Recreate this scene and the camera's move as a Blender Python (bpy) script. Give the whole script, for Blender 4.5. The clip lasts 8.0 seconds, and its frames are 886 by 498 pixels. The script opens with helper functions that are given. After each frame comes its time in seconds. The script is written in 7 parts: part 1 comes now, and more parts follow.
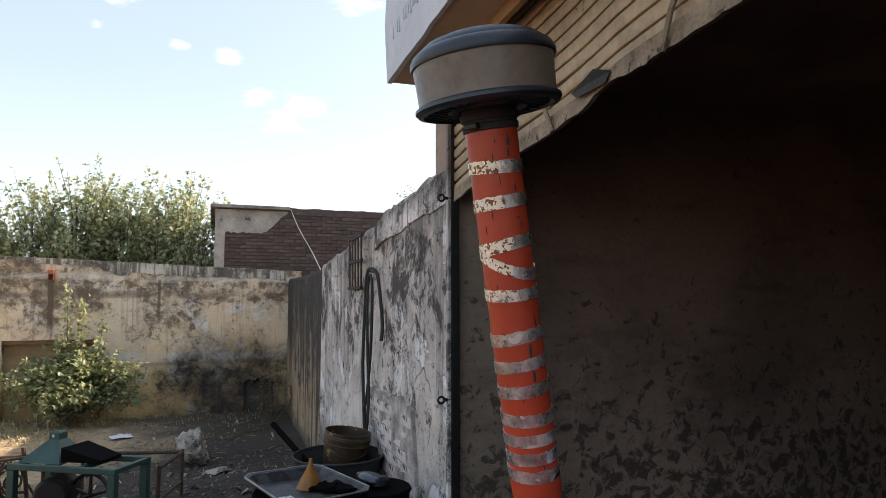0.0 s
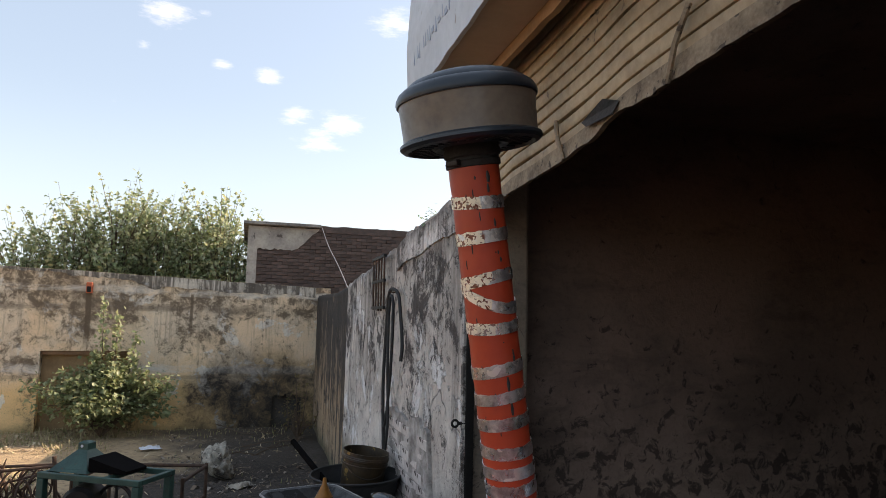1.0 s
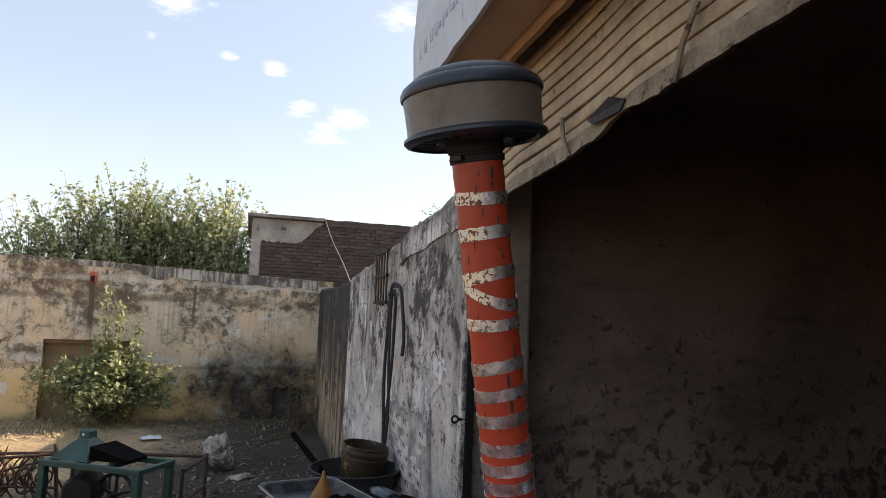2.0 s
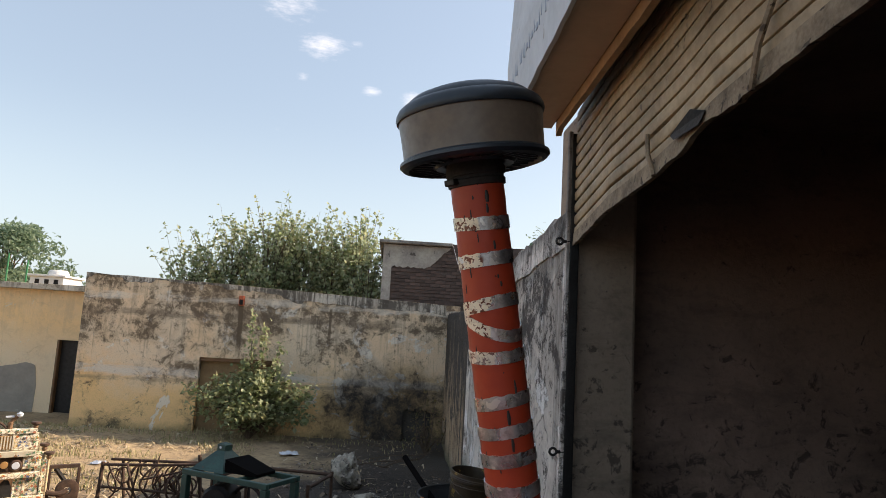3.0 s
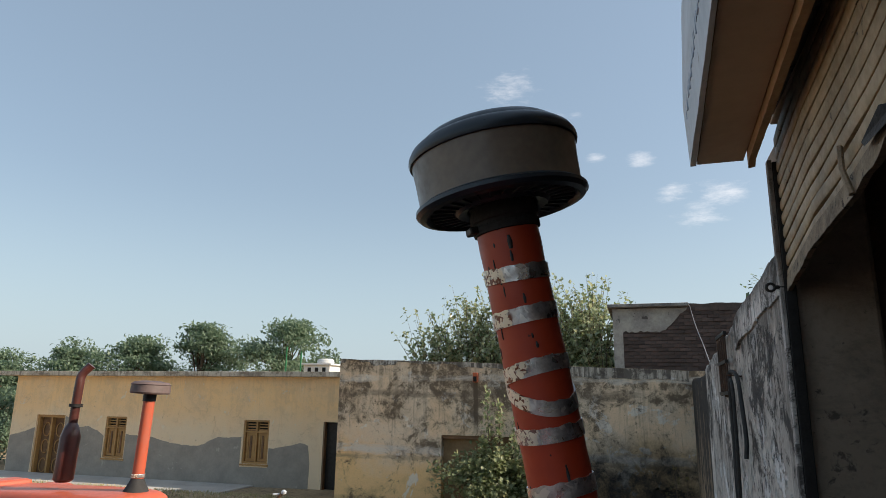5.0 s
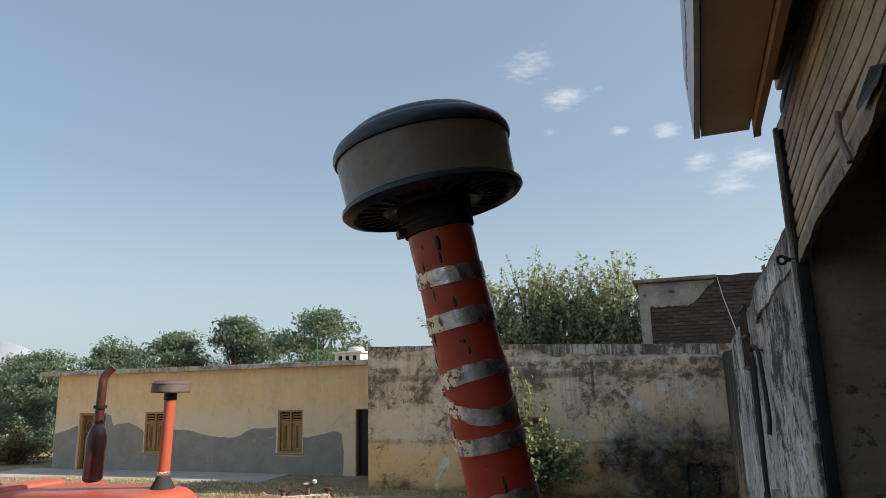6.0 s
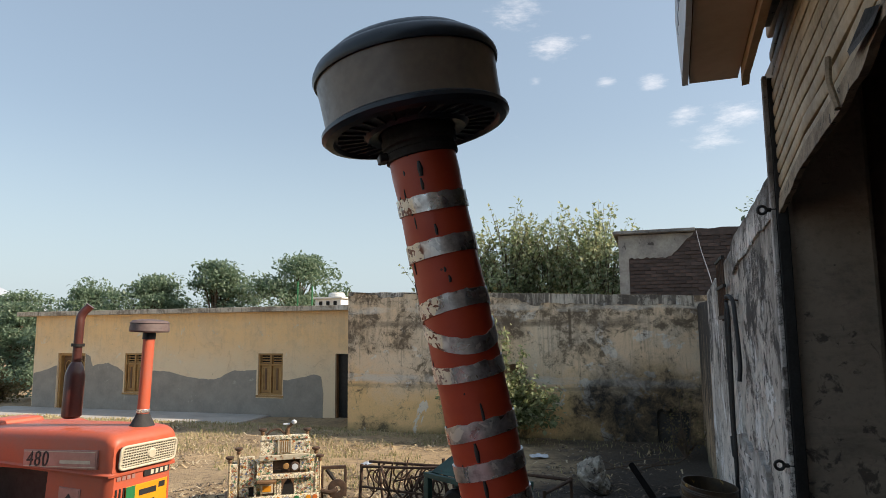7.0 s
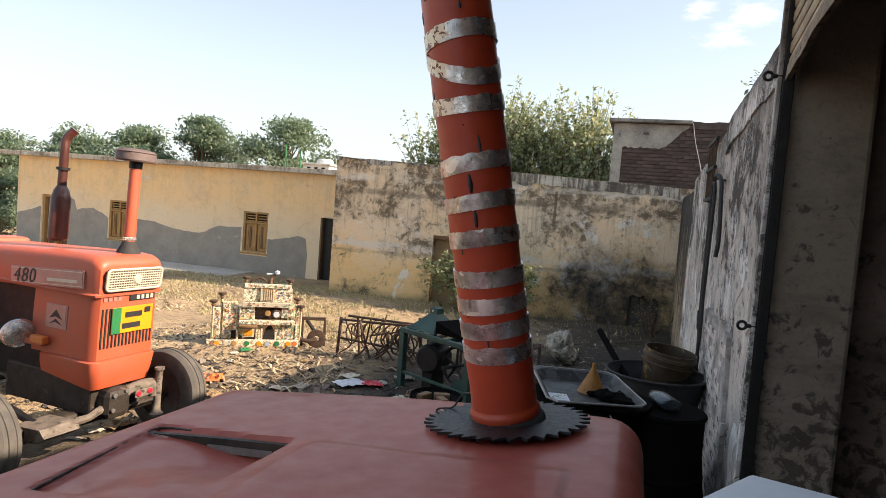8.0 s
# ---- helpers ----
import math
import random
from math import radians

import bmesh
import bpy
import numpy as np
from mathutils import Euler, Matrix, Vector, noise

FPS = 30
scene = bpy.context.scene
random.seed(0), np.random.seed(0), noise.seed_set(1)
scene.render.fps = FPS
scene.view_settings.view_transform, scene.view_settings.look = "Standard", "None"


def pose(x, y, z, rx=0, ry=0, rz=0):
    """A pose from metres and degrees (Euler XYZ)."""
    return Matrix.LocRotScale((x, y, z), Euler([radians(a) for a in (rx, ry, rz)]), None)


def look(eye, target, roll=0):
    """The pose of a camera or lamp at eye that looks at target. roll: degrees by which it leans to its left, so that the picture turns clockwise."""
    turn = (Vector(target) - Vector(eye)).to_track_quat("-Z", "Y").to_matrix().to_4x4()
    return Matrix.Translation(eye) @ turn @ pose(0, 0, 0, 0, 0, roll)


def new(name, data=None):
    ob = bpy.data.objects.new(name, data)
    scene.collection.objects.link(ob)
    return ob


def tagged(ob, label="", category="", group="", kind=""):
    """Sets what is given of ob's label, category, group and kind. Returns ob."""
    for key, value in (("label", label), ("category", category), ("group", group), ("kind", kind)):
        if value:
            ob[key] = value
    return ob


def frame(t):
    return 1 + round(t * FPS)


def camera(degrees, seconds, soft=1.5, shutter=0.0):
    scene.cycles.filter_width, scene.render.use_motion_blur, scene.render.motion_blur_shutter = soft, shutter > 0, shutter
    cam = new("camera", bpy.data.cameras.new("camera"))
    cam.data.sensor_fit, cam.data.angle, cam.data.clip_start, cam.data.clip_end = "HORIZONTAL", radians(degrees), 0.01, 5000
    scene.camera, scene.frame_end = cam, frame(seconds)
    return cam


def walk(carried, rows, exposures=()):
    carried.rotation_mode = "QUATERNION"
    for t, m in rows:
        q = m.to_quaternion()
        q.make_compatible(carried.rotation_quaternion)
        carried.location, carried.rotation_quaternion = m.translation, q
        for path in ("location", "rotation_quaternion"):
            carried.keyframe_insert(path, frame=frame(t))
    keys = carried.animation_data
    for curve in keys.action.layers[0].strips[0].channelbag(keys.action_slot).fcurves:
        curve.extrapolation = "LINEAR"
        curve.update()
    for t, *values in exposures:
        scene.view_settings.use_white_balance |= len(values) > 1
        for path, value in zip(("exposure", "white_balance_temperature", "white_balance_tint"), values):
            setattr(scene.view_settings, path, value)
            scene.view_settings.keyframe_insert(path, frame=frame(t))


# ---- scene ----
cam = camera(68.3, 8.0, soft=0.4)
PATH = [
    (0, (-0.025, -0.064, 2.165), (0.639, 1.816, 2.325), -0.0),
    (0.5, (0.031, -0.126, 2.179), (0.625, 1.77, 2.408), 0.4),
    (1, (0.045, -0.114, 2.187), (0.612, 1.791, 2.403), 1.3),
    (1.2, (0.05, -0.115, 2.191), (0.63, 1.785, 2.421), 0.7),
    (2.3, (0.048, -0.109, 2.186), (0.599, 1.804, 2.383), 2.8),
    (2.5, (0.076, -0.11, 2.19), (0.592, 1.81, 2.404), 2.3),
    (2.7, (0.137, -0.107, 2.199), (0.493, 1.843, 2.474), 2.45),
    (3, (0.27, -0.114, 2.207), (0.414, 1.865, 2.463), 3.2),
    (3.5, (0.349, -0.107, 2.213), (0.232, 1.875, 2.455), 1.6),
    (4, (0.372, -0.104, 2.227), (0.277, 1.87, 2.532), -0.1),
    (4.5, (0.45, -0.04, 2.202), (0.028, 1.89, 2.514), 2.7),
    (4.7, (0.496, -0.008, 2.205), (-0.044, 1.875, 2.608), 2.0),
    (5.8, (0.65, 0.124, 2.259), (0.087, 1.982, 2.736), -1.4),
    (6, (0.663, 0.114, 2.252), (0.015, 1.965, 2.646), -1.6),
    (6.5, (0.673, 0.081, 2.252), (-0.05, 1.918, 2.582), -2.6),
    (7, (0.655, 0.136, 2.23), (0.049, 2.027, 2.468), -0.6),
    (7.5, (0.639, 0.17, 2.116), (0.114, 2.099, 2.16), 3.3),
    (8, (0.645, 0.139, 2.056), (0.084, 2.055, 1.932), 4.4),
]
walk(cam, [(t, look(eye, target, roll)) for t, eye, target, roll in PATH], exposures=[(0.0, 1.2, 6950, 21), (0.5, 0.95, 7100, 22), (1.0, 0.99, 7050, 21), (2.5, 1.02, 7000, 22), (3.0, 0.75, 6900, 19), (3.5, 0.74, 6920, 19), (4.0, 0.71, 6870, 19), (4.5, 0.43, 6600, 14), (6.0, 0.2, 6400, 13), (6.5, 0.42, 6550, 15), (7.2, 0.4, 6650, 15), (8.0, 1.03, 7100, 20)])

# ---- light ----
SUN_DIR = Vector((1.6, 0.36, 1.0)).normalized()          # towards the sun
sun_data = bpy.data.lights.new("sun", "SUN")
sun_data.energy, sun_data.angle, sun_data.color = 5.0, radians(0.6), (1.0, 0.88, 0.7)
sun = new("sun", sun_data)
sun.matrix_world = look((6, -4, 12), Vector((6, -4, 12)) - SUN_DIR)

world = bpy.data.worlds.new("world")
scene.world = world
world.use_nodes = True
wn, wl = world.node_tree.nodes, world.node_tree.links
wn.clear()
w_out, w_bg = wn.new("ShaderNodeOutputWorld"), wn.new("ShaderNodeBackground")
sky = wn.new("ShaderNodeTexSky")
sky.sky_type, sky.sun_disc = "NISHITA", False
sky.sun_elevation = math.asin(SUN_DIR.z)
sky.sun_rotation = math.atan2(SUN_DIR.x, SUN_DIR.y)
sky.air_density, sky.dust_density, sky.ozone_density, sky.altitude = 1.3, 2.2, 1.0, 300
w_bg.inputs["Strength"].default_value = 0.11
w_geo = wn.new("ShaderNodeTexCoord")
# small fair-weather clouds: soft discs in the sky, broken up by noise
w_noise = wn.new("ShaderNodeTexNoise")
w_noise.inputs["Scale"].default_value, w_noise.inputs["Detail"].default_value, w_noise.inputs["Roughness"].default_value = 34.0, 9.0, 0.72
w_stretch = wn.new("ShaderNodeMapping")
w_stretch.inputs["Scale"].default_value = (0.7, 0.7, 2.4)
wl.new(w_geo.outputs["Generated"], w_stretch.inputs["Vector"])
wl.new(w_stretch.outputs["Vector"], w_noise.inputs["Vector"])
CLOUDS = [((-0.15, 0.922, 0.357), 0.016, 0.8), ((-0.052, 0.936, 0.348), 0.02, 0.9), ((0.013, 0.94, 0.341), 0.03, 1.0), ((0.055, 0.955, 0.291), 0.034, 1.0),
          ((0.121, 0.95, 0.287), 0.042, 1.0), ((0.09, 0.961, 0.26), 0.05, 0.9), ((0.183, 0.887, 0.424), 0.055, 0.9), ((-0.12, 0.908, 0.401), 0.045, 1.0), ((-0.072, 0.911, 0.407), 0.022, 0.7),
          ((-0.168, 0.878, 0.447), 0.055, 0.9), ((-0.115, 0.956, 0.27), 0.02, 0.5), ((-0.184, 0.941, 0.283), 0.014, 0.5)]
w_flat = wn.new("ShaderNodeMapping")
w_flat.inputs["Scale"].default_value = (1.0, 1.0, 1.8)
wl.new(w_geo.outputs["Generated"], w_flat.inputs["Vector"])
total = None
for d, size, power in CLOUDS:
    v = wn.new("ShaderNodeVectorMath")
    v.operation = "DISTANCE"
    d = Vector(d).normalized()
    v.inputs[1].default_value = (d.x, d.y, d.z * 1.8)
    wl.new(w_flat.outputs["Vector"], v.inputs[0])
    m = wn.new("ShaderNodeMapRange")
    m.interpolation_type = "SMOOTHSTEP"
    m.inputs["From Min"].default_value, m.inputs["From Max"].default_value = size * 1.5, 0.0
    m.inputs["To Min"].default_value, m.inputs["To Max"].default_value = 0.0, power
    wl.new(v.outputs["Value"], m.inputs["Value"])
    if total is None:
        total = m.outputs["Result"]
    else:
        a = wn.new("ShaderNodeMath")
        a.operation = "MAXIMUM"
        wl.new(total, a.inputs[0]), wl.new(m.outputs["Result"], a.inputs[1])
        total = a.outputs["Value"]
w_mix = wn.new("ShaderNodeMath")
w_mix.operation = "MULTIPLY_ADD"
wl.new(total, w_mix.inputs[0])
w_mix.inputs[1].default_value = 0.55
wl.new(w_noise.outputs["Fac"], w_mix.inputs[2])
w_ramp = wn.new("ShaderNodeMapRange")
w_ramp.interpolation_type = "SMOOTHSTEP"
w_ramp.inputs["To Max"].default_value = 0.5
w_ramp.inputs["From Min"].default_value, w_ramp.inputs["From Max"].default_value = 0.74, 1.3
wl.new(w_mix.outputs["Value"], w_ramp.inputs["Value"])
w_mask = wn.new("ShaderNodeMath")
w_mask.operation = "MULTIPLY"
w_gate = wn.new("ShaderNodeMath")
w_gate.operation = "GREATER_THAN"
w_gate.inputs[1].default_value = 0.02
wl.new(total, w_gate.inputs[0])
wl.new(w_ramp.outputs["Result"], w_mask.inputs[0]), wl.new(w_gate.outputs["Value"], w_mask.inputs[1])
# haze: the sky pales towards the horizon
w_pale = wn.new("ShaderNodeMix")
w_pale.data_type = "RGBA"
w_up, w_low = wn.new("ShaderNodeSeparateXYZ"), wn.new("ShaderNodeMapRange")
w_low.interpolation_type = "SMOOTHSTEP"
w_low.inputs["From Min"].default_value, w_low.inputs["From Max"].default_value = 0.32, 0.02
w_low.inputs["To Min"].default_value, w_low.inputs["To Max"].default_value = 0.32, 0.72
wl.new(w_geo.outputs["Generated"], w_up.inputs["Vector"])
wl.new(w_up.outputs["Z"], w_low.inputs["Value"])
wl.new(w_low.outputs["Result"], w_pale.inputs["Factor"])
wl.new(sky.outputs["Color"], w_pale.inputs["A"])
w_pale.inputs["B"].default_value = (4.15, 5.38, 6.08, 1)
w_cloud = wn.new("ShaderNodeMix")
w_cloud.data_type = "RGBA"
wl.new(w_mask.outputs["Value"], w_cloud.inputs["Factor"])
wl.new(w_pale.outputs["Result"], w_cloud.inputs["A"])
w_cloud.inputs["B"].default_value = (9.5, 9.3, 9.0, 1)
wl.new(w_cloud.outputs["Result"], w_bg.inputs["Color"])
wl.new(w_bg.outputs["Background"], w_out.inputs["Surface"])


# ---- materials ----
def shader(name):
    m = bpy.data.materials.new(name)
    m.use_nodes = True
    n = m.node_tree.nodes
    return m, n, m.node_tree.links, n["Principled BSDF"]


def noise_node(n, l, vec, scale, detail=5.0, rough=0.6, distort=0.0):
    t = n.new("ShaderNodeTexNoise")
    t.inputs["Scale"].default_value, t.inputs["Detail"].default_value = scale, detail
    t.inputs["Roughness"].default_value, t.inputs["Distortion"].default_value = rough, distort
    l.new(vec, t.inputs["Vector"])
    return t.outputs["Fac"]


def band(n, l, value, lo, hi, top=1.0):
    r = n.new("ShaderNodeMapRange")
    r.inputs["From Min"].default_value, r.inputs["From Max"].default_value = lo, hi
    r.inputs["To Max"].default_value = top
    l.new(value, r.inputs["Value"])
    return r.outputs["Result"]


def blend(n, l, fac, a, b):
    m = n.new("ShaderNodeMix")
    m.data_type = "RGBA"
    if isinstance(fac, float):
        m.inputs["Factor"].default_value = fac
    else:
        l.new(fac, m.inputs["Factor"])
    for key, v in (("A", a), ("B", b)):
        if isinstance(v, tuple):
            m.inputs[key].default_value = (*v, 1)
        else:
            l.new(v, m.inputs[key])
    return m.outputs["Result"]


def times(n, l, a, b, op="MULTIPLY"):
    m = n.new("ShaderNodeMath")
    m.operation = op
    for i, v in enumerate((a, b)):
        if isinstance(v, float):
            m.inputs[i].default_value = v
        else:
            l.new(v, m.inputs[i])
    return m.outputs["Value"]


def coords(n, l, stretch=(1, 1, 1), shift=(0, 0, 0)):
    t, m = n.new("ShaderNodeTexCoord"), n.new("ShaderNodeMapping")
    m.inputs["Scale"].default_value, m.inputs["Location"].default_value = stretch, shift
    l.new(t.outputs["Object"], m.inputs["Vector"])
    return m.outputs["Vector"]


def height_of(n, l, axis="Z"):
    t, s = n.new("ShaderNodeTexCoord"), n.new("ShaderNodeSeparateXYZ")
    l.new(t.outputs["Object"], s.inputs["Vector"])
    return s.outputs[axis]


def relief(n, l, b, value, strength, distance=0.01):
    u = n.new("ShaderNodeBump")
    u.inputs["Strength"].default_value, u.inputs["Distance"].default_value = strength, distance
    l.new(value, u.inputs["Height"])
    l.new(u.outputs["Normal"], b.inputs["Normal"])


def surface(name, light, dark, scale=6.0, rough=0.7, metal=0.0, bump=0.3, spots=None, spot_scale=25.0, spot_at=0.62, vary=0.0, coat=0.0):
    """Two tones mixed at two scales, with optional sharp-edged spots of a third colour."""
    m, n, l, b = shader(name)
    v = coords(n, l)
    big, fine = noise_node(n, l, v, scale), noise_node(n, l, v, scale * 9, 4.0)
    f = times(n, l, big, times(n, l, fine, 0.35), "ADD")
    c = blend(n, l, band(n, l, f, 0.5, 0.85), light, dark)
    if spots:
        s = noise_node(n, l, v, spot_scale, 4.0, 0.65, 0.4)
        c = blend(n, l, band(n, l, s, spot_at, spot_at + 0.03), c, spots)
    if vary:
        info = n.new("ShaderNodeObjectInfo")
        g = n.new("ShaderNodeHueSaturation")
        r = n.new("ShaderNodeMapRange")
        r.inputs["To Min"].default_value, r.inputs["To Max"].default_value = 1 - vary, 1 + vary
        l.new(info.outputs["Random"], r.inputs["Value"])
        l.new(r.outputs["Result"], g.inputs["Value"])
        l.new(c, g.inputs["Color"])
        c = g.outputs["Color"]
    l.new(c, b.inputs["Base Color"])
    b.inputs["Metallic"].default_value = metal
    b.inputs["Coat Weight"].default_value = coat
    l.new(times(n, l, band(n, l, fine, 0.2, 0.8, 0.25), rough - 0.12, "ADD"), b.inputs["Roughness"])
    if bump:
        relief(n, l, b, f, bump, 0.008)
    return m


def old_plaster(name, base, patch, dark, pale, streaks=0.5, top=3.0, grime=0.6, flakes=0.57, soot=None, seed=0.0, crown=0.0, low=None, run_at=0.585, foot=0.0, lines=6.5, low_at=2.45, tides=(), crisp=0.06, scab_at=0.63, bump=0.6, drips=()):
    """Weathered limewashed plaster: older coats showing, flaked edges, crisp mould, rain streaks, cracks and pits."""
    m, n, l, b = shader(name)
    v = coords(n, l, shift=(seed, seed, seed))
    blot, mid = noise_node(n, l, v, 0.8, 7.0, 0.64, 0.4), noise_node(n, l, v, 2.3, 9.0, 0.66, 0.5)
    dirt, fine = noise_node(n, l, v, 1.3, 12.0, 0.74, 0.3), noise_node(n, l, v, 42.0, 4.0)
    z = height_of(n, l)
    c = blend(n, l, band(n, l, blot, 0.43, 0.58), base, patch)
    if low:                                   # the newer coat of colour on the lower half
        c = blend(n, l, band(n, l, times(n, l, z, times(n, l, blot, 2.2), "ADD"), low_at, low_at - 0.7, 0.85), c, low)
    c = blend(n, l, band(n, l, mid, flakes, flakes + 0.012, 0.9), c, pale)
    # mould: fine crisp specks gathered in clouds, thicker towards the top
    age = times(n, l, dirt, band(n, l, z, 0.5, top - 0.5, 0.09), "ADD")
    c = blend(n, l, band(n, l, age, 0.49, 0.7, grime * 0.55), c, dark)
    scab = noise_node(n, l, v, 4.5, 12.0, 0.82, 0.6)
    gather = band(n, l, age, 0.48, 0.66)
    c = blend(n, l, band(n, l, times(n, l, scab, times(n, l, gather, 0.16), "ADD"), scab_at - crisp / 2, scab_at + crisp / 2, grime), c, dark)
    run = noise_node(n, l, coords(n, l, (lines, lines, lines * 0.05), (seed, 0, 0)), 1.0, 8.0, 0.75, 0.3)
    high = band(n, l, z, top - 2.2, top - 0.1)
    wet = times(n, l, times(n, l, run, times(n, l, high, 0.13), "ADD"), times(n, l, scab, 0.12), "ADD")
    c = blend(n, l, band(n, l, wet, run_at + 0.08, run_at + 0.15, streaks), c, dark)
    for tz, half, tone, amount in tides:      # level bands where coats end and damp has stood
        level = noise_node(n, l, coords(n, l, (0.9, 0.9, 3.5), (seed + tz, 0, tz)), 1.0, 9.0, 0.7, 0.4)
        off = times(n, l, times(n, l, z, -tz, "ADD"), 1.0 / half)
        near = times(n, l, times(n, l, off, off), times(n, l, level, -2.4), "ADD")
        c = blend(n, l, band(n, l, near, -0.95, -1.35, amount), c, tone)
    for dx_, dz0, dz1, wide in drips:         # single dark runs below a spout or a crack
        xx = times(n, l, height_of(n, l, "X"), -dx_, "ADD")
        xx = times(n, l, xx, times(n, l, times(n, l, run, -0.5, "ADD"), wide * 2.5), "ADD")
        near = band(n, l, times(n, l, times(n, l, xx, xx), 1.0 / (wide * wide)), 1.0, 0.3)
        fall = times(n, l, band(n, l, z, dz1 - 0.3, dz1 + 0.1), band(n, l, z, dz0 + 0.04, dz0))
        c = blend(n, l, times(n, l, times(n, l, near, fall), 0.85), c, dark)
    if crown:
        c = blend(n, l, band(n, l, times(n, l, z, times(n, l, dirt, 0.5), "ADD"), top + 0.08, top + 0.2, crown), c, dark)
    if foot:                                  # damp earth and moss splashed up at the foot
        c = blend(n, l, band(n, l, times(n, l, z, times(n, l, mid, 0.5), "ADD"), foot + 0.3, foot + 0.05, 0.8), c, (0.07, 0.075, 0.04))
    if soot:
        cx, cz, rx, rz = soot
        x = height_of(n, l, "X")
        dx = times(n, l, times(n, l, x, -cx, "ADD"), 1.0 / rx)
        dz = times(n, l, times(n, l, z, -cz, "ADD"), 1.0 / rz)
        r2 = times(n, l, times(n, l, dx, dx), times(n, l, dz, dz), "ADD")
        cloud = band(n, l, times(n, l, r2, times(n, l, dirt, -2.6), "ADD"), 0.4, -1.15, 0.98)
        c = blend(n, l, times(n, l, cloud, band(n, l, scab, 0.28, 0.56)), c, (0.03, 0.027, 0.024))
        c = blend(n, l, times(n, l, times(n, l, cloud, cloud), 0.8), c, (0.016, 0.015, 0.014))
    pits = noise_node(n, l, v, 13.0, 5.0, 0.7, 0.4)
    c = blend(n, l, band(n, l, pits, 0.655, 0.675, 0.8), c, dark)
    crack = n.new("ShaderNodeTexVoronoi")
    crack.feature = "DISTANCE_TO_EDGE"
    crack.inputs["Scale"].default_value = 0.9
    warp = n.new("ShaderNodeVectorMath")
    warp.operation = "MULTIPLY_ADD"
    wob = n.new("ShaderNodeTexNoise")
    wob.inputs["Scale"].default_value, wob.inputs["Detail"].default_value = 3.0, 6.0
    l.new(v, wob.inputs["Vector"])
    l.new(wob.outputs["Color"], warp.inputs[0])
    warp.inputs[1].default_value = (0.5, 0.5, 0.5)
    l.new(v, warp.inputs[2])
    l.new(warp.outputs["Vector"], crack.inputs["Vector"])
    line = times(n, l, band(n, l, crack.outputs["Distance"], 0.008, 0.002), band(n, l, blot, 0.5, 0.54))
    c = blend(n, l, times(n, l, line, 0.4), c, dark)
    c = blend(n, l, band(n, l, fine, 0.45, 0.8, 0.25), c, dark)
    l.new(c, b.inputs["Base Color"])
    b.inputs["Roughness"].default_value = 0.92
    flake = band(n, l, mid, flakes - 0.01, flakes + 0.01, 0.7)
    rel = times(n, l, times(n, l, times(n, l, flake, times(n, l, fine, 0.35), "ADD"), pits, "ADD"), line, "SUBTRACT")
    relief(n, l, b, rel, bump, 0.02)
    return m


def graded_plaster(name, base, worn, dark, low, seed=0.0, chips=9.0, chip_at=0.655, soft=0.035, rise=0.0):
    """Indoor plaster graded to another tone low down, with chipped dark spots that thicken towards the floor."""
    m, n, l, b = shader(name)
    v = coords(n, l, shift=(seed, 0, seed))
    big, mid, fine = noise_node(n, l, v, 1.1, 6.0, 0.6, 0.3), noise_node(n, l, v, chips, 8.0, 0.66, 0.6), noise_node(n, l, v, 38.0, 4.0)
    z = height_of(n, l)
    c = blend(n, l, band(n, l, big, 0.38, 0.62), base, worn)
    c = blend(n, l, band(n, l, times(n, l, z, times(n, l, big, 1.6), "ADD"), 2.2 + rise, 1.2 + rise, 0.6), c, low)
    damp = times(n, l, mid, band(n, l, z, 2.4, 0.9, 0.16), "ADD")
    c = blend(n, l, band(n, l, damp, chip_at, chip_at + soft, 0.75), c, dark)
    smear = noise_node(n, l, coords(n, l, (1.4, 1.4, 4.0), (seed, 1, 2)), 1.6, 8.0, 0.7, 0.5)
    c = blend(n, l, band(n, l, smear, 0.5, 0.74, 0.5), c, dark)
    c = blend(n, l, band(n, l, fine, 0.5, 0.8, 0.3), c, dark)
    l.new(c, b.inputs["Base Color"])
    b.inputs["Roughness"].default_value = 0.9
    relief(n, l, b, times(n, l, mid, times(n, l, fine, 0.3), "ADD"), 0.5, 0.012)
    return m


M_yard_wall = old_plaster("ochre_weathered_plaster", (0.84, 0.63, 0.41), (0.8, 0.65, 0.47), (0.125, 0.09, 0.058), (0.84, 0.77, 0.66), 0.35, 3.0, 0.88, 0.592, (0.45, 0.45, 1.4, 1.0), 0.0, low=(0.86, 0.57, 0.25), foot=0.12, crisp=0.1, scab_at=0.625, drips=((-2.79, 2.58, 1.75, 0.06), (-0.98, 2.55, 1.95, 0.04)), tides=((1.12, 0.2, (0.74, 0.68, 0.6), 0.8), (2.62, 0.16, (0.8, 0.74, 0.64), 0.6), (2.3, 0.16, (0.16, 0.12, 0.085), 0.6), (0.98, 0.1, (0.2, 0.15, 0.1), 0.55)))
M_white_wall = old_plaster("whitewashed_plaster", (0.8, 0.735, 0.66), (0.55, 0.495, 0.44), (0.055, 0.046, 0.041), (0.88, 0.85, 0.82), 0.5, 2.7, 0.95, 0.57, None, 3.0, 0.4, run_at=0.6, lines=4.5, foot=0.85, scab_at=0.628, bump=1.0)
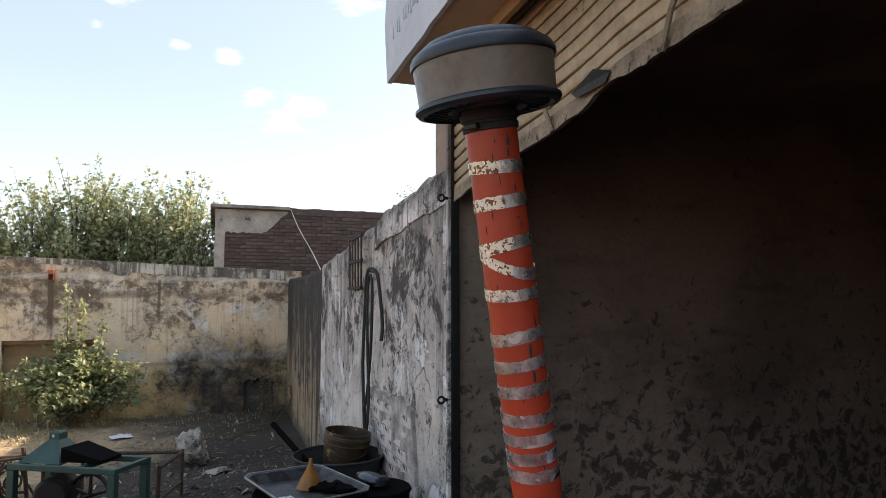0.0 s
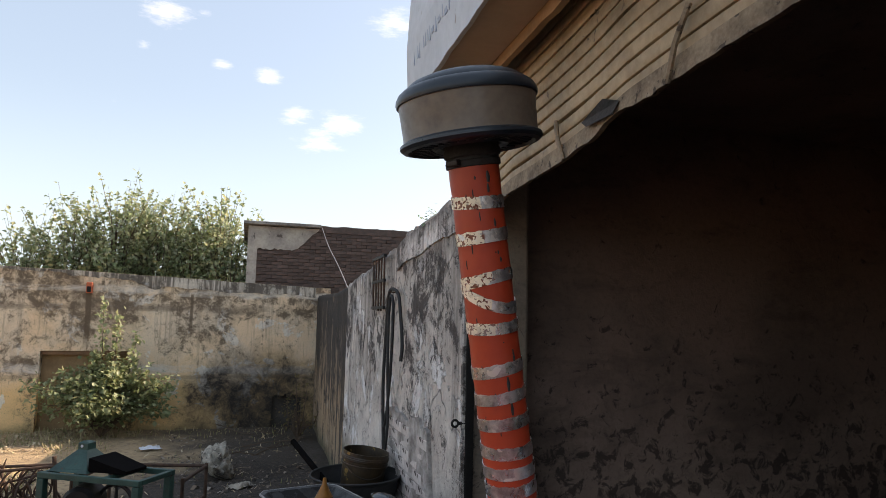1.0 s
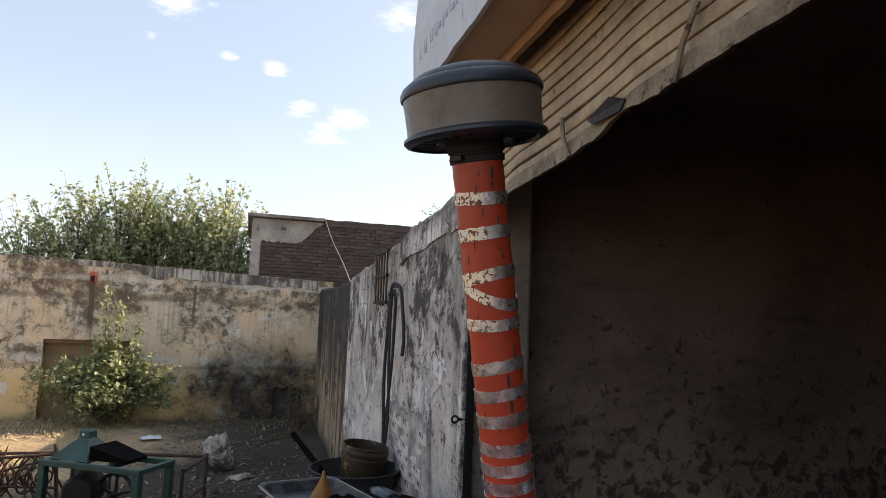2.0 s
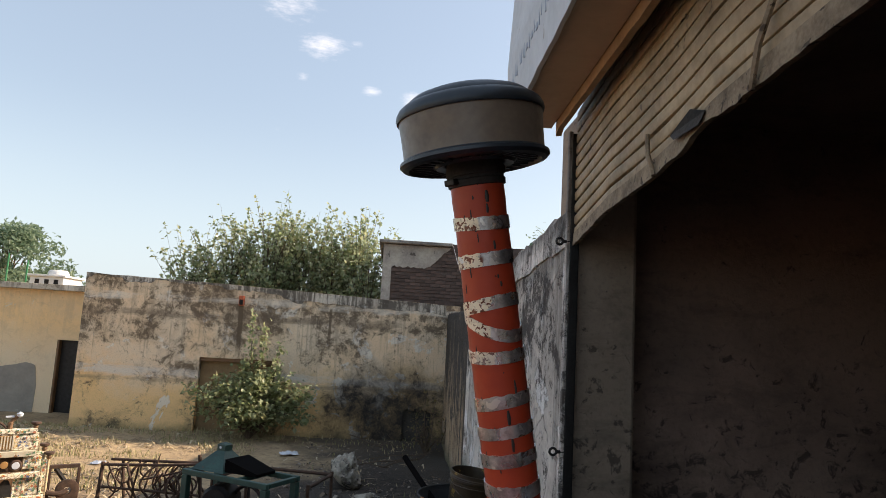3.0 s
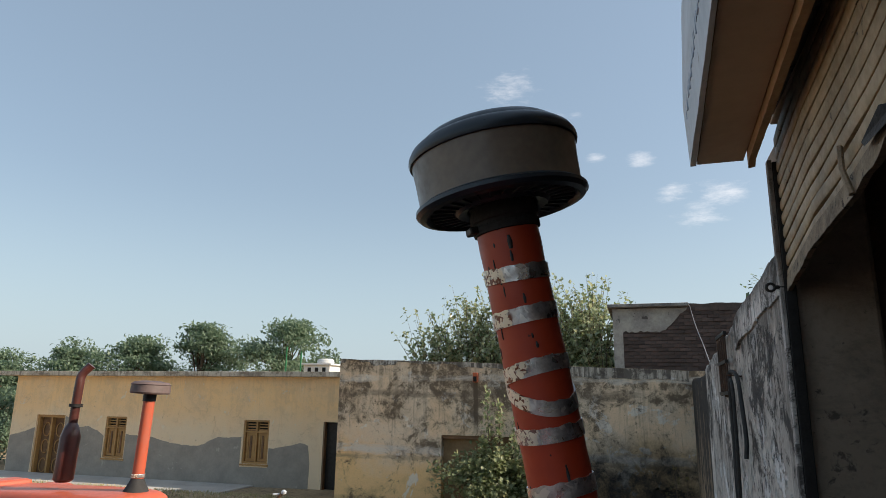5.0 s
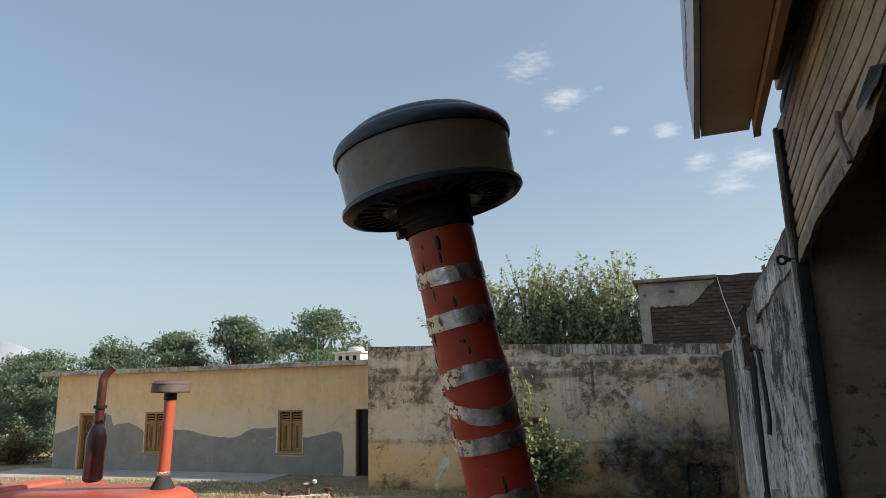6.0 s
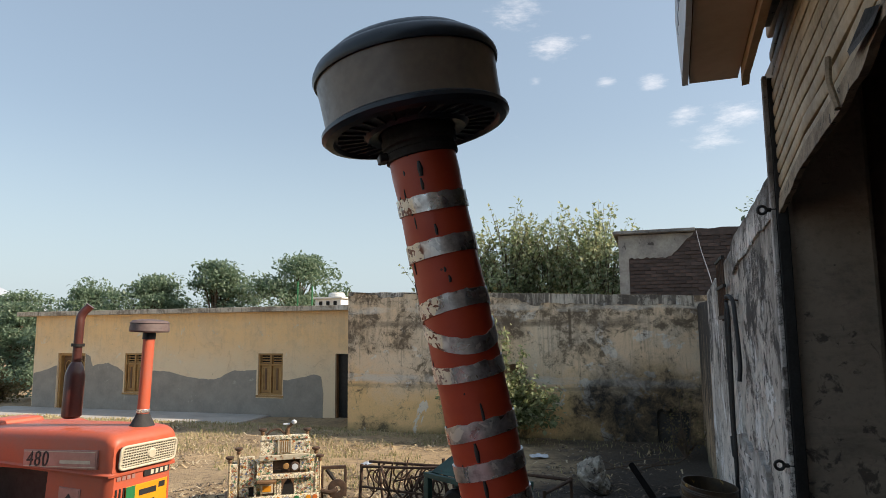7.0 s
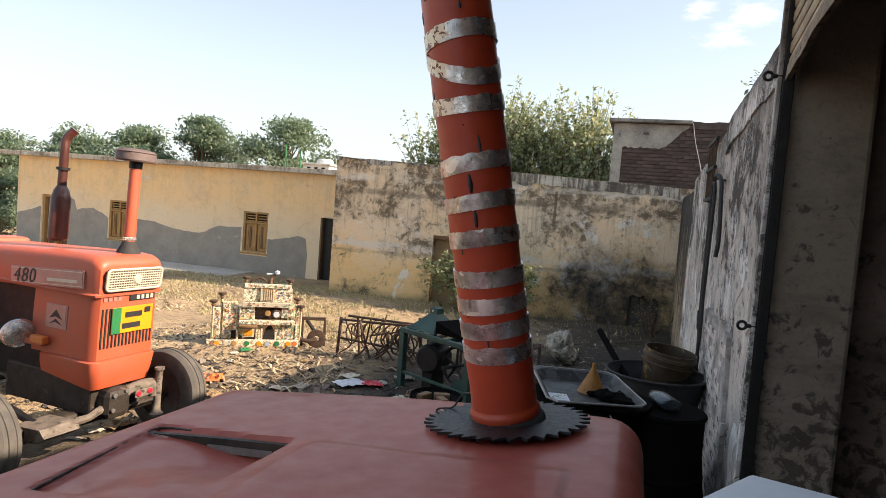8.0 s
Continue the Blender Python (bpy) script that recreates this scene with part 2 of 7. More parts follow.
M_white_crown = old_plaster("limewash_crown", (0.86, 0.81, 0.76), (0.7, 0.65, 0.6), (0.08, 0.068, 0.06), (0.88, 0.85, 0.82), 0.6, 2.88, 0.9, 0.57, None, 13.0, 0.8, run_at=0.6, lines=9.0, scab_at=0.63, bump=0.9)
M_grey_wall = old_plaster("grey_brown_plaster", (0.3, 0.22, 0.15), (0.22, 0.165, 0.115), (0.03, 0.025, 0.021), (0.44, 0.36, 0.27), 0.92, 2.6, 0.95, 0.6, None, 7.0, 0.95, run_at=0.5, low=(0.44, 0.31, 0.19), low_at=2.9, foot=0.25, scab_at=0.6, lines=5.0)
M_house_wall = old_plaster("yellow_limewash", (0.94, 0.63, 0.31), (0.9, 0.63, 0.35), (0.55, 0.4, 0.25), (0.86, 0.72, 0.53), 0.2, 2.9, 0.2, 0.63, None, 11.0, low=(0.84, 0.68, 0.47), low_at=2.95)
# low tone is paler: daylight reaching the wall's foot, painted into the colour
M_inner_wall = graded_plaster("room_plaster_lit_low", (0.28, 0.185, 0.145), (0.19, 0.127, 0.1), (0.026, 0.018, 0.015), (0.64, 0.47, 0.365), 5.0, 11.0, 0.625, 0.07, 0.35)
M_jamb = graded_plaster("dirty_grey_plaster", (0.36, 0.28, 0.215), (0.265, 0.205, 0.155), (0.04, 0.032, 0.026), (0.27, 0.213, 0.165), 9.0, 12.0, 0.62, 0.06, 0.3)
M_coping = old_plaster("pale_lime_coping", (0.64, 0.58, 0.48), (0.56, 0.49, 0.39), (0.09, 0.075, 0.06), (0.76, 0.73, 0.67), 0.85, 3.0, 0.85, 0.55, None, 21.0, run_at=0.57)
M_roof_edge = old_plaster("pale_streaked_slab", (0.62, 0.55, 0.44), (0.54, 0.47, 0.37), (0.16, 0.125, 0.09), (0.7, 0.64, 0.54), 0.5, 3.0, 0.6, 0.57, None, 33.0, run_at=0.62)
M_cement = surface("grey_cement_render", (0.36, 0.32, 0.265), (0.27, 0.245, 0.21), 2.2, 0.95, bump=0.3, spots=(0.42, 0.38, 0.31), spot_scale=3.0, spot_at=0.66)
M_concrete = surface("weathered_concrete", (0.36, 0.34, 0.3), (0.14, 0.13, 0.12), 4.0, 0.95, bump=0.4, spots=(0.07, 0.065, 0.06), spot_scale=7.0)
M_pad = surface("concrete_slab", (0.5, 0.48, 0.44), (0.38, 0.36, 0.33), 1.5, 0.9, bump=0.2)
M_brick = surface("red_brick", (0.118, 0.078, 0.064), (0.07, 0.055, 0.048), 7.0, 0.95, bump=0.7, vary=0.3, spots=(0.06, 0.055, 0.052), spot_scale=5.0, spot_at=0.55)
M_mortar = surface("mortar", (0.112, 0.08, 0.067), (0.068, 0.053, 0.046), 9.0, 0.95, bump=0.4)
M_wash_mortar = surface("dark_mortar", (0.56, 0.52, 0.48), (0.16, 0.14, 0.125), 6.0, 0.95, bump=0.8)
M_wash_brick = surface("limewashed_brick", (0.7, 0.645, 0.6), (0.42, 0.375, 0.345), 4.0, 0.95, bump=1.0, spots=(0.1, 0.085, 0.075), spot_scale=11.0, spot_at=0.6, vary=0.08)
M_render = surface("grey_render", (0.45, 0.42, 0.36), (0.24, 0.22, 0.2), 2.5, 0.95, bump=0.4, spots=(0.1, 0.09, 0.08), spot_scale=5.0)
M_sign = surface("painted_white_board", (0.6, 0.63, 0.66), (0.48, 0.51, 0.54), 2.0, 0.6, bump=0.1, spots=(0.34, 0.32, 0.3), spot_scale=9.0, spot_at=0.68)
M_sign_paint = surface("blue_grey_paint", (0.3, 0.35, 0.44), (0.36, 0.41, 0.48), 8.0, 0.6, bump=0.0)
M_soffit = surface("brown_soffit", (0.56, 0.42, 0.31), (0.45, 0.34, 0.25), 2.0, 0.85, bump=0.2)
M_trim = surface("orange_brown_trim", (0.44, 0.28, 0.15), (0.32, 0.2, 0.11), 5.0, 0.75, bump=0.2)
M_slat = surface("cream_painted_steel", (0.49, 0.365, 0.225), (0.25, 0.182, 0.11), 3.5, 0.6, metal=0.1, bump=0.15, spots=(0.1, 0.07, 0.045), spot_scale=7.0, spot_at=0.65)
M_rust_edge = surface("flaking_rusty_steel", (0.36, 0.28, 0.19), (0.14, 0.1, 0.065), 9.0, 0.8, metal=0.1, bump=0.6, spots=(0.07, 0.05, 0.035), spot_scale=20.0, spot_at=0.6)
M_dark_steel = surface("dark_oily_steel", (0.035, 0.033, 0.032), (0.02, 0.018, 0.017), 12.0, 0.5, metal=0.5, bump=0.3)
M_steel = surface("grey_steel", (0.32, 0.31, 0.3), (0.2, 0.19, 0.18), 12.0, 0.45, metal=0.6, bump=0.2)
M_orange = surface("orange_paint", (0.5, 0.06, 0.02), (0.42, 0.048, 0.018), 8.0, 0.45, bump=0.05, spots=(0.13, 0.03, 0.018), spot_scale=45.0, spot_at=0.72, coat=0.12)
M_hood = surface("faded_red_paint", (0.43, 0.078, 0.046), (0.36, 0.063, 0.039), 3.0, 0.52, bump=0.05, spots=(0.14, 0.05, 0.04), spot_scale=60.0, spot_at=0.74, coat=0.14)
M_axle = surface("dusty_iron", (0.2, 0.165, 0.13), (0.1, 0.08, 0.062), 14.0, 0.75, bump=0.4, spots=(0.05, 0.04, 0.032), spot_scale=18.0, spot_at=0.6)
M_tractor_red = surface("dusty_orange_red_paint", (0.55, 0.092, 0.034), (0.44, 0.11, 0.062), 3.0, 0.5, bump=0.06, spots=(0.32, 0.1, 0.06), spot_scale=26.0, spot_at=0.68, coat=0.15)
M_black_rubber = surface("black_rubber", (0.03, 0.03, 0.03), (0.018, 0.018, 0.018), 20.0, 0.75, bump=0.4)
M_tyre = surface("dusty_tyre_rubber", (0.06, 0.058, 0.055), (0.11, 0.1, 0.085), 9.0, 0.85, bump=0.3)
M_black_plastic = surface("blue_black_plastic", (0.012, 0.02, 0.028), (0.022, 0.03, 0.038), 10.0, 0.36, bump=0.06)
M_khaki = surface("dusty_khaki_bowl", (0.2, 0.15, 0.105), (0.12, 0.088, 0.065), 9.0, 0.42, bump=0.05, coat=0.15)
M_saw = surface("black_saw_steel", (0.005, 0.006, 0.009), (0.012, 0.013, 0.016), 20.0, 0.5, metal=0.0, bump=0.25)
M_brown_pipe = surface("brown_oxide_pipe", (0.09, 0.025, 0.018), (0.06, 0.02, 0.016), 12.0, 0.35, bump=0.1, coat=0.2)
M_grey_cap = surface("dusty_grey_cap", (0.16, 0.11, 0.1), (0.1, 0.075, 0.07), 18.0, 0.6, bump=0.2)
M_rim = surface("dull_grey_wheel", (0.15, 0.135, 0.12), (0.07, 0.06, 0.052), 8.0, 0.8, bump=0.3)
M_cream = surface("cream_paint", (0.62, 0.57, 0.44), (0.5, 0.45, 0.33), 20.0, 0.5, bump=0.05)
M_chrome = surface("chrome", (0.75, 0.75, 0.75), (0.6, 0.6, 0.6), 10.0, 0.18, metal=1.0, bump=0.0)
M_badge = surface("reddish_metal_badge", (0.46, 0.27, 0.23), (0.34, 0.19, 0.165), 10.0, 0.4, metal=0.3, bump=0.0)
M_oily = surface("oily_black_iron", (0.005, 0.0045, 0.0045), (0.008, 0.007, 0.0065), 10.0, 0.8, bump=0.15)
M_oily.node_tree.nodes["Principled BSDF"].inputs["Specular IOR Level"].default_value = 0.02
M_black = surface("black_paint", (0.02, 0.02, 0.02), (0.03, 0.03, 0.03), 10.0, 0.5, bump=0.05)
M_plate = surface("yellow_plate", (0.78, 0.33, 0.012), (0.7, 0.28, 0.012), 9.0, 0.45, bump=0.02)
M_plate_green = surface("green_plate", (0.02, 0.2, 0.07), (0.02, 0.16, 0.06), 9.0, 0.45, bump=0.02)
M_wood = surface("varnished_yellow_wood", (0.45, 0.26, 0.09), (0.34, 0.18, 0.06), 5.0, 0.6, bump=0.2)
M_wood_dark = surface("brown_wood", (0.2, 0.11, 0.05), (0.13, 0.07, 0.035), 5.0, 0.7, bump=0.2)
M_tan = surface("tan_boarding", (0.3, 0.2, 0.1), (0.22, 0.14, 0.07), 4.0, 0.85, bump=0.3)
M_soot = surface("soot_black_plaster", (0.09, 0.08, 0.066), (0.03, 0.027, 0.024), 4.0, 0.95, bump=0.5)
M_clear = surface("cloudy_blue_plastic", (0.07, 0.1, 0.115), (0.035, 0.05, 0.06), 9.0, 0.2, bump=0.1)
M_clear.node_tree.nodes["Principled BSDF"].inputs["Transmission Weight"].default_value = 0.6
M_lens = surface("ribbed_lamp_glass", (0.85, 0.86, 0.86), (0.4, 0.41, 0.41), 22.0, 0.16, metal=0.9, bump=0.9)
M_greasy = surface("greasy_brown_iron", (0.055, 0.042, 0.032), (0.022, 0.018, 0.015), 9.0, 0.6, metal=0.2, bump=0.4, spots=(0.11, 0.085, 0.06), spot_scale=14.0, spot_at=0.62)
# near-black colour that paints in the shade of openings, slots and dark spaces
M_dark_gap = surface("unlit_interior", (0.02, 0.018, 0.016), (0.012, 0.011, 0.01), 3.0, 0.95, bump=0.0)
M_green = surface("dusty_green_paint", (0.022, 0.075, 0.058), (0.014, 0.045, 0.036), 7.0, 0.55, bump=0.2, spots=(0.06, 0.045, 0.03), spot_scale=22.0, spot_at=0.64)
M_rust = surface("rusty_iron", (0.1, 0.056, 0.034), (0.05, 0.032, 0.023), 14.0, 0.9, bump=0.5)
M_tray = surface("oily_aluminium", (0.055, 0.055, 0.055), (0.018, 0.018, 0.018), 5.0, 0.5, metal=0.3, bump=0.25, spots=(0.01, 0.01, 0.01), spot_scale=10.0, spot_at=0.5)
M_funnel = surface("mustard_plastic", (0.34, 0.14, 0.018), (0.22, 0.085, 0.012), 9.0, 0.55, bump=0.1, spots=(0.04, 0.02, 0.01), spot_scale=18.0, spot_at=0.6)
M_bucket = surface("oily_brown_bucket", (0.07, 0.042, 0.016), (0.02, 0.014, 0.01), 6.0, 0.45, bump=0.3, spots=(0.24, 0.15, 0.035), spot_scale=11.0, spot_at=0.62)
M_terracotta = surface("terracotta", (0.55, 0.15, 0.06), (0.42, 0.1, 0.05), 14.0, 0.85, bump=0.2)
M_bark = surface("bark", (0.14, 0.1, 0.07), (0.09, 0.065, 0.045), 12.0, 0.95, bump=0.6)
M_cloth = surface("dirty_sack_cloth", (0.46, 0.42, 0.34), (0.18, 0.16, 0.13), 6.0, 0.95, bump=0.8, spots=(0.07, 0.06, 0.05), spot_scale=9.0, spot_at=0.56)
M_white_plastic = surface("pale_grey_plastic", (0.62, 0.66, 0.7), (0.55, 0.58, 0.62), 8.0, 0.4, bump=0.02)
M_red_lamp = surface("red_reflector", (0.6, 0.03, 0.05), (0.5, 0.02, 0.04), 20.0, 0.25, bump=0.0)
M_orange_lamp = surface("amber_lens", (0.7, 0.2, 0.05), (0.6, 0.16, 0.04), 20.0, 0.3, bump=0.0)
M_white_house = surface("white_far_wall", (0.72, 0.72, 0.7), (0.6, 0.6, 0.58), 1.0, 0.9, bump=0.0)
# distance haze is mixed into the hill colour
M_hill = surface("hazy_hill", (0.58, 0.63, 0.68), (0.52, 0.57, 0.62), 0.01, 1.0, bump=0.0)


def foil_material():
    """Silver reflective tape: crumpled foil with torn pale pattern."""
    m, n, l, b = shader("silver_reflective_tape")
    v = coords(n, l)
    crumple, flake = noise_node(n, l, v, 60.0, 3.0, 0.5), noise_node(n, l, v, 34.0, 3.0, 0.55, 0.6)
    dull = noise_node(n, l, v, 24.0, 6.0, 0.7)
    c = blend(n, l, band(n, l, dull, 0.4, 0.62), (0.78, 0.76, 0.75), (0.34, 0.325, 0.315))
    # the printed side of the tape: cream bow shapes, on the upper rings only
    x = times(n, l, times(n, l, height_of(n, l, "X"), 0.451), times(n, l, height_of(n, l, "Y"), 0.877), "ADD")
    printed = times(n, l, band(n, l, times(n, l, x, times(n, l, flake, 0.03), "ADD"), 0.004, 0.001), band(n, l, height_of(n, l), 0.36, 0.42))
    cream = blend(n, l, band(n, l, noise_node(n, l, v, 150.0, 2.0, 0.5, 0.8), 0.52, 0.57), (0.95, 0.82, 0.62), (0.2, 0.07, 0.04))
    c = blend(n, l, printed, c, cream)
    dots = n.new("ShaderNodeTexVoronoi")
    dots.inputs["Scale"].default_value = 120.0
    l.new(v, dots.inputs["Vector"])
    c = blend(n, l, times(n, l, band(n, l, dots.outputs["Distance"], 0.3, 0.2, 0.55), band(n, l, dull, 0.4, 0.55)), c, (0.3, 0.25, 0.23))
    c = blend(n, l, band(n, l, flake, 0.61, 0.635), c, (0.85, 0.82, 0.78))
    tear = noise_node(n, l, v, 55.0, 5.0, 0.7, 0.6)
    c = blend(n, l, band(n, l, tear, 0.7, 0.72), c, (0.09, 0.06, 0.05))
    l.new(c, b.inputs["Base Color"])
    l.new(times(n, l, times(n, l, printed, -0.75), 0.85, "ADD"), b.inputs["Metallic"])
    l.new(times(n, l, band(n, l, flake, 0.2, 0.9, 0.5), 0.1, "ADD"), b.inputs["Roughness"])
    relief(n, l, b, crumple, 0.5, 0.003)
    return m


def leaf_material(name, tones, gloss=0.45):
    m, n, l, b = shader(name)
    g = n.new("ShaderNodeNewGeometry")
    r = n.new("ShaderNodeValToRGB")
    r.color_ramp.elements[0].color = (*tones[0], 1)
    r.color_ramp.elements[1].color = (*tones[-1], 1)
    for i, c in enumerate(tones[1:-1]):
        e = r.color_ramp.elements.new((i + 1) / (len(tones) - 1))
        e.color = (*c, 1)
    l.new(g.outputs["Random Per Island"], r.inputs["Fac"])
    l.new(r.outputs["Color"], b.inputs["Base Color"])
    b.inputs["Roughness"].default_value = gloss
    t = n.new("ShaderNodeBsdfTranslucent")
    l.new(r.outputs["Color"], t.inputs["Color"])
    mix = n.new("ShaderNodeMixShader")
    mix.inputs["Fac"].default_value = 0.5
    l.new(b.outputs["BSDF"], mix.inputs[1]), l.new(t.outputs["BSDF"], mix.inputs[2])
    l.new(mix.outputs["Shader"], n["Material Output"].inputs["Surface"])
    return m


def ground_material():
    m, n, l, b = shader("dry_earth_and_straw")
    v = coords(n, l)
    a, f, g = noise_node(n, l, v, 0.8, 6.0, 0.65, 0.3), noise_node(n, l, v, 9.0, 6.0, 0.7), noise_node(n, l, v, 45.0, 4.0)
    c = blend(n, l, band(n, l, a, 0.4, 0.62), (0.43, 0.315, 0.18), (0.31, 0.225, 0.13))
    c = blend(n, l, band(n, l, f, 0.5, 0.62, 0.75), c, (0.16, 0.115, 0.075))
    # oily dark earth near the workshop, darkened further to paint in its shadow
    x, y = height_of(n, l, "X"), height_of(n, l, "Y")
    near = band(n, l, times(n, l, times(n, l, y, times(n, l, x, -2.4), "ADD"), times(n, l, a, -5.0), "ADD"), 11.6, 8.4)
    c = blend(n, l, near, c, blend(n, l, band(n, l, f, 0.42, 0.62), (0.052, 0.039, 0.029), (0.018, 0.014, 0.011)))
    # darker earth towards the far right corner, its edge broken by noise
    corner_mask = times(n, l, times(n, l, x, times(n, l, y, 0.35), "ADD"), times(n, l, a, 2.4), "ADD")
    c = blend(n, l, times(n, l, band(n, l, corner_mask, 3.9, 4.9, 0.85), band(n, l, times(n, l, y, times(n, l, f, 1.5), "ADD"), 10.6, 11.6)), c, (0.05, 0.04, 0.03))
    c = blend(n, l, band(n, l, g, 0.52, 0.7, 0.15), c, (0.42, 0.34, 0.22))
    l.new(c, b.inputs["Base Color"])
    b.inputs["Roughness"].default_value = 0.95
    relief(n, l, b, times(n, l, f, times(n, l, g, 0.5), "ADD"), 0.7, 0.05)
    return m


def random_tone_material(name, tones, rough=0.8):
    m, n, l, b = shader(name)
    g, r = n.new("ShaderNodeNewGeometry"), n.new("ShaderNodeValToRGB")
    r.color_ramp.interpolation = "CONSTANT"
    while len(r.color_ramp.elements) < len(tones):
        r.color_ramp.elements.new(0.5)
    for i, c in enumerate(tones):
        r.color_ramp.elements[i].position = i / len(tones)
    for i, c in enumerate(tones):
        r.color_ramp.elements[i].color = (*c, 1)
    l.new(g.outputs["Random Per Island"], r.inputs["Fac"])
    l.new(r.outputs["Color"], b.inputs["Base Color"])
    b.inputs["Roughness"].default_value = rough
    return m


def folk_material():
    """Cream board crowded with small painted petals in several colours, outlined dark."""
    m, n, l, b = shader("folk_painted_board")
    v = coords(n, l)
    cell, rim = n.new("ShaderNodeTexVoronoi"), n.new("ShaderNodeTexVoronoi")
    rim.feature = "DISTANCE_TO_EDGE"
    for t in (cell, rim):
        t.inputs["Scale"].default_value = 22.0
        l.new(v, t.inputs["Vector"])
    sep = n.new("ShaderNodeSeparateColor")
    l.new(cell.outputs["Color"], sep.inputs["Color"])
    ramp = n.new("ShaderNodeValToRGB")
    ramp.color_ramp.interpolation = "CONSTANT"
    tones = [(0.86, 0.8, 0.6), (0.84, 0.76, 0.52), (0.2, 0.34, 0.2), (0.86, 0.82, 0.66), (0.7, 0.44, 0.12), (0.28, 0.32, 0.4), (0.84, 0.77, 0.56), (0.5, 0.2, 0.12), (0.88, 0.84, 0.7)]
    while len(ramp.color_ramp.elements) < len(tones):
        ramp.color_ramp.elements.new(0.5)
    for i in range(len(tones)):
        ramp.color_ramp.elements[i].position = i / len(tones)
    for i, c in enumerate(tones):
        ramp.color_ramp.elements[i].color = (*c, 1)
    l.new(sep.outputs["Red"], ramp.inputs["Fac"])
    c = blend(n, l, band(n, l, cell.outputs["Distance"], 0.34, 0.4), ramp.outputs["Color"], (0.86, 0.79, 0.6))
    c = blend(n, l, band(n, l, rim.outputs["Distance"], 0.08, 0.04, 0.7), c, (0.2, 0.13, 0.08))
    wear = noise_node(n, l, v, 14.0, 6.0, 0.7)
    c = blend(n, l, band(n, l, wear, 0.56, 0.64, 0.7), c, (0.3, 0.2, 0.11))
    l.new(c, b.inputs["Base Color"])
    b.inputs["Roughness"].default_value = 0.55
    relief(n, l, b, wear, 0.2, 0.004)
    return m


M_folk = folk_material()
M_foil = foil_material()
M_ground = ground_material()
# leaf tones paled and blued to paint in the far trees' haze
M_leaf_far = leaf_material("broad_green_leaves", [(0.125, 0.195, 0.12), (0.18, 0.255, 0.16), (0.27, 0.345, 0.23), (0.145, 0.215, 0.135)])
M_leaf_tree = leaf_material("pale_green_leaves", [(0.15, 0.2, 0.1), (0.31, 0.38, 0.2), (0.56, 0.61, 0.42), (0.18, 0.24, 0.12), (0.48, 0.47, 0.26), (0.4, 0.47, 0.28)], 0.24)
M_leaf_bush = leaf_material("bush_leaves", [(0.13, 0.165, 0.07), (0.28, 0.33, 0.16), (0.46, 0.49, 0.29), (0.17, 0.21, 0.09), (0.46, 0.44, 0.24)])
M_dry = leaf_material("dry_scrub", [(0.16, 0.12, 0.06), (0.22, 0.17, 0.08), (0.12, 0.12, 0.05)], 0.8)
M_straw = random_tone_material("straw", [(0.5, 0.39, 0.23), (0.4, 0.3, 0.17), (0.28, 0.21, 0.13), (0.52, 0.43, 0.29), (0.2, 0.15, 0.1)])
M_grass = random_tone_material("short_grass", [(0.34, 0.3, 0.14), (0.42, 0.35, 0.19), (0.24, 0.24, 0.1), (0.5, 0.41, 0.24)])
M_litter = random_tone_material("litter", [(0.17, 0.13, 0.1), (0.07, 0.055, 0.042), (0.12, 0.085, 0.058), (0.05, 0.042, 0.035), (0.08, 0.065, 0.05), (0.26, 0.22, 0.17), (0.035, 0.03, 0.026), (0.14, 0.1, 0.065)])
M_art = random_tone_material("painted_folk_pattern", [(0.62, 0.5, 0.3), (0.45, 0.13, 0.05), (0.1, 0.08, 0.06), (0.1, 0.22, 0.12), (0.6, 0.36, 0.08), (0.12, 0.16, 0.26), (0.75, 0.7, 0.56), (0.25, 0.14, 0.07)], 0.55)


# ---- mesh helpers ----
def part(name, bm, material, parent=None, label=""):
    me = bpy.data.meshes.new(name)
    bm.to_mesh(me)
    bm.free()
    me.materials.append(material)
    ob = new(name, me)
    if parent:
        ob.parent = parent
    return tagged(ob, label)


def thing(name, label, category, m=None, group="", kind=""):
    ob = new(name)
    ob.empty_display_size = 0.1
    if m is not None:
        ob.matrix_basis = m
    return tagged(ob, label, category, group, kind)


def smooth(ob, angle=40):
    for p in ob.data.polygons:
        p.use_smooth = True
    ob.data.set_sharp_from_angle(angle=radians(angle))
    return ob


def box(x0, x1, y0, y1, z0, z1, bevel=0.0, m=None, bm=None, seg=2):
    bm = bm or bmesh.new()
    mat = Matrix.LocRotScale(((x0 + x1) / 2, (y0 + y1) / 2, (z0 + z1) / 2), None, (x1 - x0, y1 - y0, z1 - z0))
    made = bmesh.ops.create_cube(bm, size=1, matrix=mat)["verts"]
    if bevel:
        edges = list({e for v in made for e in v.link_edges})
        done = bmesh.ops.bevel(bm, geom=edges, offset=bevel, segments=seg, affect="EDGES", profile=0.5)
        made = list({v for f in done["faces"] for v in f.verts} | {v for v in made if v.is_valid})
    if m is not None:
        bmesh.ops.transform(bm, matrix=m, verts=[v for v in made if v.is_valid])
    return bm


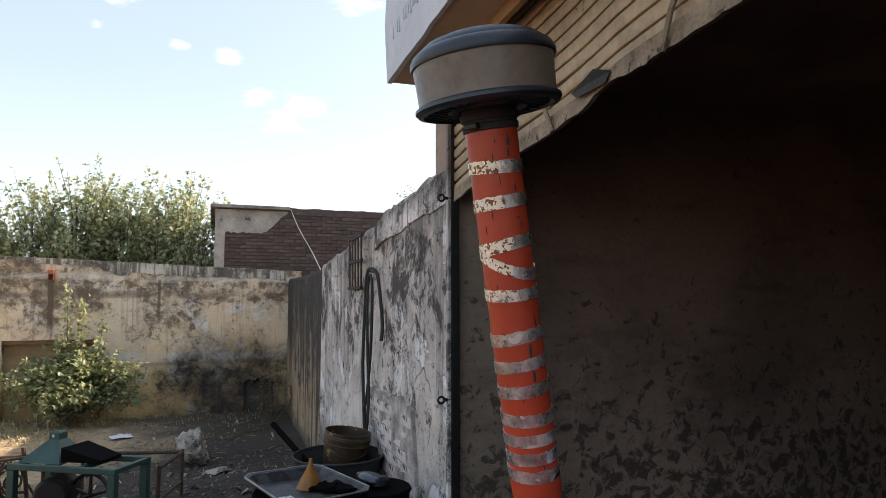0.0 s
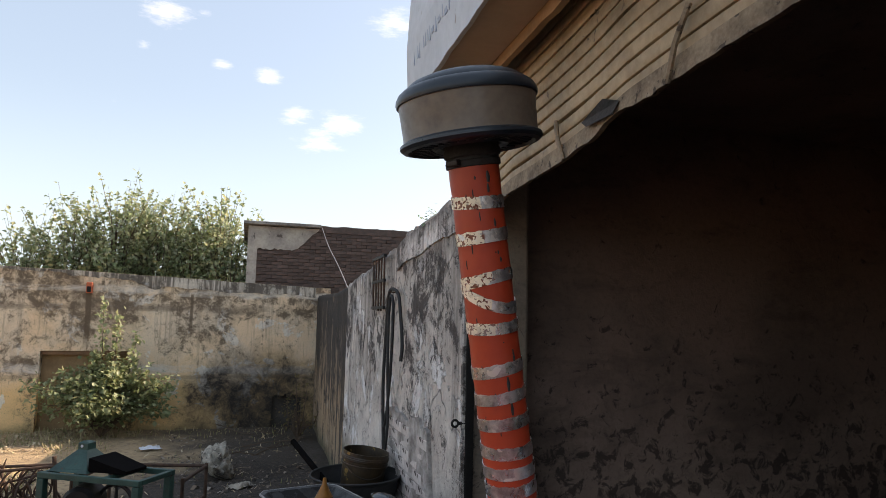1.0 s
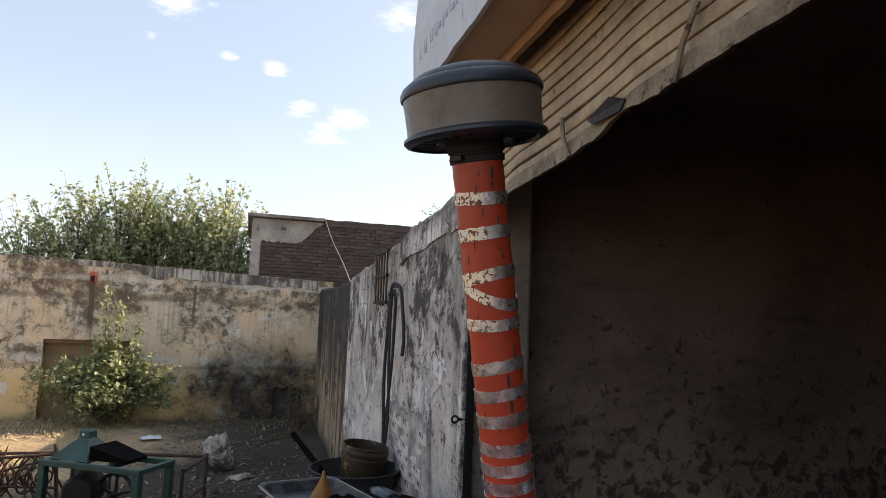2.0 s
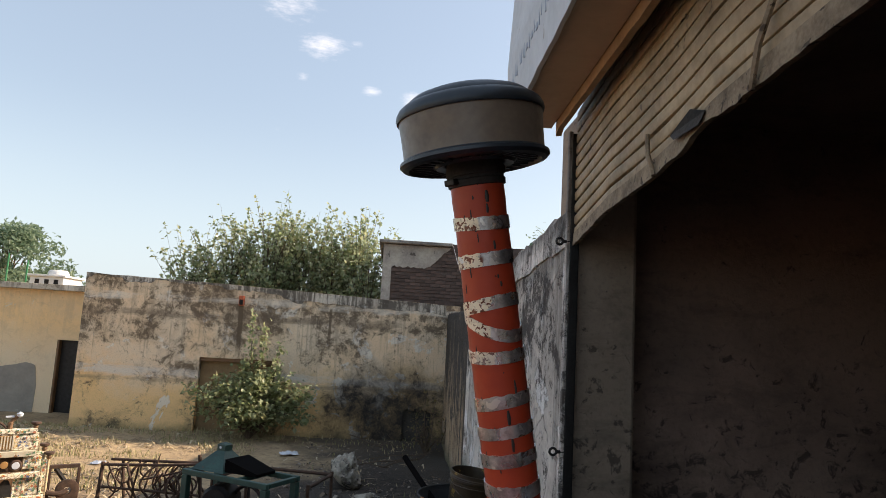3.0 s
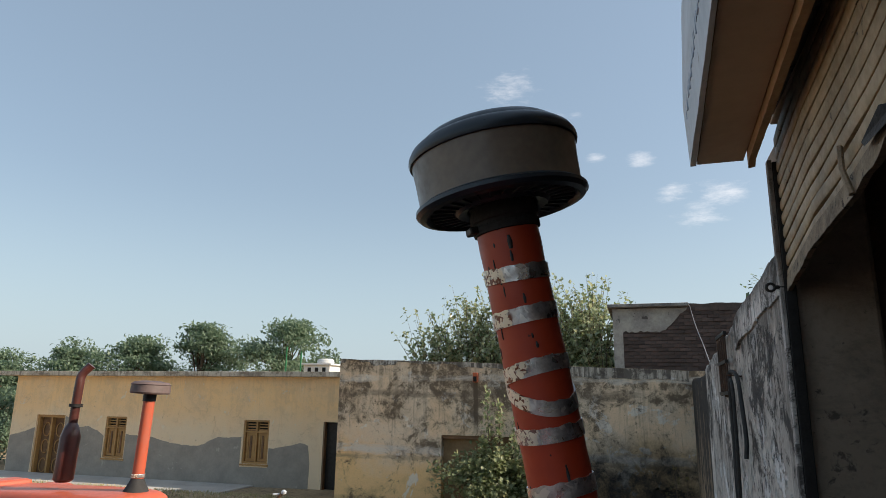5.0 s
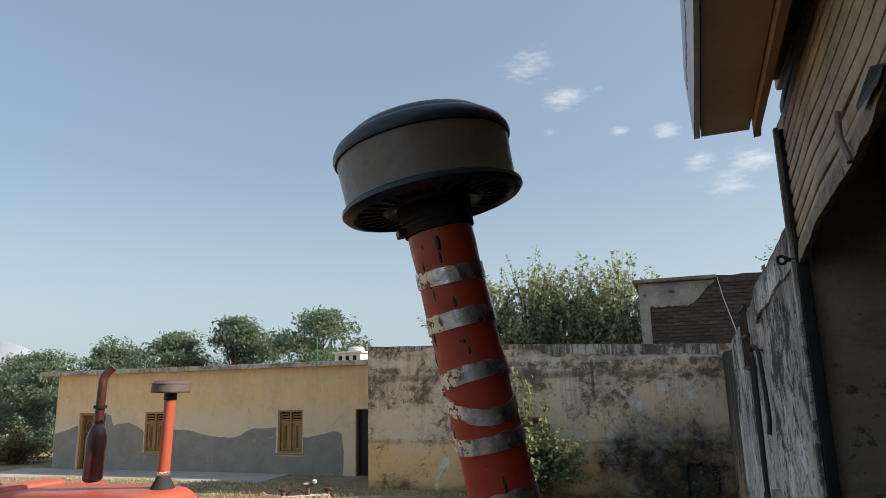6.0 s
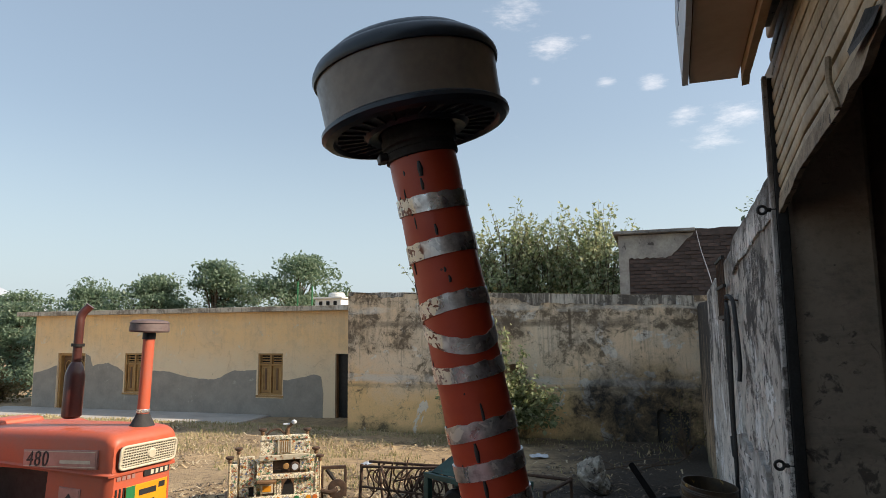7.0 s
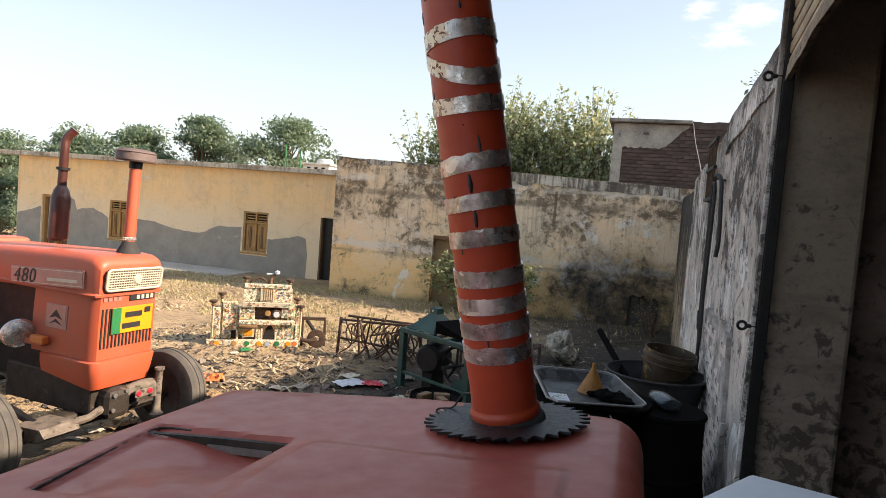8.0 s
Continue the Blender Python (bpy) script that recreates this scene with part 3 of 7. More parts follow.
def lathe(profile, seg=40, bm=None, m=None, close=False):
    """Turns (radius, z) pairs round the z axis."""
    bm = bm or bmesh.new()
    rings = []
    for r, z in profile:
        if r < 1e-5:
            rings.append([bm.verts.new((0, 0, z))])
        else:
            rings.append([bm.verts.new((r * math.cos(2 * math.pi * i / seg), r * math.sin(2 * math.pi * i / seg), z)) for i in range(seg)])
    pairs = list(zip(rings, rings[1:])) + ([(rings[-1], rings[0])] if close else [])
    for a, b in pairs:
        for i in range(seg):
            j = (i + 1) % seg
            vs = [a[i % len(a)], a[j % len(a)], b[j % len(b)], b[i % len(b)]]
            vs = [v for k, v in enumerate(vs) if v not in vs[:k]]
            if len(vs) > 2:
                bm.faces.new(vs)
    if m is not None:
        bmesh.ops.transform(bm, matrix=m, verts=[v for r in rings for v in r])
    return bm


def tube(points, radius, seg=10, bm=None, cap=True):
    """A round bar along a path; radius may be one number or one for each point."""
    bm = bm or bmesh.new()
    pts = [Vector(p) for p in points]
    radii = radius if isinstance(radius, (list, tuple)) else [radius] * len(pts)
    rings, up = [], None
    for i, p in enumerate(pts):
        d = (pts[min(i + 1, len(pts) - 1)] - pts[max(i - 1, 0)]).normalized()
        up = up or (Vector((0, 0, 1)) if abs(d.z) < 0.9 else Vector((1, 0, 0)))
        side = d.cross(up).normalized()
        up = side.cross(d).normalized()
        rings.append([bm.verts.new(p + radii[i] * (math.cos(2 * math.pi * k / seg) * side + math.sin(2 * math.pi * k / seg) * up)) for k in range(seg)])
    for a, b in zip(rings, rings[1:]):
        for k in range(seg):
            bm.faces.new((a[k], a[(k + 1) % seg], b[(k + 1) % seg], b[k]))
    if cap:
        bm.faces.new(rings[0][::-1]), bm.faces.new(rings[-1])
    return bm


def arc(points, steps=6):
    """A smooth line through a few points (Catmull-Rom)."""
    p = [Vector(v) for v in points]
    p = [p[0] * 2 - p[1]] + p + [p[-1] * 2 - p[-2]]
    out = []
    for i in range(1, len(p) - 2):
        for s in range(steps):
            t = s / steps
            a, b, c, d = p[i - 1:i + 3]
            out.append(0.5 * ((2 * b) + (c - a) * t + (2 * a - 5 * b + 4 * c - d) * t * t + (3 * b - a - 3 * c + d) * t ** 3))
    return out + [p[-2]]


def prism(outline, y0, y1, bm=None):
    """A solid between two y planes, from an outline of (x, z)."""
    bm = bm or bmesh.new()
    a = [bm.verts.new((x, y0, z)) for x, z in outline]
    b = [bm.verts.new((x, y1, z)) for x, z in outline]
    bm.faces.new(a), bm.faces.new(b[::-1])
    for i in range(len(a)):
        j = (i + 1) % len(a)
        bm.faces.new((a[j], a[i], b[i], b[j]))
    bmesh.ops.recalc_face_normals(bm, faces=bm.faces)
    return bm


def bars(bm, marks, y, depth=0.004):
    """Flat raised strokes (x0, x1, z0, z1) on a face that looks to -y."""
    for x0, x1, z0, z1 in marks:
        box(x0, x1, y - depth, y, z0, z1, bm=bm)
    return bm


# ---- the ground ----
def ground_z(x, y):
    """Level yard, a low rise up to the workshop front, a slight fall towards the house."""
    rise = min(0.15, 0.28 * max(0.0, min(1.0, (11.0 - y) / 6.5))) * max(0.0, min(1.0, (x + 12.0) / 5.0))
    fall = -0.2 * max(0.0, min(1.0, (y - 13.6) / 1.2)) if x < -5.5 else 0.0
    rough = 0.05 * noise.noise((x * 0.7, y * 0.7, 0)) + 0.02 * noise.noise((x * 3, y * 3, 4))
    return rise + fall + rough * min(1.0, max(0.15, 1.0 - abs(x + 3) / 60))


def grid_line(a, b, step, reach):
    fine = list(np.arange(a, b + 1e-6, step))
    out, d = [], step
    while d < reach:
        d *= 1.7
        out.append(d)
    return [a - d for d in reversed(out)] + fine + [b + d for d in out]


gx, gy = grid_line(-14, 5, 0.16, 1500), grid_line(-2, 17, 0.16, 1500)
verts = [(x, y, ground_z(x, y)) for y in gy for x in gx]
w = len(gx)
faces = [(j * w + i, j * w + i + 1, (j + 1) * w + i + 1, (j + 1) * w + i) for j in range(len(gy) - 1) for i in range(w - 1)]
me = bpy.data.meshes.new("ground")
me.from_pydata(verts, [], faces)
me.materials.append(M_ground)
for p in me.polygons:
    p.use_smooth = True
tagged(new("ground", me), "dry trodden earth yard with straw, oily patches and painted shade", "ground", kind="structure")


# ---- workshop: whitewashed side wall, shutter, canopy, dark room ----
RX = 1.178           # face of the whitewashed wall and of the shutter
JY = 3.24            # where the opening begins


def ragged_wall(x_a, x_b, y_a, y_b, tops, thick, mat, name, label, base=-0.1, step=0.07, seed=0, rag=0.035):
    """A wall along y whose top follows heights (y, z) with a broken, uneven edge."""
    ys = list(np.arange(y_a, y_b, step)) + [y_b]
    bm = bmesh.new()
    rows = []
    for i, y in enumerate(ys):
        z = float(np.interp(y, [t[0] for t in tops], [t[1] for t in tops]))
        z += rag * noise.noise((y * 3.1, seed, 0)) + rag * 0.6 * noise.noise((y * 11, seed, 3))
        x = x_a + (x_b - x_a) * (y - y_a) / (y_b - y_a)
        bulge = 0.012 * noise.noise((y * 1.3, seed, 7))
        col = [(x + bulge, y, base), (x + bulge * 0.5, y, z - 0.05), (x + 0.02, y, z), (x + thick - 0.02, y, z + 0.01), (x + thick, y, z - 0.06), (x + thick, y, base)]
        rows.append([bm.verts.new(c) for c in col])
    for a, b in zip(rows, rows[1:]):
        for k in range(5):
            bm.faces.new((a[k], a[k + 1], b[k + 1], b[k]))
    bm.faces.new(rows[0]), bm.faces.new(rows[-1][::-1])
    bmesh.ops.recalc_face_normals(bm, faces=bm.faces)
    return tagged(part(name, bm, mat), label, "wall", kind="structure")


wall_east = ragged_wall(RX, RX + 0.03, JY, 7.75, [(3.24, 2.935), (3.9, 2.885), (4.75, 2.845), (5.0, 2.785), (5.5, 2.75), (6.5, 2.67), (7.75, 2.605)], 0.24, M_white_wall,
                        "wall_east", "whitewashed brick yard wall, peeling and streaked with soot", rag=0.03)
ragged_wall(RX + 0.1, 1.45, 7.75, 13.7, [(7.75, 2.6), (10, 2.56), (13.7, 2.62)], 0.24, M_grey_wall,
            "wall_east_far", "brown-grey plastered yard wall with black rain streaks", seed=5, rag=0.03)

def crown_band(y_a, y_b, deep, proud, seed):
    """A limewashed strip under the wall's top, cracked loose along a ragged lower edge."""
    top = lambda y: float(np.interp(y, [3.24, 3.9, 4.75, 5.0, 5.5], [2.935, 2.885, 2.845, 2.785, 2.75])) - 0.045
    ys = np.linspace(y_a, y_b, 60)
    edge = [(float(y), top(y) + 0.012 * noise.noise((y * 6, seed, 0))) for y in ys]
    edge += [(float(y), top(y) - deep + 0.05 * noise.noise((y * 1.6, seed, 1)) + 0.02 * noise.noise((y * 8, seed, 2))) for y in ys[::-1]]
    bm = prism(edge, -0.02, proud)
    bmesh.ops.transform(bm, matrix=Matrix(((0, -1, 0, RX), (1, 0, 0, 0), (0, 0, 1, 0), (0, 0, 0, 1))), verts=bm.verts)
    bmesh.ops.recalc_face_normals(bm, faces=bm.faces)
    part("loose_plaster", bm, M_white_crown, wall_east, "loose limewashed plaster under the wall top")


crown_band(3.26, 4.0, 0.17, 0.01, 1)
crown_band(4.03, 4.95, 0.19, 0.008, 2)

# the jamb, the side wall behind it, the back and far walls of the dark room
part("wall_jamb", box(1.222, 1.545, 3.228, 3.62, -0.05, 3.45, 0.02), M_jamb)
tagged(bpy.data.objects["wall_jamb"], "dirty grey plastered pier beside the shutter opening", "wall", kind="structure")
for nm, b6, txt in (("wall_room_side", (1.549, 6.3, 3.46, 3.7, -0.05, 3.5), "dark plastered side wall of the workshop, painted paler low down"),
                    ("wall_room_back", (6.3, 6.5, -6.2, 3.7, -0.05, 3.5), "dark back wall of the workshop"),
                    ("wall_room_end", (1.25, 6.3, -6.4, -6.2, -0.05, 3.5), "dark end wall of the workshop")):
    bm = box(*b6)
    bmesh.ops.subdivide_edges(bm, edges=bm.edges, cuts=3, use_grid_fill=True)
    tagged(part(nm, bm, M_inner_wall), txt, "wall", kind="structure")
# unseen wall, added so that less daylight enters the room
tagged(part("wall_added_south", box(1.2, 1.43, -6.4, 0.04, -0.05, 3.5, 0.01), M_jamb), "unseen grey plastered wall added to narrow the shutter opening and dim the room", "wall", kind="structure")
tagged(part("ceiling", box(1.43, 6.5, -6.4, 3.7, 3.5, 3.65), M_inner_wall), "dark plastered workshop ceiling", "ceiling", kind="structure")
tagged(part("wall_front", box(1.2, 1.43, -6.4, 3.3, 3.52, 4.3, 0.01), M_soffit), "brown painted wall over the shutter opening", "wall", kind="structure")
tagged(part("roof_slab", box(1.43, 6.5, -6.4, 3.7, 3.654, 4.2), M_concrete), "concrete roof slab of the workshop", "roof", kind="structure")
tagged(part("floor", box(1.2, 6.3, -6.2, 3.45, 0.2, 0.34), M_dark_gap), "workshop floor coloured black as if unlit", "floor", kind="structure")

# canopy with its sign board
SWING = pose(1.185, 3.2, 0, 0, 0, -1.7) @ pose(-1.18, -3.2, 0)      # the front runs slightly askew to the yard wall
canopy = thing("canopy", "concrete canopy with a painted sign board over the shutter", "canopy", pose(-0.034, -0.055, 0.0) @ SWING)
bm = prism([(0.885, 3.335), (1.09, 3.335), (1.09, 3.47), (0.885, 3.47)], -6.0, 3.3)
part("soffit", bm, M_soffit, canopy, "brown painted underside")
# added out of view: keeps sky light out of the gap before the shutter
part("slab", box(0.9, 1.29, -6.0, 3.25, 3.53, 3.66, 0.006), M_concrete, canopy, "unseen concrete slab added to shut the sky out of the canopy gap")
bm = bmesh.new()
ys = list(np.arange(-6.0, 3.28, 0.06)) + [3.29]
rows = []
for y in ys:
    lean = 0.02 * noise.noise((y * 0.8, 1, 1))
    low = 3.325 + 0.01 * noise.noise((y * 7, 2, 2))
    rows.append([bm.verts.new(c) for c in ((0.86 + lean, y, low), (0.845 + lean, y, 3.64), (0.87 + lean, y, 4.15), (0.9, y, 4.15), (0.88, y, low))])
for a, b in zip(rows, rows[1:]):
    for k in range(5):
        bm.faces.new((a[k], a[(k + 1) % 5], b[(k + 1) % 5], b[k]))
bm.faces.new(rows[0]), bm.faces.new(rows[-1][::-1])
bmesh.ops.recalc_face_normals(bm, faces=bm.faces)
board = part("sign_board", bm, M_sign, canopy, "white painted fascia board with blue strokes")
rnd = random.Random(4)
y = 3.12
for i in range(30):                       # a painted number, as plain thin strokes
    wide, x = rnd.choice((0.012, 0.014, 0.04)), 0.8485 + 0.02 * noise.noise((y * 0.8, 1, 1))
    low = 3.485 + rnd.uniform(0.0, 0.03)
    high = low + (0.03 if wide > 0.03 else 0.085)
    bm = prism([(y - wide - 0.012, low), (y - 0.012, low), (y, high), (y - wide, high)], x, x + 0.012)
    bmesh.ops.transform(bm, matrix=Matrix(((0, 1, 0, 0), (1, 0, 0, 0), (0, 0, 1, 0), (0, 0, 0, 1))), verts=bm.verts)
    bmesh.ops.recalc_face_normals(bm, faces=bm.faces)
    part("painted_stroke", bm, M_sign_paint, board)
    y -= wide + rnd.choice((0.025, 0.03, 0.07))
bm = bmesh.new()
rows = []
for y in list(np.arange(-6.0, 3.25, 0.05)):
    low = 3.285 + 0.008 * noise.noise((y * 9, 4, 0)) - (0.025 if y > 3.19 else 0.0)
    rows.append([bm.verts.new(c) for c in ((1.094, y, low), (1.124, y, low + 0.004), (1.124, y, 3.4), (1.094, y, 3.4))])
for a, b in zip(rows, rows[1:]):
    for k in range(4):
        bm.faces.new((a[k], a[(k + 1) % 4], b[(k + 1) % 4], b[k]))
bm.faces.new(rows[0][::-1]), bm.faces.new(rows[-1])
bmesh.ops.recalc_face_normals(bm, faces=bm.faces)
part("drip_edge", bm, M_trim, canopy, "orange-brown wooden drip edge")

# roller shutter, pulled up and sagging at its near end
SX = 1.18            # face of the shutter before it is swung
shutter = thing("roller_shutter", "cream steel roller shutter, rolled up, torn at the bottom", "shutter", SWING)


def sag(y):
    return float(np.interp(y, [-6, 1.07, 1.37, 1.59, 1.82, 2.03, 2.28, 2.58, 3.05, 3.2], [2.905, 2.89, 2.88, 2.872, 2.838, 2.82, 2.808, 2.8, 2.74, 2.72]))


SLAT = 0.056
for i in range(11):
    bm = bmesh.new()
    rows = []
    for y in list(np.arange(0.06, 3.19, 0.12)) + [3.19]:
        hold = 0.95 ** i
        base = 2.88 + (sag(y) - 2.88) * hold + SLAT * i + 0.022
        dent = 0.006 * noise.noise((y * 2.2, i * 3.0, 0))
        prof = [(0.008, 0.0), (-0.004, 0.001), (-0.007, 0.006), (-0.0082, 0.018), (-0.0082, 0.034), (-0.007, 0.045), (-0.004, 0.0485), (0.009, 0.0495), (0.01, 0.0555), (0.014, 0.0555), (0.014, 0.0)]
        rows.append([bm.verts.new((SX + 0.012 + a + dent, y, base + c)) for a, c in prof])
    for a, b in zip(rows, rows[1:]):
        for k in range(11):
            bm.faces.new((a[k], a[(k + 1) % 11], b[(k + 1) % 11], b[k]))
    bm.faces.new(rows[0]), bm.faces.new(rows[-1][::-1])
    bmesh.ops.recalc_face_normals(bm, faces=bm.faces)
    smooth(part("slat", bm, M_slat, shutter), 50)
bm = bmesh.new()                          # bottom rail, crumpled, with a bite torn out
rows = []
for y in list(np.arange(0.06, 3.18, 0.035)):
    torn = 0.018 * min(1.0, max(0.0, (y - 1.56) / 0.06)) * min(1.0, max(0.0, (1.8 - y) / 0.05))
    jag = 0.006 * noise.noise((y * 7, 0, 5)) + 0.006 * noise.noise((y * 23, 1, 5))
    low, high = sag(y) - 0.03 + jag + torn, sag(y) + 0.034
    out = 0.006 * noise.noise((y * 5, 6, 5))
    rows.append([bm.verts.new(c) for c in ((SX - 0.006 + out, y, low), (SX - 0.004 + out, y, (low + high) / 2), (SX - 0.002, y, high), (SX + 0.02, y, high), (SX + 0.016 + out, y, low + 0.004))])
for a, b in zip(rows, rows[1:]):
    for k in range(5):
        bm.faces.new((a[k], a[(k + 1) % 5], b[(k + 1) % 5], b[k]))
bm.faces.new(rows[0]), bm.faces.new(rows[-1][::-1])
bmesh.ops.recalc_face_normals(bm, faces=bm.faces)
part("bottom_rail", bm, M_rust_edge, shutter, "flaking rusty bottom rail")
# flap's shaded underside is put in by its dark material
bm = bmesh.new()
flap = [bm.verts.new(c) for c in ((SX - 0.008, 1.74, 2.925), (SX - 0.008, 1.635, 2.885), (SX - 0.022, 1.65, 2.846), (SX - 0.026, 1.82, 2.85), (SX - 0.018, 1.87, 2.88))]
bm.faces.new(flap)
bmesh.ops.solidify(bm, geom=bm.faces[:], thickness=0.003)
part("bent_flap", bm, M_greasy, shutter, "dark folded flap in the torn rail")
for ya, yb, za, zb in ((2.09, 2.02, 2.95, 2.785), (1.27, 1.37, 3.03, 2.845)):
    bm = tube([(SX - 0.012, ya, za), (SX - 0.022, (ya + yb) / 2, (za + zb) / 2), (SX - 0.014, yb, zb)], 0.009, 6)
    part("strap", bm, M_rust_edge, shutter, "bent flat iron strap")
part("roller", lathe([(0.0, -3.15), (0.15, -3.15), (0.15, 0), (0, 0)], 24, m=pose(1.42, 3.2, 3.36, 90, 0, 0) @ Matrix.Rotation(math.pi, 4, "X")), M_dark_gap, shutter, "roller drum coloured as if in an unlit gap")

guide = thing("shutter_guide", "dark steel guide channel with two padlock rings", "guide rail")
part("channel", box(1.173, 1.22, 3.192, 3.226, 0.28, 3.3, 0.004), M_dark_steel, guide)
part("flange", box(1.153, 1.172, 3.192, 3.226, 0.1, 3.31, 0.003), M_white_crown, guide, "dirty limewashed flange")
for z in (2.717, 1.652):
    bm = bmesh.new()
    ring = [(1.118 + 0.017 * math.cos(a), 3.2, z + 0.017 * math.sin(a)) for a in np.linspace(0, 2 * math.pi, 17)]
    tube(ring, 0.0065, 8, bm, cap=False)
    tube([(1.134, 3.2, z), (1.175, 3.2, z)], 0.009, 8, bm)
    smooth(part("padlock_ring", bm, M_dark_steel, guide))

# iron bars standing in for a broken stained window, and hose, on the whitewashed wall
grating = thing("broken_window_bars", "rusty iron bars standing in for a broken stained window in the yard wall", "grating")
for y in (5.35, 5.47, 5.59, 5.71, 5.83):
    part("bar", tube([(RX - 0.02, y, 2.26 + 0.01 * math.sin(y * 40)), (RX - 0.025, y, 2.72)], 0.008, 6), M_rust, grating)
for z in (2.27, 2.5, 2.71):
    part("rail", box(RX - 0.035, RX - 0.012, 5.32, 5.87, z, z + 0.025), M_dark_steel, grating)
hose = thing("rubber_hose", "black rubber hose hung over a nail on the yard wall", "hose", pose(0, 0.09, 0.022))
X = RX - 0.035
part("outer_loop", tube(arc([(X, 4.98, 0.98), (X, 5.03, 1.2), (X - 0.005, 5.08, 1.66), (X, 5.03, 2.15), (X - 0.015, 4.92, 2.34), (X - 0.02, 4.8, 2.395), (X, 4.66, 2.36), (X, 4.56, 2.22), (X, 4.47, 1.98), (X - 0.01, 4.46, 1.86)]), 0.0135, 8), M_black_rubber, hose)
part("inner_loop", tube(arc([(X - 0.02, 4.9, 1.02), (X - 0.02, 4.8, 1.4), (X - 0.03, 4.81, 1.8), (X - 0.03, 4.83, 2.15), (X - 0.03, 4.77, 2.34), (X - 0.03, 4.67, 2.24), (X - 0.03, 4.7, 1.8), (X - 0.02, 4.86, 1.42), (X - 0.02, 4.95, 1.33), (X - 0.02, 5.0, 1.45)]), 0.0115, 8), M_black_rubber, hose)
part("nail", tube([(RX + 0.02, 4.8, 2.365), (RX - 0.08, 4.8, 2.375)], 0.006, 6), M_rust, hose)

# ---- yard wall at the far end ----
FY = 13.55


def f_top(x):
    return float(np.interp(x, [-5.9, -2.8, 1.5], [3.035, 2.95, 2.785])) + 0.015 * noise.noise((x * 2.5, 9, 0)) + 0.008 * noise.noise((x * 9, 9, 2))


def front_wall(y0, y1, x0, x1, mat, name, label, top, base, holes, step=0.12):
    """A wall along x from base up to top(x), with real openings through it."""
    xs = sorted({round(v, 4) for v in list(np.arange(x0, x1, step)) + [x1] + [h for hole in holes for h in hole[:2]]})
    bm = bmesh.new()

    def column(xa, xb, za0, za1, zb0, zb1):
        v = [bm.verts.new(c) for c in ((xa, y0, za0), (xb, y0, zb0), (xb, y0, zb1), (xa, y0, za1), (xa, y1, za0), (xb, y1, zb0), (xb, y1, zb1), (xa, y1, za1))]
        for f in ((0, 1, 2, 3), (5, 4, 7, 6), (3, 2, 6, 7), (1, 0, 4, 5), (0, 3, 7, 4), (2, 1, 5, 6)):
            bm.faces.new([v[k] for k in f])

    for xa, xb in zip(xs, xs[1:]):
        spans = [(base, None)]
        for h0, h1, z0, z1 in holes:
            if h0 - 1e-4 <= xa and xb <= h1 + 1e-4:
                spans = ([(base, z0)] if z0 > base else []) + [(z1, None)]
        for lo, hi in spans:
            column(xa, xb, lo, hi if hi is not None else top(xa), lo, hi if hi is not None else top(xb))
    bmesh.ops.remove_doubles(bm, verts=bm.verts, dist=1e-4)
    inner = [f for f in bm.faces if all(len(e.link_faces) > 2 for e in f.edges) and abs(f.normal.x) > 0.9]
    bmesh.ops.delete(bm, geom=inner, context="FACES_ONLY")
    return tagged(part(name, bm, mat), label, "wall", kind="structure")


front_wall(FY, FY + 0.24, -5.9, 1.7, M_yard_wall, "wall_north", "ochre plastered yard wall, blackened and flaking, with a bricked door opening", f_top, -0.15,
           [(-3.52, -2.05, -0.15, 1.465)] + [(0.62 + 0.058 * i, 0.62 + 0.058 * (i + 1), -0.15, 0.6 + 0.1 * noise.noise((i * 0.7, 3, 1)) + 0.03 * math.sin(i * 2.1)) for i in range(10)])
tagged(part("wall_return", prism([(-5.9, -0.3), (-5.66, -0.3), (-5.66, 3.02), (-5.9, 3.02)], FY + 0.243, 16.44), M_yard_wall), "ochre plastered side of the yard wall", "wall", kind="structure")
tagged(part("door_recess", box(-3.6, -1.95, FY + 0.16, FY + 0.235, -0.1, 1.5), M_tan), "tan boarding in the walled-up doorway", "door", kind="structure")
tagged(part("lintel", box(-3.52, -2.05, FY + 0.03, FY + 0.15, 1.395, 1.463), M_wood_dark), "brown wooden lintel of the doorway", "lintel", kind="structure")
tagged(part("hole_backing", box(0.5, 1.3, FY + 0.1, FY + 0.235, -0.1, 0.9), M_soot), "soot-black hollow behind the wall", "wall", kind="structure")
edge = [(x, f_top(x) - 0.004) for x in np.linspace(-5.88, 1.4, 90)]
edge += [(x, f_top(x) - 0.05 - 0.15 * max(0.0, min(1.0, (x + 2.7) / 0.9)) - 0.05 * noise.noise((x * 1.7, 5, 5)) - 0.03 * noise.noise((x * 7, 5, 6)) - (0.05 if noise.noise((x * 0.9, 8, 1)) > 0.1 else 0.0)) for x in np.linspace(1.4, -5.88, 170)]
tagged(part("coping", prism(edge, FY - 0.014, FY + 0.01), M_coping), "pale flaking lime coping along the wall top", "coping", kind="structure")
spout = thing("drain_spout", "terracotta rainwater spout sticking out of the yard wall", "drain spout", pose(-2.78, FY - 0.02, 2.64))
part("pipe", box(-0.05, 0.05, -0.09, 0.06, -0.1, 0.1, 0.012), M_terracotta, spout)
part("mouth", box(-0.035, 0.035, -0.097, -0.088, -0.085, 0.02), M_dark_gap, spout)

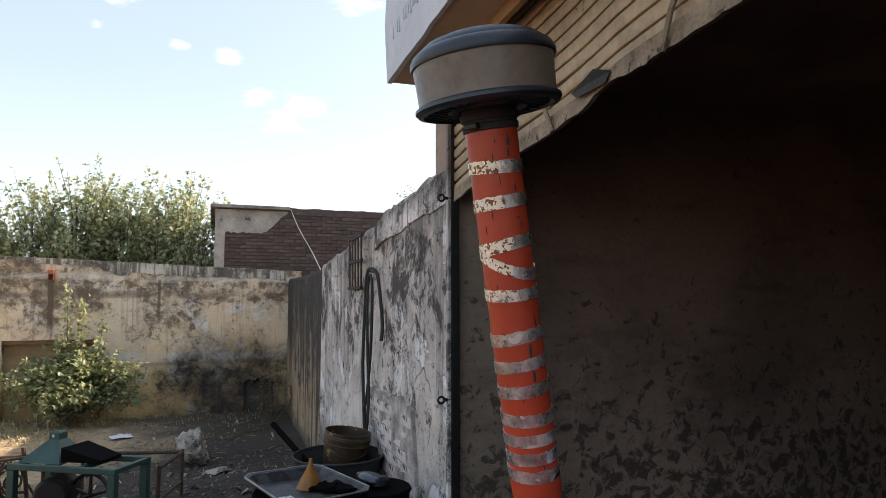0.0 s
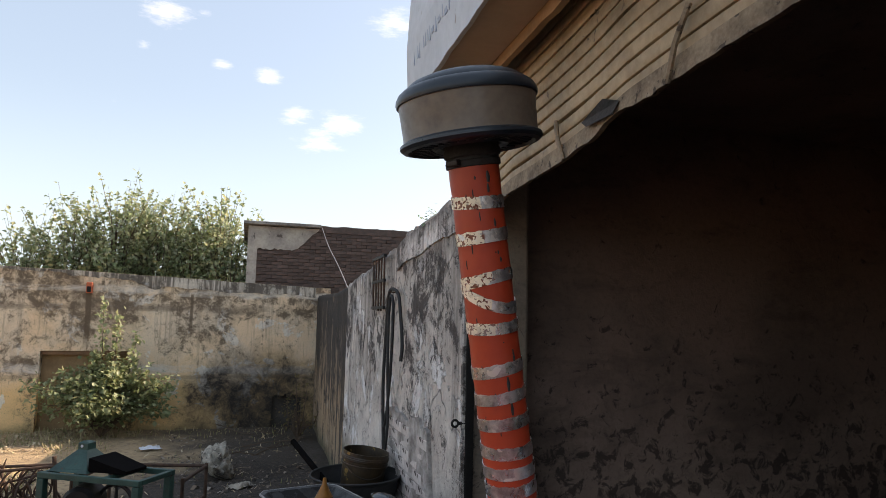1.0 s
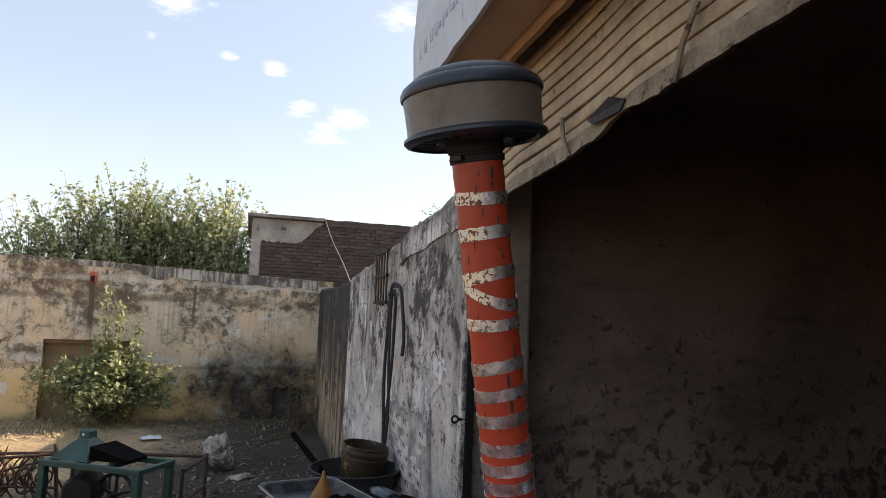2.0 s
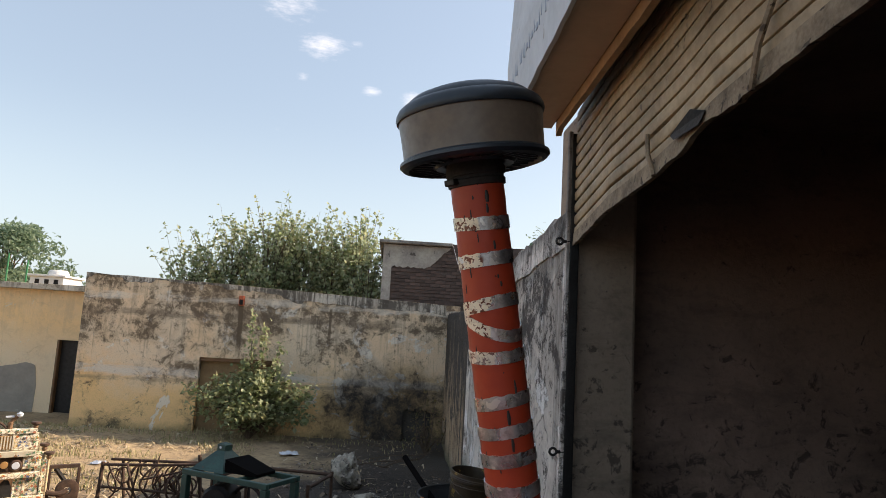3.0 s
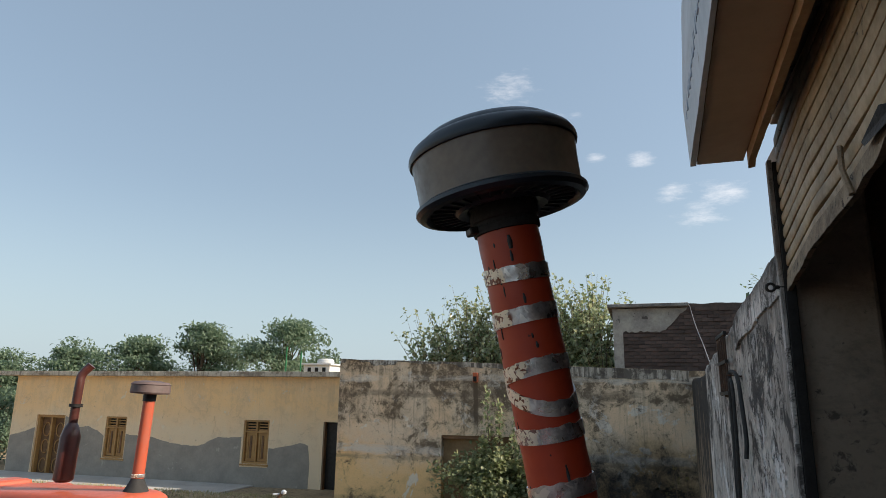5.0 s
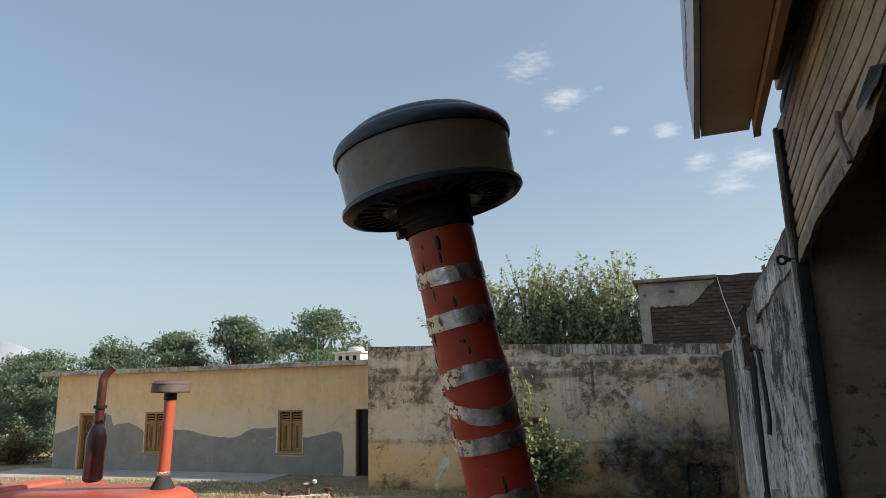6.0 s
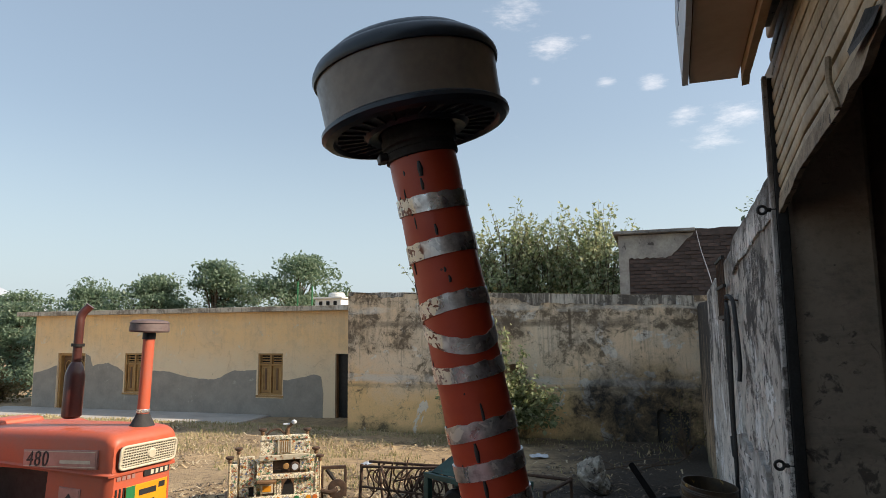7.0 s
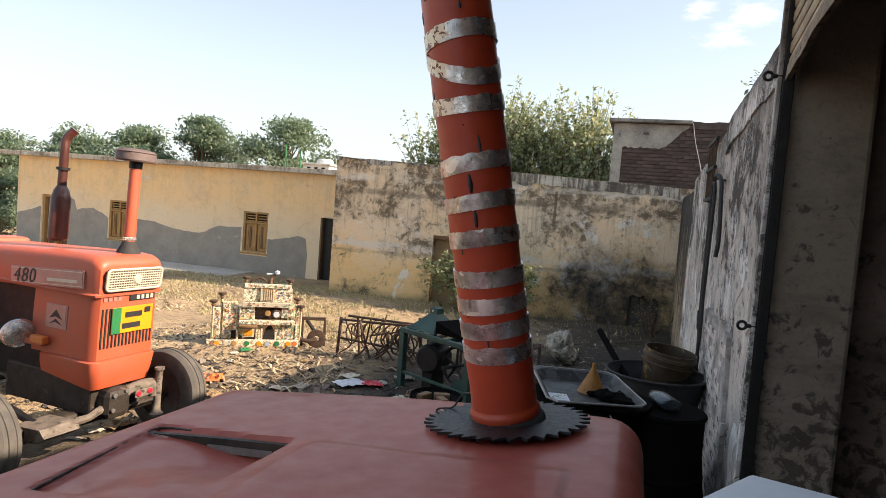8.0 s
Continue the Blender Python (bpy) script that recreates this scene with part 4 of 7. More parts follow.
# ---- brick building behind the corner ----
brick_house = thing("brick_building", "old brick building, half rendered in grey, behind the yard wall", "building")
BY = 14.42
part("wall", box(0.04, 9.0, BY + 0.03, BY + 4.0, -0.2, 4.13), M_mortar, brick_house)
edge = [(1.535, 4.06), (9.0, 4.06)] + [(x, 4.2 + 0.02 * noise.noise((x * 3, 0, 4)) + 0.012 * noise.noise((x * 9, 0, 4))) for x in np.linspace(9.0, 1.535, 60)]
part("parapet", prism([(float(a), float(b)) for a, b in edge], BY + 0.004, BY + 0.23), M_mortar, brick_house, "crumbling brick wall top")
part("roof_slab", box(-0.1, 1.53, BY - 0.16, BY + 4.1, 4.135, 4.205, 0.012), M_concrete, brick_house, "weathered concrete roof slab")
part("corner_pier", prism([(0.0, -0.2), (0.2, -0.2), (0.2, 3.65), (0.0, 3.65)], BY - 0.005, BY + 0.06), M_render, brick_house, "grey rendered corner")


def fallen(x):
    """Lower edge of the grey render on the brick building."""
    return 3.63 if x < 1.0 else 3.63 + (x - 1.0) * 0.95


rr = random.Random(8)
edge = [(0.0, 3.64)] + [(float(x), fallen(x) + rr.uniform(-0.025, 0.025)) for x in np.linspace(0.2, 1.48, 22)] + [(1.51, 4.12), (0.0, 4.12)]
part("render_patch", prism(edge, BY - 0.006, BY + 0.05), M_render, brick_house, "patch of grey render")

# ---- yellow house ----
HY = 16.45
house = thing("yellow_house", "single-storey yellow limewashed house with grey cement patching", "house")
holes = [(-10.13, -9.33, 0.385, 1.545), (-14.85, -14.1, 0.36, 1.54), (-17.5, -16.4, -0.35, 1.54), (-7.69, -6.95, -0.2, 1.545)]
hw = front_wall(HY, HY + 0.25, -18.5, -5.6, M_house_wall, "wall", "", lambda x: 2.72, -0.5, holes, 0.4)
hw.parent = house
for key in ("kind", "category"):
    del hw[key]
for nm, b6 in (("wall", (-18.5, -18.25, HY + 0.253, 20.0, -0.5, 2.72)), ("wall", (-18.5, -5.6, 20.0, 20.25, -0.5, 2.72)), ("wall", (-5.85, -5.6, HY + 0.253, 19.99, -0.5, 2.72))):
    part(nm, box(*b6), M_house_wall, house)
roof = part("roof", box(-19.1, -5.5, HY - 0.22, 20.4, 2.723, 2.86, 0.01), M_roof_edge, house, "streaked concrete roof slab")
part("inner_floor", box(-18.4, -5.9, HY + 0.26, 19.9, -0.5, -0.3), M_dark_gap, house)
# cement patch: a thin coat with a ragged upper edge
segs = [[(-18.48, 0.9), (-18.1, 0.98), (-17.52, 1.15)], [(-16.38, 1.5), (-16.2, 1.45), (-16.1, 1.15), (-15.5, 1.25), (-15.1, 1.1), (-14.87, 0.98)],
        [(-14.08, 1.05), (-13.2, 1.0), (-12.5, 0.85), (-12.2, 0.83), (-11.6, 0.78), (-11.2, 0.95), (-11.0, 1.04), (-10.16, 1.08)],
        [(-9.31, 0.8), (-8.9, 0.86), (-8.3, 0.98), (-8.12, 0.9), (-8.05, 0.45), (-8.15, 0.1)]]
for seg in segs:
    xs = np.arange(seg[0][0], seg[-1][0], 0.06) if seg[-1][0] > seg[0][0] + 1.5 else np.linspace(seg[0][0], max(p[0] for p in seg), 18)
    px, pz = [p[0] for p in seg if p[1] > 0.2], [p[1] for p in seg if p[1] > 0.2]
    outline = [(float(x), float(np.interp(x, px, pz)) + 0.035 * noise.noise((x * 4, 3, 0)) + 0.015 * noise.noise((x * 14, 3, 0))) for x in xs if x <= max(px)]
    outline += [(outline[-1][0] - 0.02, -0.35), (outline[0][0], -0.35)]
    part("cement_patch", prism(outline, HY - 0.008, HY + 0.02), M_cement, house, "grey cement render patch")
for x0, x1 in ((-10.24, -9.26), (-14.96, -13.98)):
    part("cement_patch", box(x0, x1, HY - 0.0065, HY + 0.02, -0.35, 0.3), M_cement, house, "grey cement render patch")


def wooden_window(x0, x1, z0, z1, parent):
    """Two panelled shutters under a slatted fanlight in a yellow frame."""
    win = part("window", box(x0, x1, HY + 0.16, HY + 0.24, z0, z1), M_dark_gap, parent, "yellow wooden window with panelled shutters")
    f = 0.055
    for b6 in ((x0, x0 + f, z0, z1), (x1 - f, x1, z0, z1), (x0 + f, x1 - f, z0, z0 + f), (x0 + f, x1 - f, z1 - f, z1), (x0 + f, x1 - f, z1 - 0.34, z1 - 0.29), ((x0 + x1) / 2 - 0.025, (x0 + x1) / 2 + 0.025, z0 + f, z1 - f)):
        part("frame_bar", box(b6[0], b6[1], HY + 0.02, HY + 0.14, b6[2], b6[3], 0.006), M_wood, win)
    mid = (x0 + x1) / 2
    for a, b in ((x0 + f, mid - 0.025), (mid + 0.025, x1 - f)):
        part("shutter_leaf", box(a + 0.006, b - 0.006, HY + 0.08, HY + 0.115, z0 + f + 0.006, z1 - 0.346, 0.004), M_wood, win)
        third = (b - a - 0.012) / 3
        for i in range(3):
            c = a + 0.006 + third * i
            part("panel", box(c + 0.02, c + third - 0.02, HY + 0.06, HY + 0.082, z0 + f + 0.08, z1 - 0.42, 0.008), M_wood_dark if i == 1 else M_wood, win)
        for i in range(3):
            z = z1 - 0.28 + i * 0.075
            part("louvre", box(a + 0.02, b - 0.02, HY + 0.05, HY + 0.1, z, z + 0.03), M_wood, win)
    part("sill", box(x0 - 0.04, x1 + 0.04, HY - 0.03, HY + 0.15, z0 - 0.05, z0 - 0.003), M_wood, win)


wooden_window(-10.13, -9.33, 0.385, 1.545, house)
wooden_window(-14.85, -14.1, 0.36, 1.54, house)
door = part("door", box(-17.5, -16.4, HY + 0.18, HY + 0.22, -0.35, 1.54), M_wood_dark, house, "brown door with yellow scroll ironwork")
for b6 in ((-17.5, -17.42, -0.35, 1.54), (-16.48, -16.4, -0.35, 1.54), (-17.42, -16.48, 1.46, 1.54), (-16.98, -16.92, -0.35, 1.46)):
    part("frame_bar", box(b6[0], b6[1], HY + 0.05, HY + 0.179, b6[2], b6[3], 0.006), M_wood, door)
for cx in (-17.2, -16.7):
    for z in (0.05, 0.6, 1.1):
        ring = [(cx + 0.13 * math.cos(a), HY + 0.15, z + 0.2 * math.sin(a)) for a in np.linspace(0, 2 * math.pi, 17)]
        part("scroll", tube(ring, 0.015, 6, cap=False), M_wood, door)
ddoor = part("door", box(-7.67, -6.97, HY + 0.13, HY + 0.17, -0.2, 1.53), M_dark_steel, house, "dark brown metal door in shade")
part("door_frame", box(-7.69, -7.64, HY - 0.01, HY + 0.125, -0.2, 1.545, 0.005), M_wood_dark, ddoor)
part("pavement", box(-19.5, -9.7, 14.6, HY - 0.003, -0.35, -0.155, 0.02), M_pad)
tagged(bpy.data.objects["pavement"], "pale concrete slab along the house front", "pavement", kind="structure")


# ---- the tractor in front: hood, saw-blade collar, taped intake pipe ----
up = Vector((-0.11, 0.03, 1.0)).normalized()
ex = Vector((0, 1, 0)).cross(up).normalized()
ey = up.cross(ex)
HOOD = Matrix(((ex.x, ey.x, up.x, 0.5095), (ex.y, ey.y, up.y, 0.952), (ex.z, ey.z, up.z, 1.7885), (0, 0, 0, 1)))
near = thing("tractor", "old red tractor with faded glossy hood standing by the workshop", "tractor", HOOD)


def ease(v):
    v = min(1.0, max(0.0, v))
    return v * v * (3 - 2 * v)


def hood_mesh():
    """A pressed hood: rounded edges, a raised middle, a sunk hatch beside it whose far end opens into a vent."""
    bm = bmesh.new()
    left, right = -0.497, 0.166
    xs = sorted(set([left, left + 0.002, left + 0.006, left + 0.012, left + 0.018, left + 0.026, left + 0.036] + list(np.arange(-0.455, -0.395, 0.004)) + list(np.arange(-0.395, -0.21, 0.006))
                    + list(np.arange(-0.2, 0.1, 0.015)) + [0.086, 0.09, 0.094, 0.098, 0.11, 0.12, 0.13, 0.14, 0.15, 0.158, 0.163, right]))
    ys = sorted(set(list(np.arange(-1.5, -0.36, 0.08)) + list(np.arange(-0.36, -0.09, 0.006)) + list(np.arange(-0.09, 0.03, 0.015)) + [0.03, 0.038, 0.045, 0.05, 0.0535, 0.055]))
    rows = []
    for y in ys:
        row = []
        for x in xs:
            z = 0.0
            for e, r in ((x - left, 0.024), (right - x, 0.04), (0.055 - y, 0.022)):
                if e < r:
                    z -= r - math.sqrt(max(0.0, r * r - (r - e) ** 2))
            top = -0.114 - 0.037 * max(0.0, (x + 0.187) / 0.28)
            ridge = ease((x + 0.225) / 0.02) * ease((0.097 - x) / 0.01) * ease((top - y) / 0.022)
            z += 0.0034 * ridge
            z -= 0.0015 * ease((x - 0.1) / 0.03) * ease((-0.1 - y) / 0.2)
            side = float(np.interp(y, [-0.33, -0.1], [-0.414, -0.45]))
            far_edge = -0.096 - 0.021 * ease((x + 0.45) / 0.2)
            inx, iny = ease((x - side) / 0.007) * ease((-0.236 - x) / 0.012), ease((far_edge - y) / 0.008) * ease((y + 0.327) / 0.008)
            fade = 1.0 - ease((x + 0.4) / 0.12) * ease((-0.19 - y) / 0.12)
            z -= inx * iny * (0.0075 * fade + 0.019 * ease((x + 0.41) / 0.14) * ease((y + 0.27) / 0.14))
            z += 0.0009 * noise.noise((x * 5, y * 5, 0))
            front = float(np.interp(x, [-0.5, -0.3, -0.13, 0.02, 0.11, 0.166], [0.136, 0.14, 0.137, 0.108, 0.082, 0.062]))
            yy = y if y < -0.09 else -0.09 + (y + 0.09) * (front + 0.09) / 0.145
            row.append(bm.verts.new((x, yy, z)))
        rows.append(row)
    for a, b in zip(rows, rows[1:]):
        for k in range(len(a) - 1):
            bm.faces.new((a[k], a[k + 1], b[k + 1], b[k]))
    rim = [r[-1] for r in rows] + rows[-1][-2::-1] + [r[0] for r in rows[-2::-1]]
    low = [bm.verts.new((v.co.x, v.co.y, -0.42)) for v in rim]
    for i in range(len(rim) - 1):
        bm.faces.new((rim[i], rim[i + 1], low[i + 1], low[i]))
    bmesh.ops.recalc_face_normals(bm, faces=bm.faces)
    return bm


smooth(part("hood", hood_mesh(), M_hood, near, "faded red hood with a pressed scoop"), 35)
# solid dark strip put in for the shade inside the vent opening
slot = prism([(-0.442, -0.003), (-0.405, -0.0065), (-0.36, -0.017), (-0.3, -0.0235), (-0.247, -0.024), (-0.243, -0.006), (-0.35, -0.0035)], -0.1275, -0.1205)
part("scoop_slot", slot, M_greasy, near, "dark shaded slot of the scoop")
part("scoop_gauze", prism([(-0.352, -0.0185), (-0.335, -0.0205), (-0.29, -0.0225), (-0.262, -0.0225), (-0.262, -0.0145), (-0.352, -0.0115)], -0.1295, -0.1278), M_steel, near, "grey gauze in the scoop opening")
# thin dark tube laid in as the shadow line along the hatch edge
shadow_line = tube(arc([(-0.35, -0.3285, -0.0035), (-0.38, -0.3275, -0.0035), (-0.403, -0.325, -0.0035), (-0.4115, -0.315, -0.0035), (-0.429, -0.22, -0.0035), (-0.444, -0.13, -0.0035), (-0.444, -0.106, -0.0035), (-0.43, -0.1005, -0.0035), (-0.395, -0.104, -0.004)]), 0.0015, 6)
part("groove_shadow", shadow_line, M_greasy, near, "thin dark strip for the shadow in the groove round the hatch")
part("radiator", box(-0.42, 0.15, -0.2, 0.03, -0.95, -0.43, 0.02), M_dark_steel, near)
part("engine", box(-0.33, 0.07, -1.5, -0.22, -1.15, -0.44, 0.03), M_dark_steel, near)
part("front_axle", box(-0.75, 0.5, -0.25, -0.1, -1.17, -1.0, 0.02), M_dark_steel, near)


def wheel(name, radius, width, parent, m, rim_mat, lugs=0):
    """A tyre with a worn tread and a dished steel rim, turning about its local y."""
    w = part(name, lathe([(radius * 0.62, -width / 2), (radius * 0.8, -width * 0.52), (radius * 0.95, -width * 0.42), (radius, -width * 0.22), (radius * 0.985, -width * 0.2),
                          (radius * 0.985, -width * 0.08), (radius * 1.005, -width * 0.06), (radius * 1.005, width * 0.06), (radius * 0.985, width * 0.08), (radius * 0.985, width * 0.2),
                          (radius, width * 0.22), (radius * 0.95, width * 0.42), (radius * 0.8, width * 0.52), (radius * 0.62, width / 2)], 48, m=pose(0, 0, 0, 90, 0, 0), close=True), M_tyre, parent)
    w.matrix_basis = m
    smooth(w, 35)
    r = part("rim", lathe([(radius * 0.63, -width * 0.46), (radius * 0.58, -width * 0.4), (radius * 0.55, -width * 0.1), (radius * 0.3, 0.0), (radius * 0.2, -width * 0.25), (0.0, -width * 0.28),
                           (0.0, width * 0.1), (radius * 0.3, width * 0.12), (radius * 0.56, width * 0.2), (radius * 0.63, width * 0.46)], 32, m=pose(0, 0, 0, 90, 0, 0)), rim_mat, w)
    smooth(r, 35)
    for k in range(lugs):
        a = 2 * math.pi * k / lugs
        part("lug", box(radius * 0.98, radius * 1.05, -width * 0.45, width * 0.45, -0.02, 0.02, 0.004, m=Matrix.Rotation(a, 4, "Y")), M_tyre, w)
    return w


inv = HOOD.inverted()
for side in (-0.75, 0.48):
    spot = HOOD @ Vector((side, -0.18, 0))
    wheel("front_wheel", 0.37, 0.18, near, inv @ pose(spot.x, spot.y, ground_z(spot.x, spot.y) + 0.37, 0, 0, 90), M_rim)
for side in (-0.77, 0.46):
    spot = HOOD @ Vector((side, -2.1, 0))
    wheel("rear_wheel", 0.68, 0.34, near, inv @ pose(spot.x, spot.y, ground_z(spot.x, spot.y) + 0.68, 0, 0, 90), M_rim, 22)
part("gearbox", box(-0.35, 0.1, -2.4, -1.45, -1.25, -0.75, 0.05), M_dark_steel, near)
part("rear_axle", box(-0.77, 0.46, -2.2, -2.0, -1.2, -1.0, 0.03), M_dark_steel, near)
cover = box(0.0, 0.13, -0.16, 0.0, -0.1, 0.0, 0.006, m=pose(0.265, -0.127, 0.002, 0, 0, -35))
part("tool_box", cover, M_white_plastic, near, "pale grey plastic box beside the hood")
part("bracket", box(0.17, 0.28, -0.3, -0.2, -0.11, -0.098), M_dark_steel, near)

# the leaning intake pipe with its saw-blade collar, tape rings and cap
AX_TOP, AX_LOW = Vector((0.3884, 0.8808, 2.45)), Vector((0.5075, 0.9507, 1.8))
axis = (AX_TOP - AX_LOW).normalized()
FOOT = AX_LOW + axis * ((1.784 - 1.8) / axis.z)
tilt = axis.to_track_quat("Z", "Y").to_matrix().to_4x4()
PIPE = Matrix.Translation(FOOT) @ tilt
intake = thing("air_intake_pipe", "leaning orange intake pipe with torn silver tape and mushroom cap", "air intake", PIPE)


def up_axis(z):
    return (z - FOOT.z) / axis.z


R = 0.0416
length = up_axis(2.444)
bm = lathe([(R + 0.001, 0.0), (R + 0.002, 0.02), (R + 0.0035, 0.024), (R + 0.002, 0.029), (R, 0.032)] + [(R - 0.0006 * math.sin(k * 2.1), 0.034 + (length - 0.034) * k / 24) for k in range(25)], 44)
smooth(part("pipe", bm, M_orange, intake, "chipped orange paint"))
smooth(part("rubber_boot", lathe([(0.0, -0.03), (0.056, -0.03), (0.056, -0.018), (0.051, 0.0), (0.0495, 0.014), (0.046, 0.019), (R + 0.0015, 0.02)], 40), M_black_rubber, intake))
for k, (zc, hgt, slant, seed) in enumerate(((2.381, 0.02, 4, 1), (2.325, 0.021, -3, 2), (2.257, 0.02, -9, 3), (2.23, 0.019, 28, 4), (2.181, 0.019, 2, 5), (2.111, 0.02, -7, 6),
                                            (2.067, 0.019, -5, 7), (2.026, 0.02, -3, 8), (1.98, 0.02, 2, 9), (1.947, 0.0195, 1, 10), (1.917, 0.02, 0, 11), (1.8885, 0.02, 3, 12))):
    bm = bmesh.new()
    seg, rings = 72, []
    for j in range(6):
        ring = []
        for i in range(seg):
            a = 2 * math.pi * i / seg
            wob = 0.0011 * noise.noise((math.cos(a) * 3, math.sin(a) * 3, seed * 5)) + 0.0006 * noise.noise((math.cos(a) * 14, math.sin(a) * 14, seed))
            crease = 0.0011 * abs(noise.noise((math.cos(a) * 16, math.sin(a) * 16, j * 0.8 + seed * 3)))
            r = R + (0.0016 + crease if 0 < j < 5 else -0.001)
            z = up_axis(zc) + (min(max(j - 1, 0), 3) / 3 - 0.5) * (hgt + 2 * wob) + wob + math.tan(radians(slant)) * R * math.sin(a - 1.745)
            ring.append(bm.verts.new((r * math.cos(a), r * math.sin(a), z)))
        rings.append(ring)
    for p, q in zip(rings, rings[1:]):
        for i in range(seg):
            bm.faces.new((p[i], p[(i + 1) % seg], q[(i + 1) % seg], q[i]))
    smooth(part("tape_ring", bm, M_foil, intake, "torn silver reflective tape"), 60)
rr = random.Random(3)
for k in range(26):                       # paint drips and chips
    a, z = rr.uniform(3.4, 6.0), rr.uniform(0.12, length)
    run = rr.choice((0.002, 0.003, 0.006, 0.014))
    bm = tube([(0.0, R, -run), (0.0003, R, -run * 0.4), (0.0, R, 0.0)], [0.0008, 0.0011, 0.0006], 7, bmesh.new())
    bmesh.ops.transform(bm, matrix=pose(0, 0, z) @ Matrix.Rotation(a - math.pi / 2, 4, "Z"), verts=bm.verts)
    part("drip", bm, M_black, intake, "dark tar drip")

def long_drip(spot, run, wide):
    """A tar run on the pipe below a point in the yard's frame."""
    p = PIPE.inverted() @ Vector(spot)
    a = math.atan2(p.y, p.x)
    bm = tube([(R * math.cos(a), R * math.sin(a), p.z - run), (R * math.cos(a + 0.01), R * math.sin(a + 0.01), p.z - run * 0.5), (R * math.cos(a), R * math.sin(a), p.z)], [wide * 0.7, wide, wide * 0.5], 8)
    part("drip", bm, M_black, intake, "dark tar drip")


for spot, run, wide in (((0.416, 0.852, 2.35), 0.013, 0.0022), ((0.453, 0.878, 2.098), 0.022, 0.003), ((0.462, 0.877, 2.058), 0.022, 0.0026), ((0.461, 0.875, 2.143), 0.026, 0.002),
                        ((0.4, 0.838, 2.424), 0.018, 0.0036), ((0.402, 0.84, 2.404), 0.014, 0.0022), ((0.43, 0.86, 2.29), 0.008, 0.002), ((0.425, 0.858, 2.3), 0.006, 0.0016), ((0.376, 0.835, 2.413), 0.006, 0.0016), ((0.383, 0.84, 2.363), 0.004, 0.0014)):
    long_drip(spot, run, wide)

collar = part("saw_blade_collar", bmesh.new(), M_saw, intake, "black circular saw blade used as a collar")
bm = bmesh.new()
teeth = 34
ring = []
for i in range(teeth):
    a0 = 2 * math.pi * i / teeth
    for f, r in ((0.0, 0.1), (0.55, 0.0885), (0.75, 0.0875)):
        a = a0 + f * 2 * math.pi / teeth
        ring.append((r * math.cos(a), r * math.sin(a)))
for z in (0.0, 0.003):
    outer = [bm.verts.new((x, y, z)) for x, y in ring]
    inner = [bm.verts.new((0.045 * math.cos(2 * math.pi * i / len(ring)), 0.045 * math.sin(2 * math.pi * i / len(ring)), z)) for i in range(len(ring))]
    for i in range(len(ring)):
        j = (i + 1) % len(ring)
        bm.faces.new((outer[i], outer[j], inner[j], inner[i]) if z else (outer[j], outer[i], inner[i], inner[j]))
    if z:
        for i in range(len(ring)):
            j = (i + 1) % len(ring)
            bm.faces.new((first[i], first[j], outer[j], outer[i]))
    first = outer
bm.to_mesh(collar.data)
bm.free()
blade_up = Vector((-0.131, 0.044, 1.0)).normalized()
collar.matrix_basis = PIPE.inverted() @ Matrix.Translation(AX_LOW + axis * (1.7935 - 1.8)) @ blade_up.to_track_quat("Z", "Y").to_matrix().to_4x4() @ Matrix.Scale(1.05, 4)
wire = tube(arc([(-0.058, -0.02, 0.03), (-0.07, -0.035, 0.03), (-0.075, -0.05, 0.014), (-0.082, -0.062, 0.012), (-0.09, -0.066, 0.01), (-0.086, -0.072, 0.01)]), 0.0014, 6)
part("wire_twist", wire, M_dark_steel, intake, "twisted binding wire")

Z0 = length
smooth(part("neck_clamp", lathe([(R + 0.001, Z0 - 0.007), (R + 0.0035, Z0 - 0.006), (R + 0.004, Z0 + 0.003), (R + 0.002, Z0 + 0.005), (R + 0.002, Z0 + 0.009), (R + 0.005, Z0 + 0.011), (R + 0.0055, Z0 + 0.02), (R + 0.003, Z0 + 0.024), (R + 0.004, Z0 + 0.034)], 36), M_black_rubber, intake, "worn black rubber neck"), 40)
part("clamp_bolt", box(-0.012, 0.012, -R - 0.013, -R - 0.002, Z0 - 0.004, Z0 + 0.006, 0.002), M_dark_steel, intake)
CAP = PIPE.inverted() @ Matrix.Translation((0.384, 0.877, 2.4768)) @ Vector((-0.164, -0.074, 1.0)).to_track_quat("Z", "Y").to_matrix().to_4x4() @ Matrix.Diagonal((1.017, 1.017, 0.97, 1.0)) @ Matrix.Translation((0, 0, -Z0 - 0.04))
cap = part("cap_base", lathe([(0.048, Z0 + 0.034), (0.06, Z0 + 0.031), (0.064, Z0 + 0.036), (0.1, Z0 + 0.037), (0.103, Z0 + 0.031), (0.111, Z0 + 0.033), (0.1155, Z0 + 0.038), (0.115, Z0 + 0.043), (0.1095, Z0 + 0.047), (0.06, Z0 + 0.05), (0.0, Z0 + 0.05)], 56), M_black_plastic, intake, "dusty black vent plate")
smooth(cap, 30).matrix_basis = CAP
for k in range(30):
    a = 2 * math.pi * k / 30
    bm = box(0.067, 0.099, -0.0016, 0.0016, Z0 + 0.0335, Z0 + 0.039, 0.0006, m=Matrix.Rotation(a, 4, "Z") @ pose(0.04, 0, 0, 0, 0, 25) @ pose(-0.04, 0, 0))
    part("vent_blade", bm, M_black_plastic, cap)
